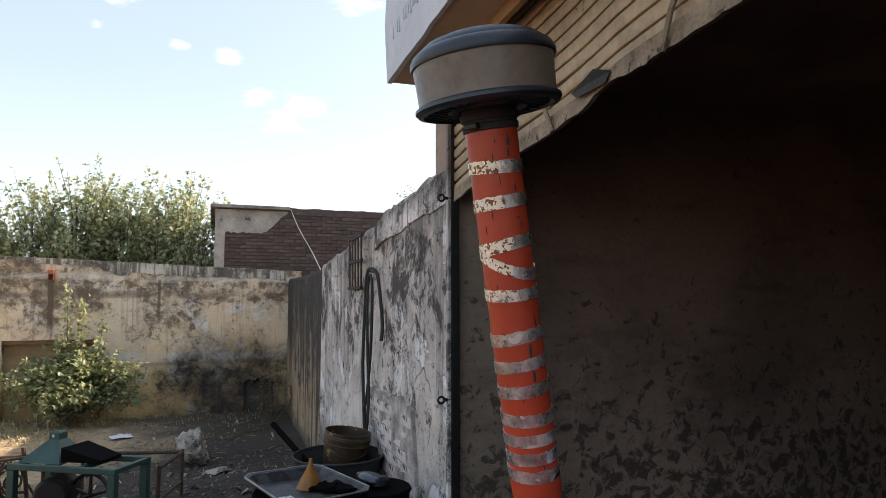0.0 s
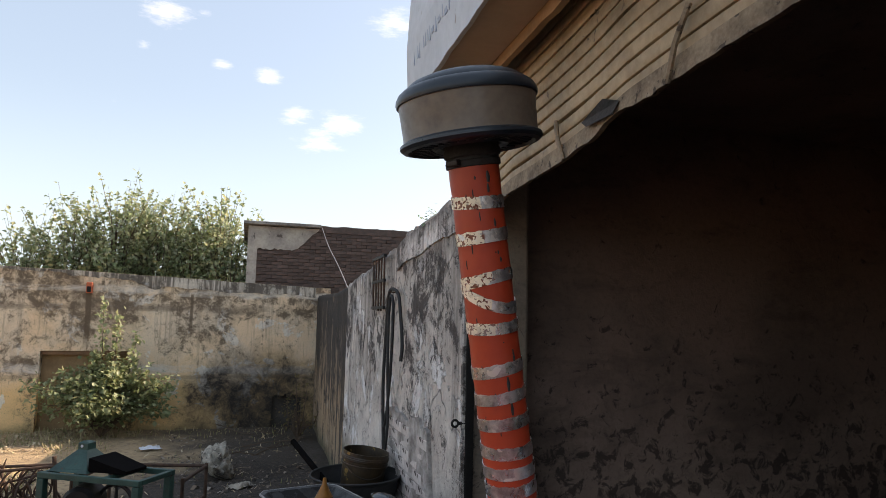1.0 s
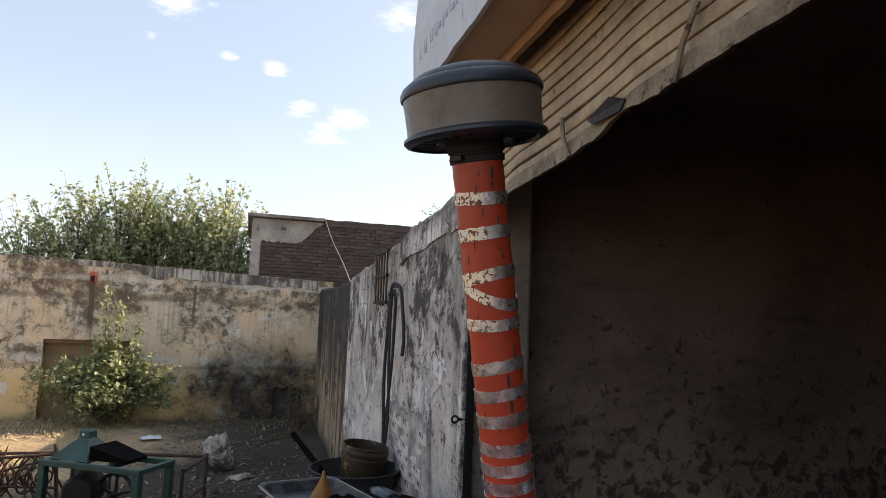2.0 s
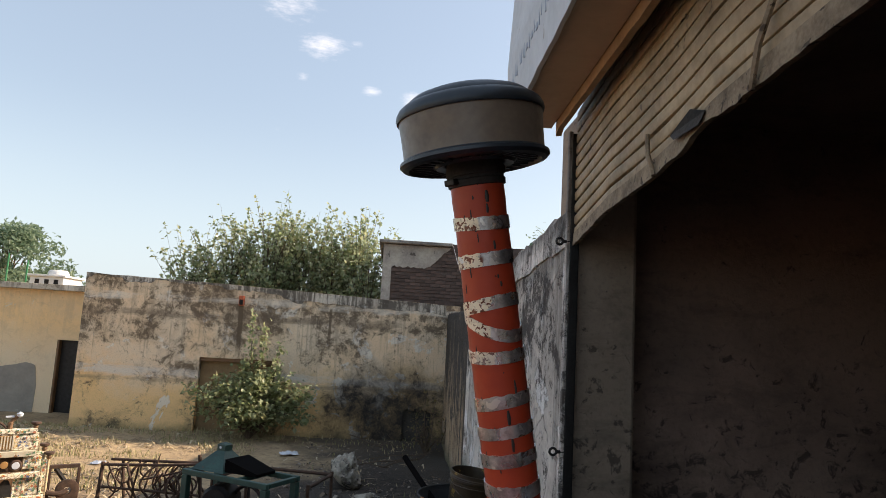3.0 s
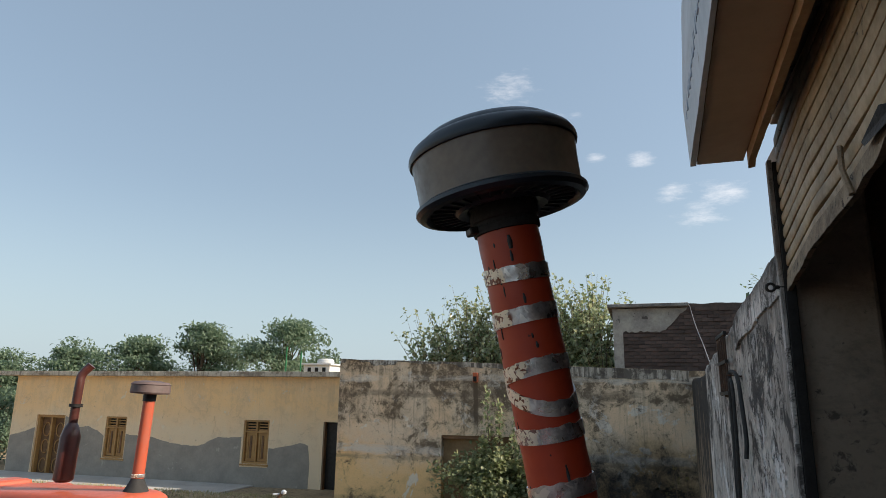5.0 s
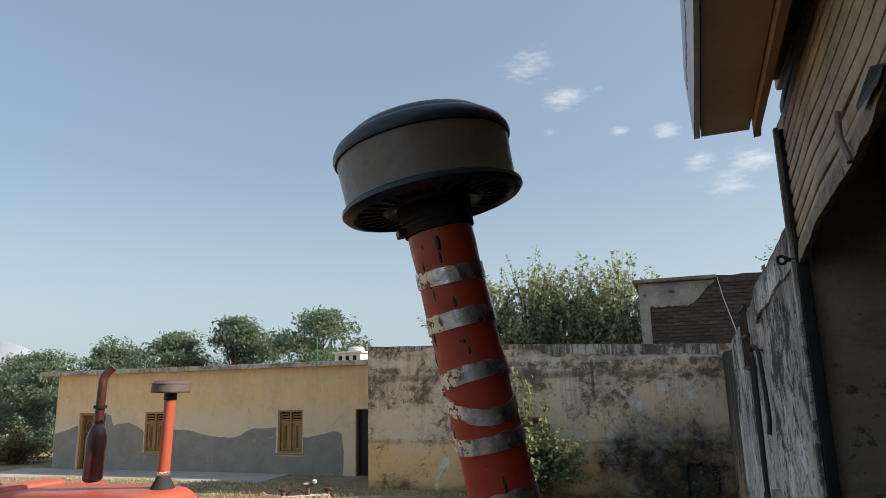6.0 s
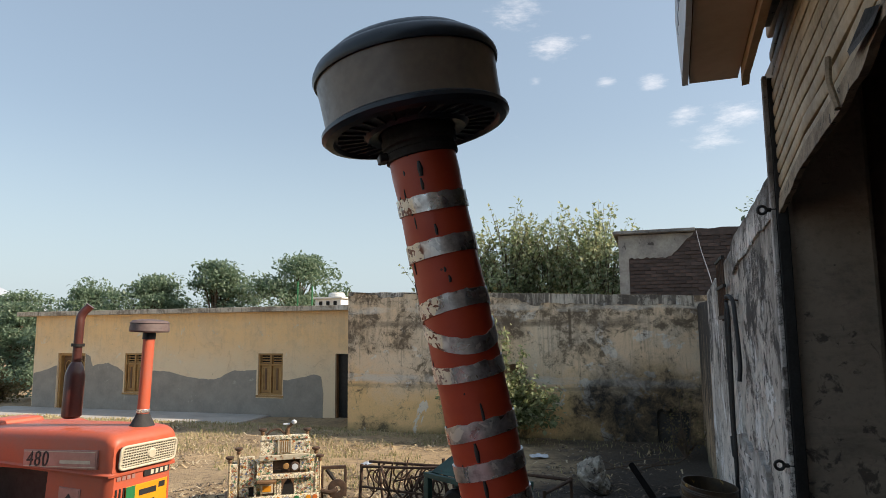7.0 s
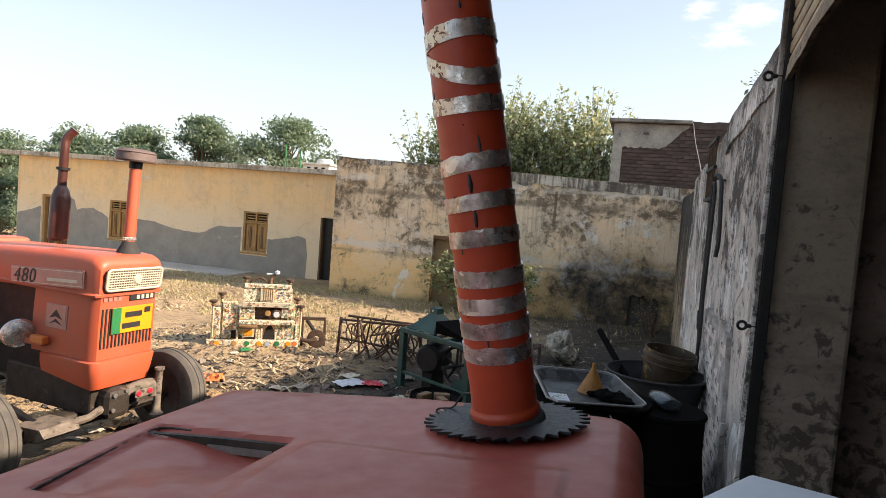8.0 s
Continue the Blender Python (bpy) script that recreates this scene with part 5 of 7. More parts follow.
smooth(part("bowl", lathe([(0.109, Z0 + 0.046), (0.1085, Z0 + 0.055), (0.1095, Z0 + 0.085), (0.111, Z0 + 0.106), (0.111, Z0 + 0.112)], 56), M_khaki, intake, "dusty khaki plastic bowl"), 30).matrix_basis = CAP
smooth(part("dome", lathe([(0.11, Z0 + 0.108), (0.1138, Z0 + 0.108), (0.115, Z0 + 0.112), (0.1142, Z0 + 0.118), (0.11, Z0 + 0.126), (0.103, Z0 + 0.132), (0.099, Z0 + 0.1335), (0.096, Z0 + 0.1375), (0.088, Z0 + 0.144), (0.07, Z0 + 0.151), (0.04, Z0 + 0.156), (0.0, Z0 + 0.158)], 56), M_black_plastic, intake, "blue-black plastic dome"), 25).matrix_basis = CAP

# ---- the second tractor ----
TR = pose(-2.703, 3.829, 0.309, -0.96, 1.9, -2.5) @ Matrix.Diagonal((0.75, 1.007, 0.844, 1.0))          # nose at the origin, heading along +x
tractor = thing("tractor", "orange-red tractor with a cream grille and yellow plate, facing the workshop", "tractor", TR)


def loft(sections, bm=None):
    """Joins outlines (lists of points) of equal length into a closed skin."""
    bm = bm or bmesh.new()
    rings = [[bm.verts.new(p) for p in s] for s in sections]
    for a, b in zip(rings, rings[1:]):
        for i in range(len(a)):
            j = (i + 1) % len(a)
            bm.faces.new((a[i], a[j], b[j], b[i]))
    bm.faces.new(rings[0][::-1]), bm.faces.new(rings[-1])
    bmesh.ops.recalc_face_normals(bm, faces=bm.faces)
    return bm


def hood_ring(x, half, top, low, r=0.07):
    side = [(half, low)] + [(half - r * (1 - math.cos(a)), top - r * (1 - math.sin(a))) for a in np.linspace(0, math.pi / 2, 5)]
    return [(x, -y, z) for y, z in side] + [(x, y, z) for y, z in reversed(side)]


def nose_ring(x, half, z0, z1, foot=None):
    foot = half if foot is None else foot
    mid = (z0 + z1) / 2
    return [(x, -foot, z0), (x, -(half + foot) / 2 - 0.006, mid), (x, -half, z1 - 0.012), (x, -half + 0.012, z1), (x, half - 0.012, z1), (x, half, z1 - 0.012), (x, (half + foot) / 2 + 0.006, mid), (x, foot, z0)]


HT = 1.5
bm = loft([hood_ring(-1.75, 0.3, HT - 0.075, 1.13), hood_ring(-0.6, 0.292, HT - 0.02, 1.18), hood_ring(-0.2, 0.285, HT - 0.006, 1.2), hood_ring(-0.08, 0.284, HT - 0.012, 1.2), hood_ring(-0.02, 0.28, HT - 0.03, 1.2), hood_ring(0.012, 0.268, HT - 0.058, 1.2), hood_ring(0.02, 0.25, HT - 0.085, 1.2, 0.05)])
smooth(part("hood", bm, M_tractor_red, tractor), 38)
bm = loft([nose_ring(-0.72, 0.272, 0.66, 1.197), nose_ring(-0.1, 0.272, 0.66, 1.197), nose_ring(-0.035, 0.262, 0.66, 1.197), nose_ring(0.0, 0.238, 0.66, 1.197)])
smooth(part("nose", bm, M_tractor_red, tractor), 38)
bm = loft([nose_ring(-0.6, 0.28, 0.5, 0.657, 0.26), nose_ring(-0.1, 0.288, 0.43, 0.657, 0.25), nose_ring(-0.03, 0.283, 0.42, 0.657, 0.24), nose_ring(0.015, 0.262, 0.43, 0.657, 0.21), nose_ring(0.034, 0.23, 0.47, 0.65, 0.17)])
smooth(part("nose_skirt", bm, M_tractor_red, tractor), 42)
bm = loft([nose_ring(-1.7, 0.305, 1.165, 1.203), nose_ring(-0.08, 0.298, 1.165, 1.203), nose_ring(0.0, 0.285, 1.168, 1.203), nose_ring(0.016, 0.262, 1.17, 1.2)])
smooth(part("crease", bm, M_tractor_red, tractor), 40)
RAKE = pose(0.024, 0, 1.215) @ Matrix.Rotation(radians(5.0), 4, "Y") @ pose(0, 0, -1.215)
grille = part("grille", box(0.0, 0.012, -0.235, 0.24, 1.222, 1.392, 0.004), M_dark_gap, tractor, "cream grille with wire mesh")
grille.matrix_basis = RAKE
def frame_ring(y0, y1, z0, z1, r):
    pts = []
    for cy, cz, a0 in ((y1 - r, z1 - r, 0), (y0 + r, z1 - r, 90), (y0 + r, z0 + r, 180), (y1 - r, z0 + r, 270)):
        pts += [(0.016, cy + r * math.cos(radians(a0 + a)), cz + r * math.sin(radians(a0 + a))) for a in (0, 30, 60, 90)]
    return pts + pts[:1]


smooth(part("surround", tube(frame_ring(-0.236, 0.241, 1.222, 1.39, 0.03), 0.011, 8, cap=False), M_cream, grille), 60)
for i in range(7):
    z = 1.24 + i * 0.0205
    part("mesh_bar", box(0.012, 0.022, -0.228, 0.233, z, z + 0.0075), M_cream, grille)
for i in range(22):
    y = -0.222 + i * 0.0209
    part("mesh_bar", box(0.013, 0.02, y, y + 0.0045, 1.23, 1.384), M_cream, grille)
smooth(part("emblem", lathe([(0, 0.014), (0.03, 0.012), (0.04, 0.0), (0, 0)], 20, m=pose(0.022, 0.02, 1.305, 0, 90, 0)), M_cream, grille, "round white emblem"))
part("name_strip", box(0.0, 0.012, -0.0, 0.225, 1.12, 1.17, 0.002), M_black, tractor, "dark maker's strip with pale strokes")
for i in range(4):
    part("stroke", box(0.012, 0.016, 0.055 + i * 0.042, 0.08 + i * 0.042, 1.128, 1.162), M_cream, tractor)
for i in range(4):
    part("stroke", box(0.0, 0.006, -0.22 + i * 0.04, -0.192 + i * 0.04, 1.13, 1.16), M_badge, tractor)
for i in range(15):
    y = -0.225 + i * 0.031
    part("radiator_slot", box(-0.004, 0.006, y, y + 0.014, 0.75, 1.07, 0.002), M_dark_gap, tractor)
plate = part("number_plate", box(0.012, 0.02, -0.15, 0.21, 0.86, 1.075, 0.003), M_plate, tractor, "yellow number plate with a green end and black bars")
part("green_end", box(0.0205, 0.022, -0.15, -0.075, 0.862, 1.073), M_plate_green, plate)
for y0, y1, z in ((-0.04, 0.11, 0.985), (0.13, 0.185, 1.01), (-0.06, 0.1, 0.895)):
    part("bar_mark", box(0.0205, 0.0225, y0, y1, z, z + 0.045), M_black, plate)
badge = part("side_badge", box(-1.0, -0.13, -0.3, -0.275, 1.225, 1.365, 0.003), M_badge, tractor, "silver side badge with black number")
badge.matrix_basis = pose(-0.13, 0, 1.365) @ Matrix.Rotation(radians(-3.6), 4, "Y") @ pose(0.13, 0, -1.365)
part("badge_field", box(-0.985, -0.145, -0.3025, -0.3, 1.24, 1.35), M_badge, badge)
part("badge_stripe", box(-0.55, -0.2, -0.305, -0.3026, 1.265, 1.29), M_cream, badge)
for z in (1.238, 1.35):
    part("badge_line", box(-0.985, -0.145, -0.305, -0.3026, z, z + 0.005), M_cream, badge)
num = bpy.data.curves.new("number", "FONT")
num.body, num.size, num.extrude, num.space_character = "480", 0.165, 0.0015, 1.12
num_ob = new("number", num)
deps = bpy.context.evaluated_depsgraph_get()
num_mesh = bpy.data.meshes.new_from_object(num_ob.evaluated_get(deps))
bpy.data.objects.remove(num_ob)
num_mesh.materials.append(M_black)
nob = new("number", num_mesh)
num_mesh.transform(Matrix(((1, 0.18, 0, 0), (0, 1, 0, 0), (0, 0, 1, 0), (0, 0, 0, 1))))
nob.parent, nob.matrix_basis = badge, pose(-0.96, -0.3045, 1.242, 90, 0, 0)
square = part("side_emblem", box(-0.56, -0.31, -0.282, -0.262, 0.87, 1.06, 0.002), M_badge, tractor, "small square metal emblem")
part("emblem_field", box(-0.545, -0.325, -0.2845, -0.282, 0.88, 1.05), M_badge, square)
part("emblem_mark", prism([(-0.51, 0.945), (-0.435, 1.02), (-0.36, 0.945), (-0.435, 0.965)], -0.287, -0.2846), M_black, square)
part("emblem_mark", prism([(-0.51, 0.9), (-0.435, 0.945), (-0.36, 0.9), (-0.435, 0.92)], -0.287, -0.2846), M_black, square)
LM = pose(-0.74, -0.36, 0.8, 0, 90, -30)
lamp = part("headlamp", lathe([(0.0, -0.16), (0.06, -0.15), (0.095, -0.07), (0.112, 0.0), (0.112, 0.014), (0.102, 0.016)], 32, m=LM), M_tractor_red, tractor, "round headlamp in an orange shell")
smooth(lamp)
smooth(part("lens", lathe([(0.102, 0.013), (0.06, 0.032), (0.0, 0.04)], 32, m=LM), M_lens, lamp, "clear ribbed lens"))
smooth(part("rim_ring", lathe([(0.1, 0.01), (0.108, 0.024), (0.116, 0.014), (0.115, 0.0)], 32, m=LM), M_chrome, lamp, "chrome rim"))
part("lamp_bracket", box(-0.82, -0.5, -0.34, -0.262, 0.72, 0.76, 0.008), M_tractor_red, tractor)
part("indicator", box(-0.64, -0.48, -0.345, -0.29, 0.735, 0.8, 0.014), M_orange_lamp, tractor, "amber side lamp")
front = part("front_casting", box(-0.12, 0.09, -0.17, 0.04, 0.16, 0.42, 0.06), M_greasy, tractor, "greasy front axle casting")
for y, z in ((-0.12, 0.37), (-0.02, 0.385), (-0.13, 0.25)):
    part("bolt", lathe([(0.0, 0.012), (0.016, 0.012), (0.018, 0.0), (0.0, 0.0)], 10, m=pose(0.088, y, z, 0, 90, 0)), M_steel, front)
smooth(part("arm", tube(arc([(0.03, 0.0, 0.35), (0.05, 0.1, 0.38), (0.07, 0.2, 0.385), (0.085, 0.235, 0.36), (0.09, 0.24, 0.28)]), 0.05, 12), M_axle, front, "dusty iron axle arm"), 50)
part("front_plate", box(0.118, 0.13, 0.03, 0.2, 0.31, 0.375, 0.008), M_axle, front)
for y in (0.06, 0.165):
    smooth(part("reflector", lathe([(0.0, 0.01), (0.018, 0.008), (0.024, 0.0), (0.0, 0.0)], 16, m=pose(0.131, y, 0.343, 0, 90, 0)), M_red_lamp, front))
smooth(part("king_pin", lathe([(0.0, -0.3), (0.05, -0.3), (0.055, -0.28), (0.036, -0.26), (0.03, -0.2), (0.028, 0.1), (0.04, 0.105), (0.04, 0.125), (0.0, 0.13)], 16, m=pose(0.12, 0.25, 0.4)), M_axle, front), 40)
part("track_plate", prism([(-0.34, 0.1), (-0.02, 0.13), (0.06, 0.18), (0.0, 0.235), (-0.3, 0.22)], -0.62, -0.36), M_axle, front, "dusty iron steering arm")
part("track_arm", tube([(-0.04, -0.45, 0.2), (0.03, -0.28, 0.23), (0.0, -0.15, 0.26)], [0.04, 0.03, 0.035], 8), M_axle, front)
smooth(part("reflector", lathe([(0.0, 0.01), (0.018, 0.008), (0.024, 0.0), (0.0, 0.0)], 16, m=pose(-0.005, -0.55, 0.18, 0, 90, 0)), M_red_lamp, front))
part("front_frame", box(-1.1, -0.05, -0.22, 0.2, 0.2, 0.5, 0.02), M_greasy, tractor)
part("engine", box(-1.7, -0.45, -0.2, 0.2, 0.35, 1.19, 0.04), M_dark_steel, tractor)
part("front_axle", box(-0.32, -0.16, -0.78, 0.55, 0.09, 0.22, 0.03), M_greasy, tractor)
part("tie_rod", tube([(-0.12, -0.55, 0.16), (-0.12, 0.55, 0.16)], 0.02, 8), M_greasy, tractor)
part("drag_link", tube([(-1.5, -0.42, 0.4), (-0.25, -0.5, 0.2)], 0.028, 8), M_dark_steel, tractor)
part("axle_bracket", box(-0.42, -0.06, -0.2, 0.16, 0.16, 0.4, 0.03), M_greasy, tractor)
for x, y, z in ((-0.38, -0.82, 0.15), (-0.167, 0.6, 0.19)):          # steered slightly, the far wheel forward
    wheel("front_wheel", 0.36, 0.19, tractor, pose(x, y, z) @ Matrix.Diagonal((1.2, 1.0, 1.07, 1.0)), M_rim)
for y in (-0.8, 0.8):
    wheel("rear_wheel", 0.7, 0.34, tractor, pose(-2.4, y, 0.5), M_rim, 22)
part("gearbox", box(-2.7, -1.65, -0.24, 0.24, 0.5, 0.95, 0.04), M_dark_steel, tractor)
part("rear_axle", box(-2.48, -2.32, -0.75, 0.75, 0.42, 0.6, 0.02), M_dark_steel, tractor)
for y in (-0.8, 0.8):
    bm = bmesh.new()
    rows = [[bm.verts.new((-2.4 + 0.8 * math.cos(a), y + s * 0.2, 0.5 + 0.8 * math.sin(a))) for s in (-1, 1)] + [bm.verts.new((-2.4 + 0.775 * math.cos(a), y + s * 0.2, 0.5 + 0.775 * math.sin(a))) for s in (1, -1)] for a in np.linspace(0.1, 2.6, 18)]
    for a, b in zip(rows, rows[1:]):
        for k in range(4):
            bm.faces.new((a[k], a[(k + 1) % 4], b[(k + 1) % 4], b[k]))
    bm.faces.new(rows[0]), bm.faces.new(rows[-1][::-1])
    bmesh.ops.recalc_face_normals(bm, faces=bm.faces)
    part("mudguard", bm, M_tractor_red, tractor)
part("dashboard", box(-1.95, -1.7, -0.27, 0.27, 1.05, 1.46, 0.04), M_tractor_red, tractor)
part("steering_wheel", tube([(-2.75 + 0.15 * math.sin(a), 0.2 * math.cos(a), 1.5 + 0.1 * math.sin(a)) for a in np.linspace(0, 2 * math.pi, 25)], 0.014, 8, cap=False), M_black_rubber, tractor)
part("steering_column", tube([(-1.85, 0, 1.36), (-2.75, 0, 1.5)], 0.02, 8), M_dark_steel, tractor)
part("seat", box(-2.65, -2.25, -0.22, 0.22, 1.0, 1.1, 0.04), M_black_rubber, tractor)
PM = pose(-0.19, 0.1, 1.5)
stack = part("intake_pipe", lathe([(0.046, 0.05), (0.044, 0.74)], 24, m=PM), M_tractor_red, tractor)
smooth(stack)
smooth(part("boot", lathe([(0.1, -0.02), (0.085, 0.01), (0.06, 0.06), (0.05, 0.09)], 24, m=PM), M_black_rubber, stack))
part("foil_ring", lathe([(0.048, 0.095), (0.052, 0.1), (0.052, 0.12), (0.048, 0.125)], 24, m=PM), M_foil, stack)
smooth(part("pipe_neck", lathe([(0.05, 0.7), (0.05, 0.77)], 24, m=PM), M_black, stack))
smooth(part("mushroom_cap", lathe([(0.05, 0.755), (0.145, 0.76), (0.152, 0.772), (0.146, 0.83), (0.152, 0.836), (0.13, 0.855), (0.07, 0.866), (0, 0.868)], 32, m=PM), M_grey_cap, stack, "dusty grey cap"), 30)
SM = pose(-0.9, -0.02, 1.52)
ex_pipe = part("silencer", lathe([(0.05, 0.0), (0.073, 0.02), (0.073, 0.36), (0.055, 0.43), (0.034, 0.47)], 24, m=SM), M_brown_pipe, tractor, "brown oxide silencer")
smooth(ex_pipe)
smooth(part("tail_pipe", tube(arc([(-0.9, -0.02, 1.97), (-0.9, -0.02, 2.15), (-0.9, -0.02, 2.3), (-0.9, -0.01, 2.39), (-0.86, 0.03, 2.47)]), [0.034] * 24 + [0.038], 12), M_brown_pipe, ex_pipe), 40)
part("pipe_clamp", lathe([(0.05, 0), (0.05, 0.025)], 16, m=pose(-0.9, -0.02, 2.12)), M_dark_steel, ex_pipe)


# ---- trees and bushes ----
def leaf_cloud(points, size, rng, droop=0.3, wide=0.5):
    """Pointed leaves, two bent halves each, at the given points."""
    n = len(points)
    pts = np.array(points)
    th = rng.uniform(0, 2 * np.pi, n)
    tilt_a = rng.normal(-droop, 0.75, n)
    s = size * rng.uniform(0.6, 1.25, n)
    d = np.stack([np.cos(th) * np.cos(tilt_a), np.sin(th) * np.cos(tilt_a), np.sin(tilt_a)], 1)
    roll = rng.uniform(-0.7, 0.7, n)
    side = np.stack([-np.sin(th), np.cos(th), np.zeros(n)], 1)
    nrm = np.cross(d, side)
    side = side * np.cos(roll)[:, None] + nrm * np.sin(roll)[:, None]
    nrm = np.cross(d, side)
    L, W = s[:, None], (s * wide * 0.5)[:, None]
    v = np.stack([pts, pts + d * L * 0.45 + side * W + nrm * W * 0.35, pts + d * L, pts + d * L * 0.45 - side * W + nrm * W * 0.35], 1).reshape(-1, 3)
    f = []
    for i in range(n):
        k = 4 * i
        f += [(k, k + 1, k + 2), (k, k + 2, k + 3)]
    return v.tolist(), f


def crown(name, points, size, mat, parent, seed, droop=0.3, wide=0.5, label=""):
    v, f = leaf_cloud(points, size, np.random.default_rng(seed), droop, wide)
    me = bpy.data.meshes.new(name)
    me.from_pydata(v, [], f)
    me.materials.append(mat)
    ob = new(name, me)
    ob.parent = parent
    return tagged(ob, label)


def shoot_tree(x, y, base, height, spread, shoots, per, seed, label):
    """A dense many-stemmed tree: upright shoots clothed in leaves."""
    rng = np.random.default_rng(seed)
    t = thing("tree", label, "tree", pose(x, y, base))
    stems, pts = bmesh.new(), []
    tube([(0, 0, 0), (0.05, 0, height * 0.3), (0.0, 0.05, height * 0.5)], [0.16, 0.12, 0.06], 8, stems)
    for i in range(shoots * 3):
        a, u = rng.uniform(0, 2 * np.pi), rng.uniform(-0.75, 1.0)
        ring = math.sqrt(max(0.0, 1 - u * u)) * rng.uniform(0.55, 1.0)
        base = Vector((spread * ring * math.cos(a), spread * 0.8 * ring * math.sin(a), height * (0.62 + 0.26 * u * rng.uniform(0.7, 1.0))))
        way = Vector((math.cos(a) * (0.25 + 0.5 * ring), math.sin(a) * (0.25 + 0.5 * ring), rng.uniform(0.75, 1.7))).normalized()
        reach = rng.uniform(0.4, 0.8) + (rng.uniform(0.0, 1.0) if u > 0.2 else 0.0)
        tip = base + way * reach
        if i % 4 == 0:
            tube([(base.x * 0.15, base.y * 0.15, height * 0.4), base, tip], [0.025, 0.012, 0.003], 5, stems)
        else:
            tube([base - way * 0.2, tip], [0.008, 0.002], 4, stems)
        m = int(per * 0.36 * rng.uniform(0.8, 1.2))
        for k in range(m):                    # leaves set close along the shoot, thinning to its tip
            w_ = rng.uniform(-0.3, 1.0)
            p = base + way * (reach * w_)
            loose = 0.03 if w_ > 0.45 else 0.085
            pts.append((p.x + rng.normal(0, loose), p.y + rng.normal(0, loose), p.z + rng.normal(0, loose)))
    part("trunk", stems, M_bark, t)
    crown("crown", pts, 0.125, M_leaf_tree, t, seed + 1, 0.15, 0.78)
    return t


for x, y, h, s, n, seed in ((-5.1, 17.9, 4.55, 0.75, 34, 11), (-4.2, 18.2, 5.3, 0.8, 46, 12), (-3.2, 18.0, 5.8, 0.85, 54, 13), (-2.2, 18.3, 5.5, 0.85, 50, 14), (-1.35, 18.1, 5.3, 0.8, 46, 17), (-0.65, 17.8, 5.55, 0.7, 40, 15), (-0.35, 16.8, 4.1, 0.45, 22, 16)):
    shoot_tree(x, y, -0.1, h * 0.91, s, n, 88, seed, "dense pale green leafy tree behind the yard wall")


def spread_tree(x, y, base, height, spread, seed, clusters=40, per=230, leaf=0.22, label="broad-leaved green tree beyond the house", low=0.35):
    """A rounded open tree: trunk, limbs and tiers of broad leaves with gaps."""
    rng = np.random.default_rng(seed)
    t = thing("tree", label, "tree", pose(x, y, base))
    wood, pts = bmesh.new(), []
    tube([(0, 0, 0), (0.1, 0, height * 0.35), (0, 0.1, height * 0.6)], [0.22, 0.16, 0.08], 8, wood)
    for i in range(clusters):
        a, u = rng.uniform(0, 2 * np.pi), rng.uniform(0, 1)
        z = height * (low + (1 - low) * u)
        reach = spread * math.sin(math.pi * min(0.95, 0.25 + 0.75 * u)) ** 0.7 * rng.uniform(0.45, 1.05)
        c = (reach * math.cos(a), reach * math.sin(a), z * rng.uniform(0.93, 1.0))
        tube([(0.05, 0.05, height * 0.4 * rng.uniform(0.7, 1.1)), (c[0] * 0.5, c[1] * 0.5, z * 0.85), c], [0.06, 0.035, 0.012], 5, wood)
        size = rng.uniform(0.45, 0.85) * spread * 0.36
        p = np.clip(rng.normal(0, 1, (int(per * rng.uniform(0.6, 1.3)), 3)), -1.35, 1.35) * (size * 0.9, size * 0.9, size * 0.42)
        pts += (p + c).tolist()
    part("trunk", wood, M_bark, t)
    crown("crown", pts, leaf, M_leaf_far, t, seed + 1, 0.25, 0.6)
    return t


for x, y, h, s, seed in ((-26.2, 30, 5.5, 2.3, 21), (-22.3, 30.5, 6.2, 2.0, 22), (-16.9, 30, 6.35, 2.6, 23), (-37.5, 31, 4.9, 2.6, 24), (-32.3, 32, 5.6, 2.0, 25), (-28.0, 26, 3.2, 1.6, 26), (-25.2, 24.5, 3.6, 1.7, 27), (-32.0, 27, 3.9, 2.0, 28), (-38, 29, 3.4, 2.4, 29)):
    spread_tree(x, y, -0.3, h, s, seed, low=0.12 if seed > 25 else 0.46)


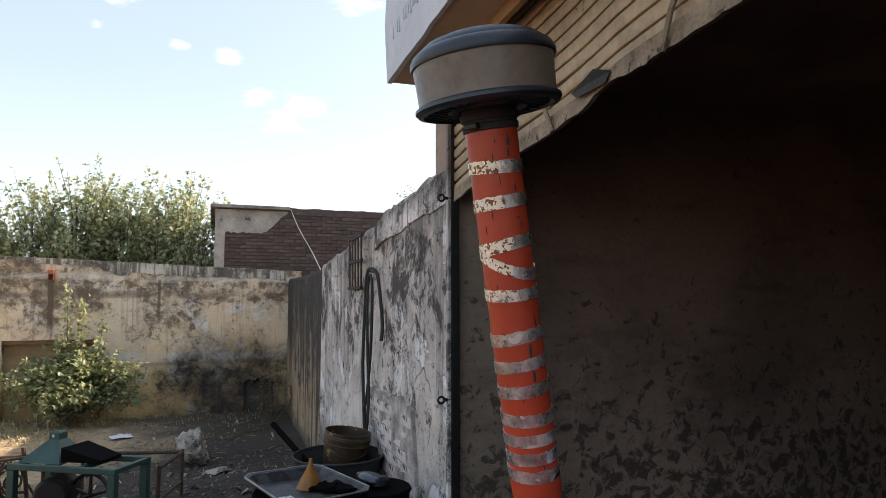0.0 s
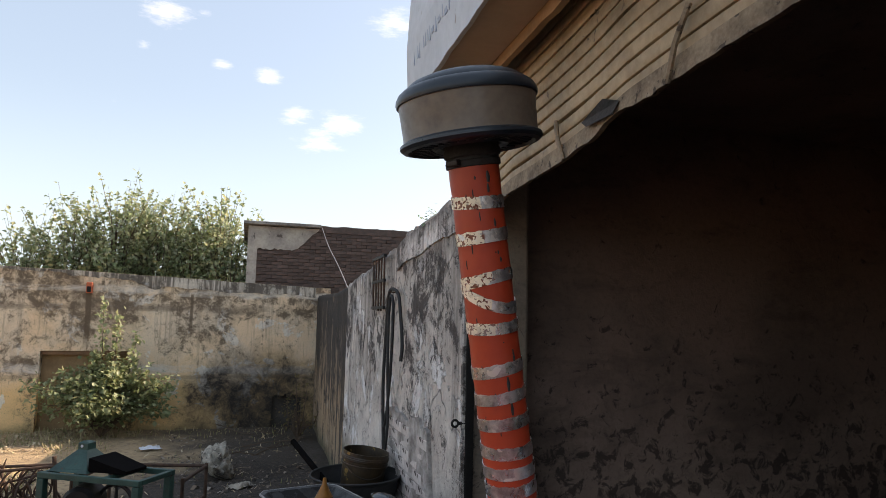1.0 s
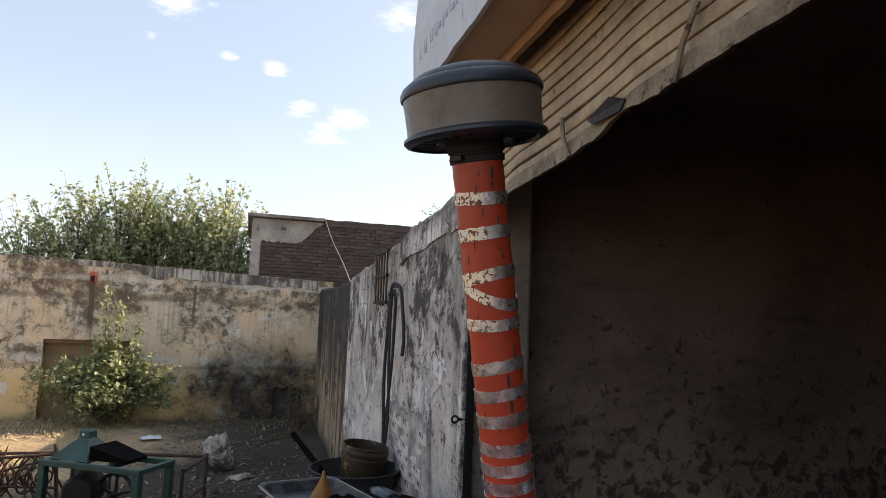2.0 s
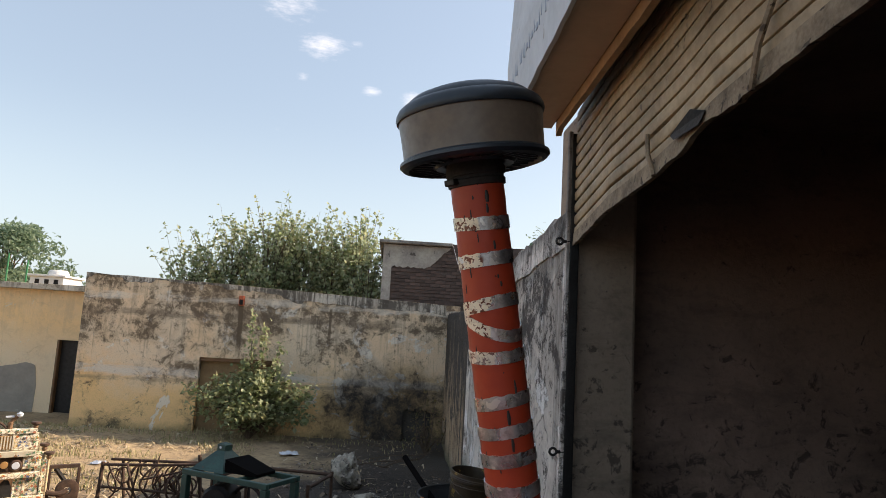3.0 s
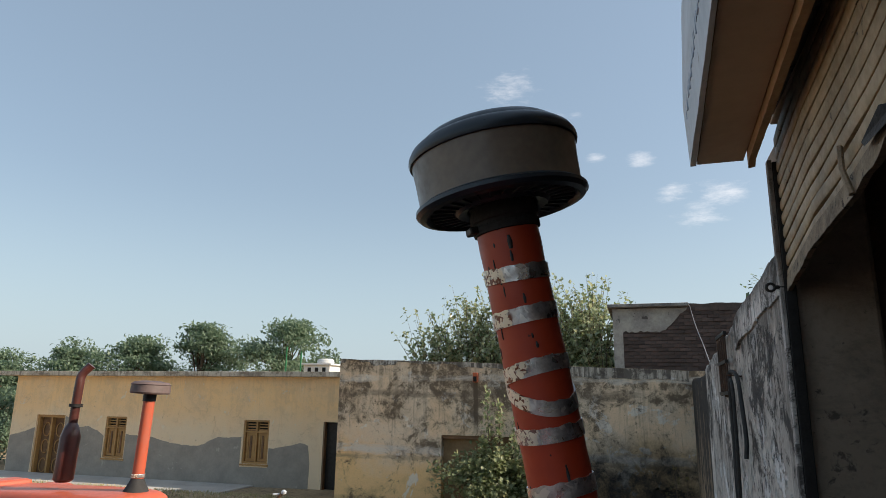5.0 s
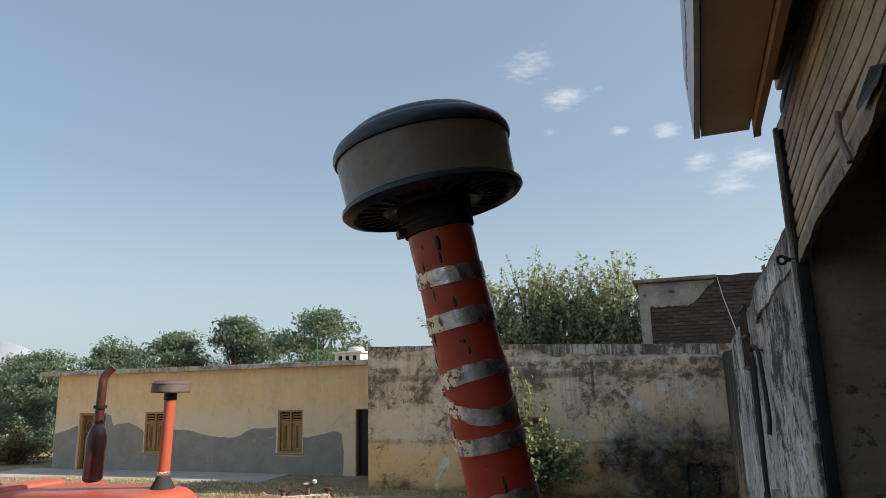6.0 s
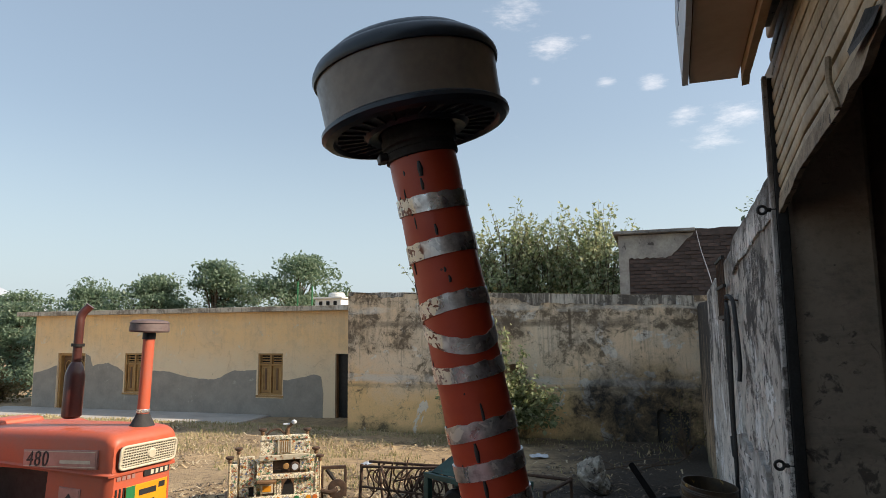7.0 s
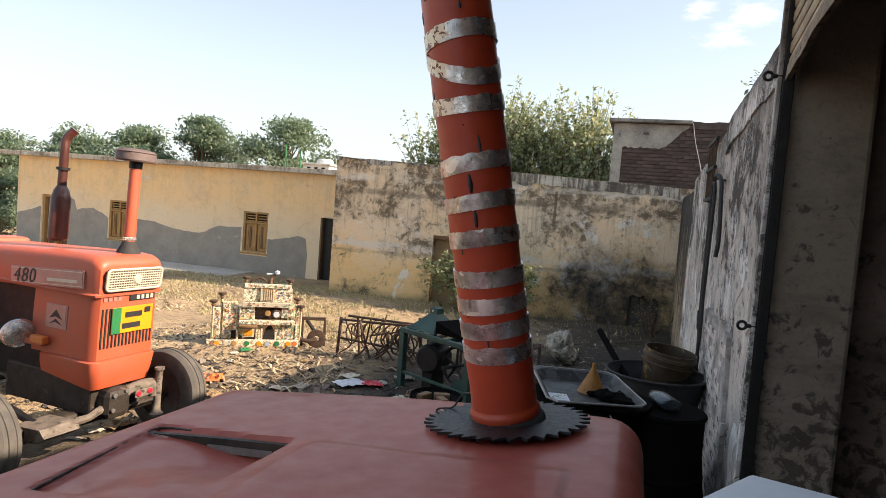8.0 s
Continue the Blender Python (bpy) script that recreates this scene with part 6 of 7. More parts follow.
def bush(x, y, base, height, spread, seed, mat, label, n=2600, leaf=0.09, stems=26):
    rng = np.random.default_rng(seed)
    t = thing("bush", label, "bush", pose(x, y, base))
    wood, pts = bmesh.new(), []
    for i in range(stems):
        a, r = rng.uniform(0, 2 * np.pi), spread * rng.uniform(0.15, 1.0)
        tip = Vector((r * math.cos(a), r * math.sin(a) * 0.55, height * (1 - 0.3 * (r / spread) ** 2) * rng.uniform(0.2, 0.57)))
        mid = tip * 0.5 + Vector((0, 0, height * 0.12))
        tube([(0, 0, 0), mid, tip], [0.016, 0.01, 0.003], 5, wood)
        for k in range(n // stems):
            u = rng.uniform(0.3, 1.05)
            p = mid.lerp(tip, (u - 0.5) * 2) if u > 0.5 else mid * (u * 2)
            pts.append((p.x + rng.normal(0, 0.1), p.y + rng.normal(0, 0.09), max(0.02, p.z + rng.normal(0, 0.1))))
    for k, (lx, lh) in enumerate(((-0.05, 1.0), (0.12, 0.9), (0.4, 0.74), (-0.3, 0.62))):      # tall thin leaders
        a = rng.uniform(-0.1, 0.1)
        lead = [Vector((lx * (0.5 + 0.5 * s) + a * s, 0.05, height * lh * s)) for s in (0.3, 0.6, 1.0)]
        tube(lead, [0.012, 0.008, 0.003], 5, wood)
        for i in range(150 if n > 5000 else 60):
            u = rng.uniform(0, 1)
            p = lead[0].lerp(lead[2], u)
            pts.append((p.x + rng.normal(0, 0.12 * (1.2 - u)), p.y + rng.normal(0, 0.1), p.z + rng.normal(0, 0.05)))
    part("stem", wood, M_bark, t)
    crown("leaves", pts, leaf, mat, t, seed + 1, 0.1, 0.78)
    return t


bush(-2.3, 12.95, 0.0, 2.4, 1.25, 41, M_leaf_bush, "leafy green bush growing against the yard wall", 7000, 0.098, 75)
bush(1.05, 12.2, 0.0, 1.1, 0.4, 42, M_dry, "dry twiggy weeds in the yard corner", 90, 0.05, 26)
for i, (x, y, h, s) in enumerate(((-21.5, 17.5, 1.6, 1.4), (-23.5, 19, 1.7, 1.6), (-26, 17.5, 1.3, 1.5), (-20.3, 18.8, 1.5, 1.1), (-29, 20, 1.6, 1.8), (-24.8, 21.5, 1.8, 1.6))):
    bush(x, y, -0.3, h, s, 50 + i, M_dry if i % 2 == 0 else M_leaf_far, "dry overgrown scrub beside the house", 1500, 0.13, 30)

# ---- far things ----
far_house = thing("far_house", "small white flat-roofed building far behind the house", "building")
part("wall", box(-13.6, -12.35, 26, 27.5, -0.3, 3.52, 0.02), M_white_house, far_house)
part("roof", box(-13.7, -12.25, 25.9, 27.6, 3.523, 3.6, 0.02), M_white_house, far_house)
part("tank", lathe([(0, 0), (0.36, 0), (0.38, 0.05), (0.36, 0.16), (0.3, 0.22), (0, 0.24)], 24, m=pose(-12.9, 26.7, 3.603)), M_white_house, far_house)
for x in (-13.4, -13.05, -12.7):
    part("window", box(x, x + 0.16, 25.985, 26.0, 3.2, 3.42), M_dark_gap, far_house)
for x, y, h in ((-13.9, 25, 4.25), (-13.2, 25, 4.05)):
    pole = thing("green_post", "thin green painted metal post on the far side of the house", "post", pose(x, y, -0.3))
    part("shaft", tube([(0, 0, 0), (0, 0, h + 0.3)], 0.03, 8), M_plate_green, pole)
bm = bmesh.new()
rows = []
for k in range(61):
    x = -1400 + k * 25
    z = 52 * math.exp(-((x + 925) / 95) ** 2) + 28 * math.exp(-((x + 800) / 240) ** 2) + 6 * noise.noise((x * 0.01, 0, 0))
    rows.append([bm.verts.new((x, 620, -5)), bm.verts.new((x, 640, max(1, z * 0.6))), bm.verts.new((x, 680, max(2, z))), bm.verts.new((x, 760, -5))])
for a, b in zip(rows, rows[1:]):
    for k in range(3):
        bm.faces.new((a[k], b[k], b[k + 1], a[k + 1]))
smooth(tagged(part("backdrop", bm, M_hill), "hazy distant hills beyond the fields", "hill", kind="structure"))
cable = thing("cable", "sagging grey wire from the brick building to the yard wall", "cable")
part("wire", tube(arc([(1.55, BY - 0.12, 4.14), (1.5, 12.5, 3.55), (1.45, 10.5, 3.0), (1.42, 9.2, 2.6)]), 0.007, 5), M_steel, cable)
weed = thing("weed", "small green weed growing out of the wall top", "weed", pose(1.25, 4.05, 2.83))
part("stalk", tube([(0, 0, -0.04), (-0.02, 0.03, 0.06), (-0.06, 0.05, 0.1)], [0.004, 0.003, 0.001], 5), M_leaf_bush, weed)
rng = np.random.default_rng(77)
crown("leaves", [(rng.normal(-0.03, 0.05), rng.normal(0.02, 0.06), abs(rng.normal(0.05, 0.03))) for i in range(26)], 0.04, M_leaf_far, weed, 78, 0.1, 0.4)


# ---- the painted stand in the yard ----
def on_ground(x, y, turn=0.0):
    return pose(x, y, ground_z(x, y), 0, 0, turn)


M_stand = surface("worn_cream_paint", (0.7, 0.6, 0.4), (0.5, 0.37, 0.2), 30.0, 0.6, bump=0.1, spots=(0.2, 0.1, 0.05), spot_scale=40.0, spot_at=0.6)
SW = math.degrees(math.atan2(7.65 - 7.03, -3.42 + 4.33))
stand = thing("painted_stand", "small folk-painted wooden stand with turned posts and panels", "stand", on_ground(-3.87, 7.34, SW))
art = random.Random(12)


def painted(name, x0, x1, z0, z1, y0=0.0, y1=0.05, tiles=0, mat=None, label=""):
    """A board with small raised painted motifs on its front."""
    base = part(name, box(x0, x1, y0, y1, z0, z1, 0.004), mat or M_folk, stand, label)
    if tiles:
        bm = bmesh.new()
        for k in range(tiles):
            cx, cz, r = art.uniform(x0 + 0.012, x1 - 0.012), art.uniform(z0 + 0.01, z1 - 0.01), art.uniform(0.006, 0.021)
            a = art.uniform(0, 3.1)
            pts = [(cx + r * math.cos(a + q) * (1.0 if j % 2 else 0.55), cz + r * math.sin(a + q) * (1.0 if j % 2 else 0.55)) for j, q in enumerate(np.linspace(0, 2 * math.pi, 7)[:-1])]
            vs = [bm.verts.new((px, y0 - 0.003 - 0.0004 * (k % 5), pz)) for px, pz in pts]
            bm.faces.new(vs)
        tagged(part("painted_motif", bm, M_art, base, "many-coloured painted motifs"), kind="stuff")
    return base


def turned_post(x, z0, z1, y=0.02, cap_w=0.042):
    p = part("post", tube([(x, y, z0), (x, y, z1)], 0.016, 8), M_stand, stand)
    part("post_cap", lathe([(0.0, 0.0), (cap_w * 0.6, 0.0), (cap_w, 0.012), (cap_w, 0.032), (cap_w * 0.7, 0.036), (0, 0.036)], 18, m=pose(x, y, z1)), M_rust, p, "brown turned cap")
    part("neck", lathe([(0.018, 0), (0.026, -0.02), (0.018, -0.045)], 12, m=pose(x, y, z1)), M_wood_dark, p)


skirt = painted("bottom_board", -0.56, 0.56, 0.0, 0.085, -0.03, 0.03, 34, label="cream board with coloured discs")
for cx, mat in ((-0.44, M_plate), (-0.33, M_cream), (-0.23, M_wood), (-0.08, M_plate_green), (0.07, M_plate), (0.17, M_sign_paint), (0.29, M_plate_green), (0.43, M_plate), (0.51, M_orange_lamp)):
    part("disc", lathe([(0, 0.004), (0.03, 0.004), (0.032, 0.0)], 16, m=pose(cx, -0.034, 0.042, 90, 0, 0)), mat, skirt)
part("shelf", box(-0.55, 0.56, 0.03, 0.36, 0.07, 0.095, 0.005), M_wood_dark, stand)
for x, z1, y in ((-0.5, 0.54, 0.03), (-0.4, 0.63, 0.08), (-0.125, 0.85, 0.04), (0.415, 0.83, 0.04), (0.53, 0.585, 0.08), (0.575, 0.5, 0.03)):
    turned_post(x, 0.085, z1, y, 0.05)
part("arched_rod", tube(arc([(-0.08, 0.05, 0.8), (-0.02, 0.05, 0.85), (0.07, 0.05, 0.865), (0.15, 0.05, 0.8)]), 0.014, 7), M_rust, stand)
part("finial_post", tube(arc([(0.17, 0.05, 0.79), (0.18, 0.05, 0.87), (0.23, 0.04, 0.93)]), [0.026] * 6 + [0.02] * 6 + [0.016], 8), M_wood_dark, stand)
part("finial", lathe([(0, -0.03), (0.03, -0.014), (0.032, 0.014), (0, 0.034)], 14, m=pose(0.25, 0.03, 0.945)), M_white_plastic, stand, "small white bulb on top")
part("finial_arm", box(0.12, 0.2, 0.03, 0.055, 0.915, 0.935, 0.004), M_white_plastic, stand)
painted("top_rail", -0.14, 0.43, 0.745, 0.795, 0.0, 0.05, 30)
top = painted("top_panel", -0.15, 0.45, 0.57, 0.745, 0.015, 0.045, 90)
for x0, x1 in ((0.055, 0.072), (0.205, 0.222)):
    part("panel_bar", box(x0, x1, -0.006, 0.015, 0.575, 0.74, 0.003), M_cream, top)
part("panel_field", box(0.072, 0.205, 0.004, 0.012, 0.585, 0.73), M_wood, top, "lattice field between cream bars")
for k in range(5):
    part("lattice_bar", box(0.076 + k * 0.027, 0.088 + k * 0.027, -0.002, 0.004, 0.59, 0.725), M_cream, top)
painted("middle_rail", -0.16, 0.44, 0.505, 0.565, -0.025, 0.04, 30, M_cream)
painted("side_panel", -0.185, 0.0, 0.34, 0.5, 0.0, 0.03, 60)
painted("side_panel", 0.33, 0.5, 0.37, 0.5, 0.0, 0.03, 50)
part("dark_recess", box(0.0, 0.33, 0.05, 0.07, 0.34, 0.505), M_rust, stand)
part("dark_slot", box(0.01, 0.12, 0.036, 0.049, 0.345, 0.375), M_dark_gap, stand)
clock = part("round_ornament", lathe([(0, 0.022), (0.05, 0.02), (0.06, 0.004), (0.06, 0.0)], 20, m=pose(0.265, 0.0, 0.415, 90, 0, 0)), M_rust, stand, "round ornament with a pale face")
part("face", lathe([(0, 0.003), (0.036, 0.003), (0.038, 0.0)], 18, m=pose(0.265, -0.022, 0.415, 90, 0, 0)), M_white_plastic, clock)
part("round_ornament", lathe([(0, 0.014), (0.034, 0.012), (0.038, 0.0)], 16, m=pose(0.16, 0.0, 0.425, 90, 0, 0)), M_wood, stand)
painted("shelf_rail", -0.19, 0.5, 0.285, 0.335, -0.04, 0.05, 36)
part("shelf_hood", box(-0.2, 0.02, -0.13, 0.05, 0.255, 0.28, 0.004, m=pose(0, 0, 0, 0, 3, 0)), M_wood_dark, stand)
for x in (-0.2, 0.035, 0.065, 0.095, 0.27, 0.36, 0.52):
    painted("baluster", x - 0.012, x + 0.012, 0.085, 0.285, 0.0, 0.03, 6)
part("small_window", box(-0.135, 0.005, -0.01, 0.03, 0.12, 0.225, 0.004), M_cream, stand)
part("window_field", box(-0.115, -0.015, -0.016, -0.011, 0.14, 0.205), M_plate, stand)
part("arched_door", prism([(0.115, 0.09), (0.25, 0.09), (0.25, 0.2), (0.22, 0.26), (0.18, 0.265), (0.14, 0.22)], 0.005, 0.03), M_dark_gap, stand, "dark arched opening")
painted("low_panel", 0.285, 0.35, 0.09, 0.28, 0.005, 0.035, 30)
painted("low_panel", 0.375, 0.5, 0.09, 0.28, 0.01, 0.04, 50)
painted("wing_panel", -0.49, -0.41, 0.09, 0.48, 0.02, 0.05, 60)
painted("wing_panel", -0.385, -0.215, 0.2, 0.56, 0.03, 0.06, 90)
painted("wing_panel", -0.385, -0.28, 0.09, 0.19, 0.03, 0.06, 20)
part("dark_slot", box(-0.27, -0.22, 0.04, 0.06, 0.09, 0.19), M_dark_gap, stand)
painted("wing_panel", 0.52, 0.565, 0.09, 0.45, 0.02, 0.05, 30)
painted("wing_panel", 0.45, 0.52, 0.3, 0.54, 0.04, 0.06, 30)
for b4, tiles in (((-0.5, -0.13, 0.09, 0.5), 40), ((0.34, 0.56, 0.09, 0.46), 40), ((-0.14, 0.44, 0.5, 0.79), 30)):
    painted("backing_panel", b4[0], b4[1], b4[2], b4[3], 0.085, 0.105, tiles)
part("back_board", box(-0.4, 0.5, 0.34, 0.36, 0.09, 0.45), M_wood_dark, stand)

caster = thing("iron_caster", "rusty iron wheel in a bent bracket beside the painted stand", "wheel", on_ground(-3.3, 7.83, 30))
part("bracket_top", box(-0.16, 0.16, -0.02, 0.03, 0.36, 0.4, 0.004), M_rust, caster)
for x in (-0.15, 0.14):
    part("bracket_leg", box(x, x + 0.03, -0.02, 0.03, 0.02, 0.36, 0.004), M_rust, caster)
part("brace", tube([(-0.08, 0, 0.36), (0.02, 0, 0.22), (-0.02, 0, 0.14)], 0.025, 8), M_dark_steel, caster)
smooth(part("wheel", lathe([(0.04, -0.02), (0.1, -0.025), (0.12, -0.02), (0.12, 0.02), (0.1, 0.025), (0.04, 0.02)], 24, m=pose(0.05, -0.05, 0.125, 90, 0, 0), close=True), M_rust, caster))
part("hub_arm", tube(arc([(0.05, -0.06, 0.125), (-0.04, -0.08, 0.1), (-0.14, -0.06, 0.12), (-0.2, -0.02, 0.2)]), 0.028, 8), M_rust, caster)

# ---- the green machine: frame table, hopper, drum, flywheel ----
gm_turn = math.degrees(math.atan2(6.04 - 6.55, -0.75 + 1.62))
gz = ground_z(-1.1, 6.5)
mill = thing("green_mill", "old green-painted mill on a steel frame with hopper and flywheel", "machine", pose(-1.19, 6.3, gz, 0, 0, gm_turn))
H = 0.78 - gz
Lg, Wg = 0.52, 0.44


def angle_bar(x0, x1, y0, y1, z0, z1, name, parent, mat):
    return part(name, box(x0, x1, y0, y1, z0, z1, 0.006), mat, parent)


angle_bar(-Lg, Lg, 0.0, 0.045, H - 0.05, H, "front_rail", mill, M_green)
angle_bar(-Lg, Lg, Wg, Wg + 0.045, H - 0.05, H, "back_rail", mill, M_green)
for x in (-Lg, Lg - 0.045, 0.12):
    angle_bar(x, x + 0.045, 0.048, Wg - 0.003, H - 0.045, H - 0.003, "cross_rail", mill, M_green)
for x, y in ((-Lg, 0.0), (Lg - 0.07, 0.0), (-Lg, Wg - 0.02), (Lg - 0.07, Wg - 0.02)):
    angle_bar(x, x + 0.07, y, y + 0.06, -0.05, H - 0.053, "leg", mill, M_green)
angle_bar(-Lg, Lg, 0.01, 0.04, 0.16, 0.19, "stretcher", mill, M_green)
hop = part("hopper", loft([[(-0.46, 0.06, H + 0.002), (-0.06, 0.06, H + 0.002), (-0.06, 0.46, H + 0.002), (-0.46, 0.46, H + 0.002)], [(-0.44, 0.08, H + 0.03), (-0.09, 0.09, H + 0.03), (-0.09, 0.44, H + 0.03), (-0.44, 0.44, H + 0.03)],
                           [(-0.31, 0.22, H + 0.17), (-0.21, 0.22, H + 0.17), (-0.21, 0.32, H + 0.17), (-0.31, 0.32, H + 0.17)], [(-0.31, 0.22, H + 0.225), (-0.21, 0.22, H + 0.225), (-0.21, 0.32, H + 0.225), (-0.31, 0.32, H + 0.225)],
                           [(-0.29, 0.24, H + 0.24), (-0.23, 0.24, H + 0.24), (-0.23, 0.3, H + 0.24), (-0.29, 0.3, H + 0.24)]]), M_green, mill, "green sheet-metal hopper hood")
part("hopper_bolt", lathe([(0, 0.006), (0.012, 0.004), (0.014, 0)], 10, m=pose(-0.27, 0.22, H + 0.2, 90, 0, 0)), M_white_plastic, hop)
part("chute", loft([[(-0.08, 0.1, H + 0.012), (-0.08, 0.42, H + 0.012), (-0.08, 0.42, H + 0.13), (-0.08, 0.1, H + 0.13)], [(0.28, 0.14, H + 0.004), (0.28, 0.4, H + 0.004), (0.28, 0.4, H + 0.03), (0.28, 0.14, H + 0.03)]]), M_oily, mill, "black chute")
smooth(part("drum", lathe([(0, -0.16), (0.12, -0.16), (0.15, -0.12), (0.15, 0.12), (0.12, 0.16), (0, 0.16)], 28, m=pose(-0.22, 0.24, 0.36, 90, 0, 20)), M_dark_steel, mill), 35)
part("drum_leg", box(-0.3, -0.14, 0.15, 0.33, -0.02, 0.24, 0.02), M_dark_steel, mill)
fly = part("flywheel", tube([(0.06 + 0.19 * math.cos(a), 0.3, 0.32 + 0.19 * math.sin(a)) for a in np.linspace(0, 2 * math.pi, 29)], 0.018, 8, cap=False), M_dark_steel, mill, "dark spoked flywheel")
for k in range(5):
    a = 2 * math.pi * k / 5 + 0.3
    part("spoke", tube([(0.06, 0.3, 0.32), (0.06 + 0.18 * math.cos(a), 0.3, 0.32 + 0.18 * math.sin(a))], [0.018, 0.012], 6), M_dark_steel, fly)
part("axle", tube([(0.06, 0.1, 0.32), (0.06, 0.42, 0.32)], 0.02, 8), M_dark_steel, mill)
part("guard_sheet", loft([[(0.2, 0.1, 0.02), (0.2, 0.13, 0.02), (0.2, 0.13, 0.2), (0.2, 0.1, 0.2)], [(0.44, 0.1, 0.02), (0.44, 0.13, 0.02), (0.44, 0.13, 0.34), (0.44, 0.1, 0.34)]]), M_green, mill)

frame_bed = thing("bed_frame", "rusty iron bed frame standing behind the mill", "frame", pose(0, 0, 0))
fz = 0.6
A, B, C, D = (-1.23, 7.65), (-0.27, 7.4), (-0.45, 6.75), (-1.45, 7.0)
for p, q in ((A, B), (B, C), (D, A)):
    part("rail", tube([(*p, fz), (*q, fz)], 0.018, 8), M_rust, frame_bed)
for p in (A, B, C, D):
    part("leg", tube([(*p, ground_z(*p) - 0.02), (*p, fz + 0.03)], 0.018, 8), M_rust, frame_bed)
part("low_rail", tube([(*B, 0.3), (*C, 0.3)], 0.014, 8), M_rust, frame_bed)

# tangle of rusty implements left of the mill
heap = thing("rusty_harrow", "tangled rusty harrow with bent tines in the yard", "farm implement", on_ground(-2.2, 7.5, -8))
rh = random.Random(21)
for k in range(2):
    part("beam", tube([(-0.55, 0.2 * k - 0.1, 0.43 + 0.02 * k), (0.1, 0.2 * k - 0.08, 0.46), (0.6, 0.2 * k, 0.49 - 0.03 * k)], 0.016, 7), M_rust, heap)
part("beam", tube([(-0.52, -0.1, 0.2), (0.5, 0.05, 0.14)], 0.014, 7), M_rust, heap)
for k in range(15):                        # spring tines, crowded towards the mill
    x, y = -0.5 + 1.05 * (k / 15) ** 0.7, rh.uniform(-0.12, 0.25)
    curl = rh.uniform(0.06, 0.16) * rh.choice((-1, 1))
    part("tine", tube(arc([(x, y, 0.45), (x + curl * 0.5, y - 0.05, 0.38), (x + curl, y - 0.03, 0.24), (x + curl * 0.5, y + 0.05, 0.1), (x - curl * 0.4, y + rh.uniform(-0.1, 0.1), 0.0)], 4), rh.uniform(0.008, 0.014), 6), M_rust, heap)
for k in range(9):
    c, q, r = (rh.uniform(-0.45, 0.5), rh.uniform(-0.1, 0.2), rh.uniform(0.18, 0.38)), rh.uniform(0, 3.1), rh.uniform(0.07, 0.15)
    part("ring", tube([(c[0] + r * math.cos(a) * math.cos(q), c[1] + r * math.cos(a) * math.sin(q), c[2] + r * math.sin(a)) for a in np.linspace(0, 2 * math.pi, 19)], 0.009, 6, cap=False), M_rust, heap)
for k in range(6):
    p, q = (rh.uniform(-0.4, 0.5), rh.uniform(-0.1, 0.2)), (rh.uniform(-0.4, 0.5), rh.uniform(-0.1, 0.2))
    part("brace", tube([(*p, rh.uniform(0.05, 0.3)), (*q, rh.uniform(0.3, 0.5))], 0.011, 6), M_rust, heap)
part("upright", tube([(-0.56, -0.1, 0.0), (-0.53, -0.1, 0.46)], 0.02, 7), M_rust, heap)
part("upright", tube([(-0.36, 0.1, 0.0), (-0.42, 0.1, 0.46)], 0.016, 7), M_rust, heap)
part("upright", tube([(0.5, 0.12, 0.0), (0.45, 0.1, 0.56)], 0.02, 7), M_rust, heap)
part("spike", tube([(0.02, 0.0, 0.45), (0.05, 0.0, 0.56)], [0.014, 0.004], 6), M_rust, heap)

# sack and basin by the corner
sack = thing("cloth_sack", "crumpled dirty pale sack draped on a stone", "sack", on_ground(-0.22, 9.3, 0))
bm = bmesh.new()
bmesh.ops.create_icosphere(bm, subdivisions=4, radius=1)
for v in bm.verts:
    n_ = 0.3 * noise.noise(v.co * 1.6) + 0.16 * noise.noise(v.co * 4.5) + 0.06 * noise.noise(v.co * 11)
    v.co = Vector((v.co.x * 0.19 + 0.12 * max(0.0, -v.co.z), v.co.y * 0.42, max(-0.05, v.co.z * 0.22 + 0.2))) * (1 + n_)
part("cloth", bm, M_cloth, sack)
part("stone", box(-0.1, 0.12, 0.0, 0.3, 0.0, 0.12, 0.05), M_concrete, sack)

# ---- oil drum with tray, bucket and basin beside the white wall ----
tray_z = 1.17
drum = thing("oil_drum", "black oily steel drum beside the white wall", "drum", on_ground(0.5, 3.55, 0))
dz = ground_z(0.5, 3.55)
dh = tray_z - dz - 0.012
smooth(part("barrel", lathe([(0, 0), (0.29, 0.0), (0.3, 0.02), (0.29, 0.04), (0.29, dh * 0.33), (0.305, dh * 0.35), (0.29, dh * 0.37), (0.29, dh * 0.66), (0.305, dh * 0.68), (0.29, dh * 0.7), (0.29, dh - 0.03), (0.302, dh - 0.015), (0.3, dh), (0, dh - 0.01)], 40), M_oily, drum), 35)
def drum_fittings(parent, r, top):
    """Rolled top rim and a bung on a drum's lid."""
    smooth(part("top_rim", lathe([(r - 0.012, top - 0.004), (r - 0.008, top + 0.004), (r + 0.006, top + 0.004), (r + 0.01, top - 0.006), (r + 0.004, top - 0.016)], 36), M_oily, parent), 40)
    part("bung", lathe([(0, top + 0.001), (0.028, top + 0.001), (0.03, top - 0.01)], 14, m=pose(r * 0.6, 0.03, 0)), M_oily, parent)
    for f in (0.35, 0.68):
        smooth(part("rolling_hoop", lathe([(r - 0.002, top * f - 0.02), (r + 0.014, top * f - 0.008), (r + 0.014, top * f + 0.008), (r - 0.002, top * f + 0.02)], 36), M_oily, parent), 40)


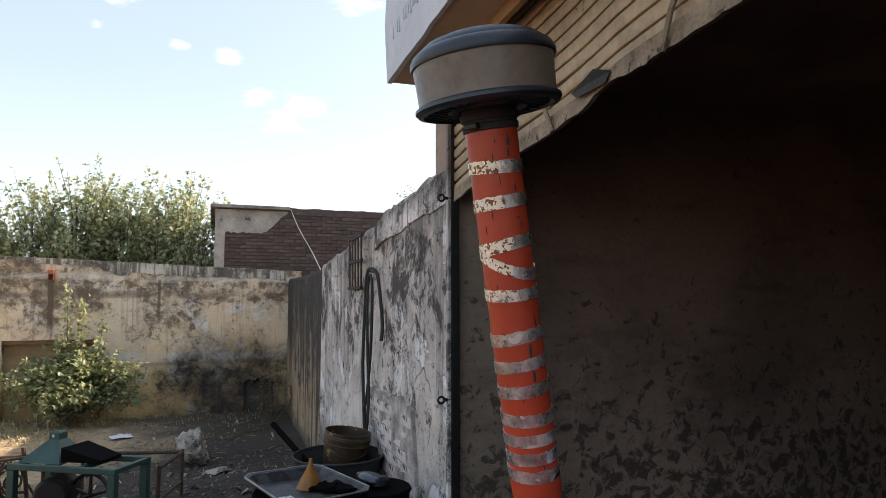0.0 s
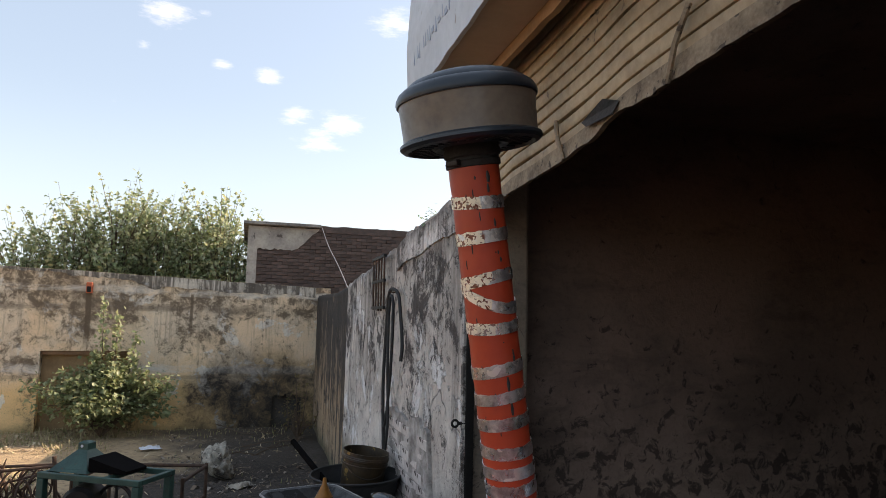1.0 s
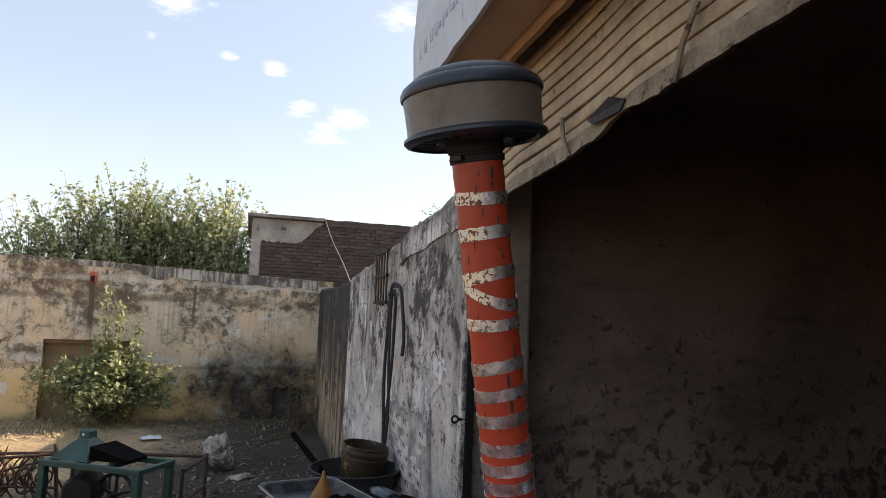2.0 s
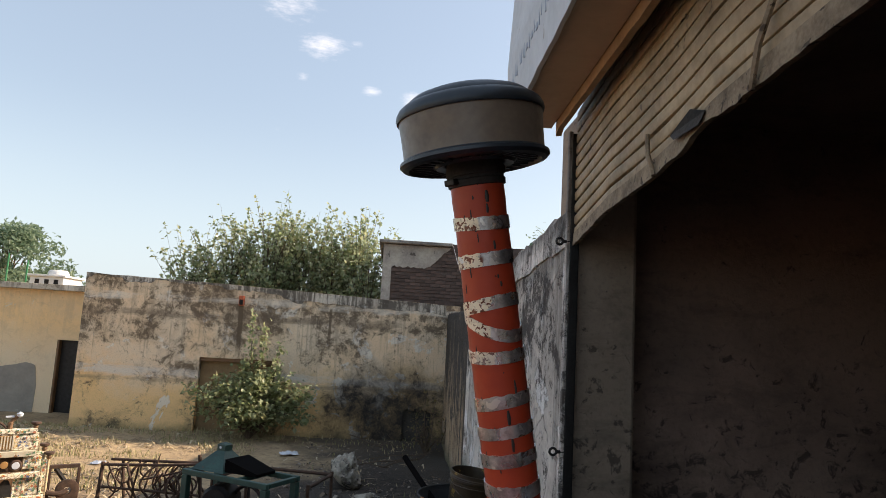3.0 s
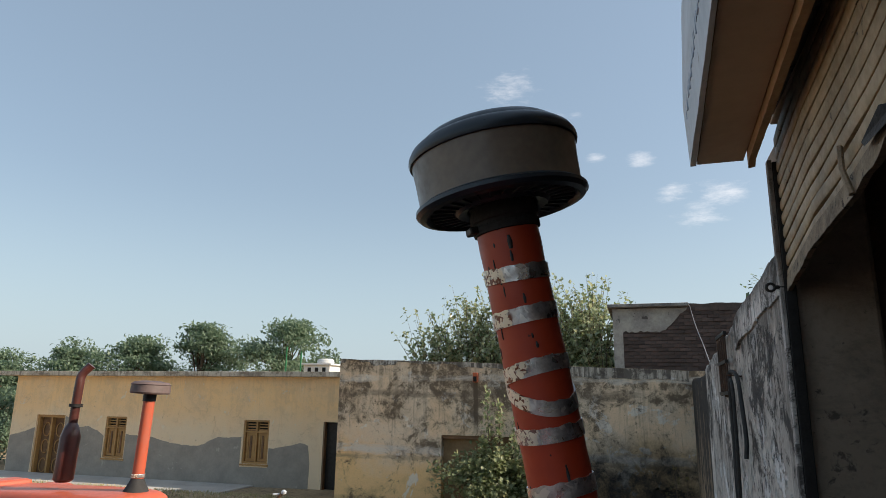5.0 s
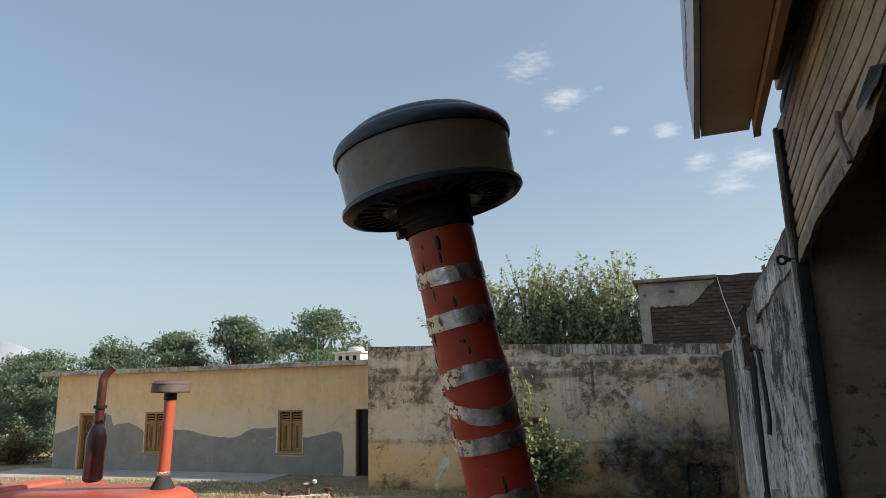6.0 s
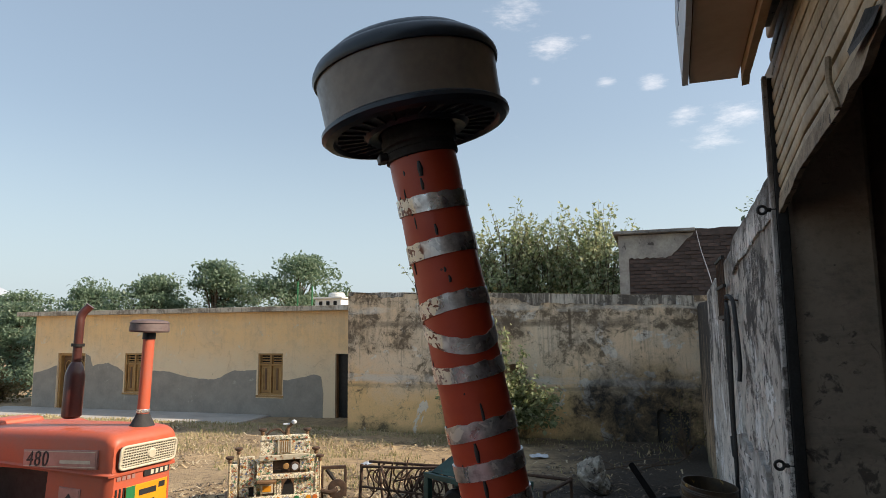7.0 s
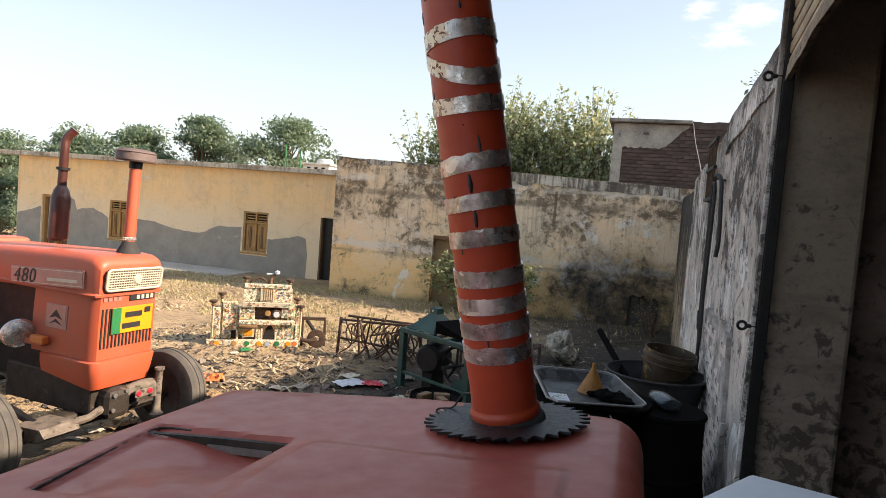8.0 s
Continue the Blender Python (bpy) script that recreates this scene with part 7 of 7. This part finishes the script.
drum_fittings(drum, 0.29, dh - 0.012)
narrow = thing("oil_drum", "narrow black drum with rubbish on its lid near the mill", "drum", on_ground(-0.47, 4.05))
nh = 0.88 - ground_z(-0.47, 4.05)
smooth(part("barrel", lathe([(0, 0), (0.16, 0.0), (0.168, 0.02), (0.162, 0.04), (0.162, nh * 0.5), (0.17, nh * 0.52), (0.162, nh * 0.54), (0.162, nh - 0.03), (0.17, nh - 0.012), (0.166, nh), (0.155, nh - 0.02), (0, nh - 0.03)], 36), M_oily, narrow), 35)
for bx, by, turn in ((0.03, 0.02, 20), (-0.07, -0.03, 70), (0.06, -0.07, 130)):
    lump = thing("wood_block", "dark oily wood offcut lying on the narrow drum", "wood", pose(-0.47 + bx, 4.05 + by, 0.852, 0, 0, turn))
    part("block", box(-0.05, 0.05, -0.025, 0.025, 0.0, 0.035, 0.005), M_wood_dark, lump)
tray = thing("metal_tray", "worn aluminium tray with oily rags on a drum", "tray", pose(0.46, 3.5, tray_z, 0, 0, -70))
TA = [(0.155, 3.755), (0.585, 3.86), (0.777, 3.258), (0.334, 3.11)]
tin = pose(0, 0, 0, 0, 0, 70)


def tray_ring(shrink, z):
    cx, cy = 0.46, 3.5
    pts = []
    for i in range(4):
        x, y = TA[i]
        for f in (-1, 1):
            ox, oy = TA[(i + f) % 4]
            q = Vector((x, y, 0)).lerp(Vector((ox, oy, 0)), 0.09)
            q = Vector((cx, cy, 0)).lerp(q, shrink)
            pts.append((tin @ Vector((q.x - cx, q.y - cy, z))))
    return pts


bm = bmesh.new()
levels = [tray_ring(0.8, 0.0), tray_ring(0.94, 0.045), tray_ring(1.0, 0.05), tray_ring(1.02, 0.044), tray_ring(1.0, 0.042), tray_ring(0.93, 0.035), tray_ring(0.79, -0.006)]
rings = [[bm.verts.new(p) for p in s] for s in levels]
for a, b in zip(rings, rings[1:]):
    for i in range(8):
        bm.faces.new((a[i], a[(i + 1) % 8], b[(i + 1) % 8], b[i]))
bm.faces.new(rings[0]), bm.faces.new(rings[-1][::-1])
bmesh.ops.recalc_face_normals(bm, faces=bm.faces)
part("pan", bm, M_tray, tray)
ring = tray_ring(1.008, 0.047)
part("rim", tube([Vector(p) for p in ring + ring[:1]], 0.0055, 6, cap=False), M_steel, tray, "bright rolled rim")
hx = tin @ Vector((0.1, -0.33, 0.0))
hdir = (tin.to_3x3() @ Vector((1, 0.33, 0))).normalized()
odir = (tin.to_3x3() @ Vector((0.33, -1, 0))).normalized()
part("wire_handle", tube([hx - hdir * 0.05, hx - hdir * 0.05 + odir * 0.06 + Vector((0, 0, -0.01)), hx + hdir * 0.05 + odir * 0.06 + Vector((0, 0, -0.01)), hx + hdir * 0.05], 0.004, 6), M_steel, tray)
funnel = thing("funnel", "mustard plastic funnel upside down in the tray", "funnel", pose(0.5, 3.56, tray_z + 0.002))
bm = lathe([(0.075, 0.0), (0.072, 0.004), (0.012, 0.12), (0.009, 0.15), (0.004, 0.152), (0.0, 0.15)], 24)
smooth(part("cone", bm, M_funnel, funnel), 40)
rag = thing("oily_rag", "black oily rag and tools heaped in the tray", "rag", pose(0.6, 3.42, tray_z))
for k in range(5):
    bm = bmesh.new()
    bmesh.ops.create_icosphere(bm, subdivisions=2, radius=1)
    for v in bm.verts:
        v.co = Vector((v.co.x * 0.07, v.co.y * 0.035, max(0.002, v.co.z * 0.02 + 0.016))) * (1 + 0.5 * noise.noise(v.co * 2 + Vector((k, 0, 0))))
    bmesh.ops.transform(bm, matrix=pose(rh.uniform(-0.09, 0.08), rh.uniform(-0.1, 0.12), 0, 0, 0, rh.uniform(0, 180)), verts=bm.verts)
    part("fold", bm, M_oily, rag)
paper = thing("printed_paper", "green and white printed wrapper lying in the tray", "wrapper", pose(0.35, 3.36, tray_z + 0.003, 0, 0, 15))
part("sheet", box(-0.05, 0.05, -0.06, 0.06, 0.0, 0.003), M_white_plastic, paper)
bm = bmesh.new()
for k in range(40):
    x, y, s = rh.uniform(-0.045, 0.04), rh.uniform(-0.055, 0.05), rh.uniform(0.003, 0.01)
    box(x, x + s, y, y + s, 0.0032, 0.0036, bm=bm)
tagged(part("print", bm, M_leaf_bush, paper), kind="stuff")

bottle = thing("plastic_bottle", "crushed clear blue plastic bottle lying beside the tray", "bottle", pose(0.85, 3.66, tray_z - 0.035, 0, 0, 20))
bm = lathe([(0, 0), (0.05, 0.0), (0.058, 0.012), (0.056, 0.07), (0.059, 0.09), (0.056, 0.15), (0.045, 0.19), (0.018, 0.215), (0.018, 0.235), (0, 0.236)], 24, m=pose(0, -0.12, 0.052, -90, 0, 0))
for v in bm.verts:
    v.co.z = 0.03 + (v.co.z - 0.05) * 0.55 + 0.006 * noise.noise(v.co * 9)
smooth(part("body", bm, M_clear, bottle), 50)
drum_two = thing("oil_drum", "black oily drum holding the bottle", "drum", on_ground(0.86, 3.6))
smooth(part("barrel", lathe([(0, 0), (0.2, 0), (0.21, 0.02), (0.2, 0.04), (0.2, tray_z - 0.037 - ground_z(0.86, 3.6)), (0, tray_z - 0.039 - ground_z(0.86, 3.6))], 32), M_oily, drum_two), 35)

drum_fittings(drum_two, 0.2, tray_z - 0.045 - ground_z(0.86, 3.6))
tub = thing("rubber_basin", "large black rubber basin beside the white wall", "basin", pose(0.855, 4.65, 0.585))
smooth(part("bowl", lathe([(0, 0), (0.22, 0.0), (0.3, 0.45), (0.315, 0.5), (0.322, 0.5), (0.318, 0.485), (0.295, 0.46), (0.22, 0.06), (0, 0.05)], 40), M_black_rubber, tub), 40)
base = thing("oil_drum", "short black drum standing under the basin", "drum", on_ground(0.855, 4.65))
smooth(part("barrel", lathe([(0, 0), (0.28, 0), (0.29, 0.02), (0.28, 0.04), (0.28, 0.585 - ground_z(0.855, 4.65)), (0, 0.585 - ground_z(0.855, 4.65))], 36), M_oily, base), 35)
drum_fittings(base, 0.28, 0.573 - ground_z(0.855, 4.65))
smooth(part("rolled_rim", tube([(0.32 * math.cos(a), 0.32 * math.sin(a), 0.498) for a in np.linspace(0, 2 * math.pi, 41)], 0.008, 8, cap=False), M_black_rubber, tub), 60)
pail = thing("bucket", "oily brown plastic bucket tilted in the basin", "bucket", pose(0.89, 4.77, 0.8, 3, 7, 0) @ Matrix.Diagonal((1.0, 1.0, 1.22, 1.0)))
smooth(part("body", lathe([(0, 0), (0.135, 0.0), (0.165, 0.3), (0.172, 0.305), (0.172, 0.325), (0.168, 0.33), (0.17, 0.35), (0.163, 0.35), (0.158, 0.3), (0.13, 0.02), (0, 0.02)], 36), M_bucket, pail), 35)
for z in (0.28, 0.315):
    smooth(part("rib", tube([(0.17 * math.cos(a), 0.17 * math.sin(a), z) for a in np.linspace(0, 2 * math.pi, 37)], 0.005, 6, cap=False), M_bucket, pail), 60)
part("handle", tube(arc([(0.172, 0.0, 0.31), (0.12, -0.13, 0.25), (0.0, -0.182, 0.22), (-0.12, -0.13, 0.25), (-0.172, 0.0, 0.31)]), 0.003, 6), M_greasy, pail, "hanging wire handle")
rod = thing("black_pipe", "black iron pipe leaning out of the basin", "pipe", pose(0.605, 5.0, 0.66))
part("shaft", tube([(0.125, -0.36, 0.27), (0.0, -0.1, 0.4), (-0.157, 0.225, 0.56)], 0.022, 10), M_oily, rod)
bag = thing("black_bag", "black oily bag slumped against the white wall", "bag", on_ground(0.95, 3.85))
bm = bmesh.new()
bmesh.ops.create_icosphere(bm, subdivisions=4, radius=1)
for v in bm.verts:
    v.co = Vector((v.co.x * 0.2, v.co.y * 0.32, max(0.0, v.co.z * 0.4 + 0.4))) * (1 + 0.2 * noise.noise(v.co * 1.4))
smooth(part("sheet", bm, M_oily, bag), 60)
part("knot", tube([(0.02, 0, 0.78), (0.03, 0.02, 0.9)], [0.05, 0.015], 8), M_oily, bag)

# ---- ground cover ----
rng = np.random.default_rng(5)


def scatter(name, mat, label, count, region, size, flat=0.3, wide=0.12, kind_label="stuff", tall=False, keep=None):
    """Thin bent strips lying about or standing on the ground."""
    v, f = [], []
    (x0, x1), (y0, y1) = region
    for i in range(count):
        x, y = rng.uniform(x0, x1), rng.uniform(y0, y1)
        if keep and not keep(x, y):
            continue
        z, a, s = ground_z(x, y), rng.uniform(0, 6.28), size * rng.uniform(0.4, 1.3)
        dx, dy = math.cos(a), math.sin(a)
        w_ = s * wide
        up_ = s * (rng.uniform(0.6, 1.0) if tall else rng.uniform(0.0, flat))
        out_ = s * (0.35 if tall else 0.5)
        k = len(v)
        nx, ny = -dy * w_, dx * w_
        if tall:
            v += [(x - nx, y - ny, z - 0.01), (x + nx, y + ny, z - 0.01), (x + dx * out_ * 0.4, y + dy * out_ * 0.4, z + up_ * 0.7), (x + dx * out_, y + dy * out_, z + up_)]
            f += [(k, k + 1, k + 2), (k + 2, k + 1, k + 3)]
        else:
            v += [(x - dx * out_ - nx, y - dy * out_ - ny, z + 0.004), (x - dx * out_ + nx, y - dy * out_ + ny, z + 0.004), (x + nx * 1.2, y + ny * 1.2, z + up_ + 0.006), (x - nx * 1.2, y - ny * 1.2, z + up_ + 0.008),
                  (x + dx * out_ + nx, y + dy * out_ + ny, z + 0.004), (x + dx * out_ - nx, y + dy * out_ - ny, z + 0.004)]
            f += [(k, k + 1, k + 2, k + 3), (k + 3, k + 2, k + 4, k + 5)]
    me = bpy.data.meshes.new(name)
    me.from_pydata(v, [], f)
    me.materials.append(mat)
    return tagged(new(name, me), label, name.replace("_", " "), kind="stuff")


def patchy(x, y):
    return noise.noise((x * 0.6, y * 0.6, 11)) > -0.12


scatter("straw", M_straw, "scattered dry straw and stalks", 11000, ((-13, 1.0), (5.5, 13.4)), 0.17, 0.25, 0.05, keep=lambda x, y: patchy(x, y) and (x < -2.4 - 0.4 * noise.noise((y, 0, 2)) or rng.uniform() < 0.04 + 0.03 * max(0, y - 9.0)))
scatter("dry_grass", M_grass, "short dry grass in tufts", 26000, ((-16, 0.9), (8.2, 14.3)), 0.085, tall=True, wide=0.1, keep=lambda x, y: (noise.noise((x * 0.9, y * 0.9, 3)) > -0.05 or y > 12.8) and (x < -1.7 or rng.uniform() < (0.2 if y > 12.3 else 0.05)))
scatter("litter", M_litter, "torn paper, plastic and rag litter", 1300, ((-4.6, 0.6), (3.9, 9.5)), 0.1, 0.4, 0.22, keep=lambda x, y: rng.uniform() < max(0.06, 1.1 - abs(y - 5.4) * 0.42))
scatter("litter_crumbs", M_litter, "small crumbs of rubbish and chips", 6000, ((-5.5, 0.8), (4.2, 10.5)), 0.06, 0.3, 0.14, keep=lambda x, y: (y < 8 or patchy(x, y)) and (x < -2.3 or rng.uniform() < 0.35))

scatter("corner_litter", M_litter, "dry leaves and scraps blown into the yard corner", 900, ((-1.2, 1.15), (7.0, 12.9)), 0.07, 0.3, 0.2, keep=lambda x, y: noise.noise((x * 0.9, y * 0.9, 6)) > -0.1)

def rubbish(x, y, size, mat, label, turn, name="rubbish", group=""):
    t = thing(name, label, "rubbish", on_ground(x, y, turn), group=group)
    bm = bmesh.new()
    bmesh.ops.create_grid(bm, x_segments=9, y_segments=7, size=0.5)
    for v in bm.verts:
        v.co.x, v.co.y = v.co.x + 0.16 * noise.noise((v.co.x * 3 + x, v.co.y * 3, y)), v.co.y + 0.16 * noise.noise((v.co.x * 3, v.co.y * 3 + y, x))
        v.co = Vector((v.co.x * size, v.co.y * size * 0.7, 0.015 + size * 0.35 * (0.5 + 0.5 * noise.noise(v.co * 6 + Vector((x, y, 0)))) * (1 - min(1, 2 * max(abs(v.co.x), abs(v.co.y))) * 0.6)))
    geo = bmesh.ops.solidify(bm, geom=bm.faces[:], thickness=0.004)
    part("sheet", bm, mat, t)


rubbish(-1.85, 6.4, 0.22, M_red_lamp, "crushed red and white packet on the ground", 20)
rubbish(-2.05, 6.3, 0.3, M_white_plastic, "crumpled pale plastic bag on the ground", 50)
rubbish(-3.86, 10.1, 0.2, M_sign_paint, "crumpled blue plastic bag on the grass", 80)
rubbish(-1.3, 11.5, 0.3, M_white_plastic, "white torn paper on the grass", 10)
rubbish(-3.3, 5.75, 0.28, M_orange_lamp, "crushed orange carton on the ground", 130)
rubbish(-5.3, 9.3, 0.5, M_cloth, "pale torn sack lying on the straw", 170)
rubbish(-3.55, 3.9, 0.34, M_cream, "crumpled cream paper under the tractor", 60)
rubbish(-1.15, 5.0, 0.2, M_white_plastic, "torn white paper on the oily ground", 75)
rubbish(-0.75, 5.25, 0.16, M_cream, "crumpled cream wrapper on the oily ground", 15)
rubbish(-0.3, 6.4, 0.22, M_cloth, "dirty pale rag beside the mill", 140)
rubbish(0.1, 8.4, 0.3, M_cloth, "pale torn bag by the wall corner", 40)
rubbish(-1.6, 5.3, 0.18, M_white_plastic, "crumpled white plastic scrap on the ground", 110)
rubbish(-0.9, 5.6, 0.3, M_cloth, "dirty rag on the ground by the mill", 30)

rs = random.Random(19)
for k in range(64):
    x, y = rs.uniform(-4.0, -0.4), 4.1 + 2.9 * rs.random() ** 1.3
    mat, text = rs.choice(((M_cloth, "crumpled dirty brown rag on the ground"), (M_cloth, "crumpled dirty brown rag on the ground"), (M_cream, "small cream paper scrap on the ground"), (M_tan, "brown cardboard scrap on the ground"), (M_litter, "dull torn cardboard scrap on the ground"), (M_white_plastic, "crumpled white plastic scrap on the ground"), (M_plate_green, "torn green plastic wrapper on the ground")))
    rubbish(x, y, rs.uniform(0.08, 0.24), mat, text, rs.uniform(0, 360), "scrap", "scattered rubbish")
rt = random.Random(71)
for k in range(7):
    x, y = rt.uniform(-0.4, 1.0), rt.uniform(9.6, 12.8)
    twig = thing("dead_branch", "dry grey branch lying in the yard corner", "branch", on_ground(x, y, rt.uniform(0, 360)), group="dead branches")
    reach = rt.uniform(0.5, 1.1)
    part("stick", tube(arc([(0, 0, 0.01), (reach * 0.4, 0.08, 0.06), (reach * 0.75, -0.03, 0.1), (reach, 0.06, 0.16)]), 0.009, 6), M_bark, twig)
    for q in range(3):
        u = rt.uniform(0.3, 0.8) * reach
        part("twig", tube([(u, 0.02, 0.07), (u + rt.uniform(0.1, 0.3), rt.uniform(-0.2, 0.2), rt.uniform(0.1, 0.35))], [0.005, 0.002], 5), M_bark, twig)

# ---- single bricks, last ----
def brick_mesh(name, w_, d_, h_, mat):
    bm = box(0, w_, 0, d_, 0, h_, 0.0022, seg=1)
    me = bpy.data.meshes.new(name)
    bm.to_mesh(me)
    bm.free()
    me.materials.append(mat)
    return me


bk = brick_mesh("brick", 0.219, 0.06, 0.067, M_brick)
rb = random.Random(31)
row = 0
while True:
    z = 2.62 + row * 0.075
    if z > 4.05:
        break
    for i in range(14):
        x = 0.18 + i * 0.228 + (0.114 if row % 2 else 0.0)
        if x > 3.2 or (z > fallen(x + 0.1) - 0.03 and x < 1.45) or rb.random() < 0.04:
            continue
        ob = new("brick", bk)
        ob.parent, ob.location = brick_house, (x + rb.uniform(-0.006, 0.006), BY + rb.uniform(-0.004, 0.012), z + rb.uniform(-0.005, 0.005))
    row += 1
def worn_brick(d_, seed):
    """A limewashed brick with chipped, uneven corners."""
    rw = random.Random(seed)
    bm = box(0, 0.03, 0, d_, 0, 0.071, 0.006, seg=1)
    for v in bm.verts:
        v.co.y += rw.uniform(-0.007, 0.005)
        v.co.z += rw.uniform(-0.006, 0.003)
        v.co.x += rw.uniform(-0.002, 0.004)
    me = bpy.data.meshes.new("brick")
    bm.to_mesh(me)
    bm.free()
    me.materials.append(M_wash_brick)
    return me


wash_bricks = [worn_brick(0.228, 60 + k) for k in range(6)]
def bared(y):
    """Height up to which the plaster has fallen off the white wall."""
    return 0.3 + 1.2 * ease((y - 3.62) / 0.3) * ease((5.75 - y) / 0.7) + 0.12 * noise.noise((y * 3, 1, 0)) + 0.03 * noise.noise((y * 11, 1, 0))


bed = [(3.5, 0.2), (5.7, 0.2)] + [(y, bared(y)) for y in np.linspace(5.7, 3.5, 90)]
bm = prism([(a, b) for a, b in bed], -0.02, 0.02)
bmesh.ops.transform(bm, matrix=Matrix(((0, 1, 0, RX), (1, 0, 0, 0), (0, 0, 1, 0), (0, 0, 0, 1))), verts=bm.verts)
bmesh.ops.recalc_face_normals(bm, faces=bm.faces)
part("mortar_bed", bm, M_wash_mortar, wall_east, "dark mortar where the plaster has fallen")
row = 0
while row < 19:
    z = 0.36 + row * 0.078
    for i in range(11):
        y = 3.31 + i * 0.23 + (0.115 if row % 2 else 0.0)
        if z + 0.06 > min(bared(y + 0.03), bared(y + 0.2)) or rb.random() < 0.06:
            continue
        ob = new("brick", rb.choice(wash_bricks))
        ob.parent, ob.location = wall_east, (RX - 0.0235 + rb.uniform(-0.003, 0.0035), y + rb.uniform(-0.006, 0.006), z + rb.uniform(-0.004, 0.004))
    row += 1
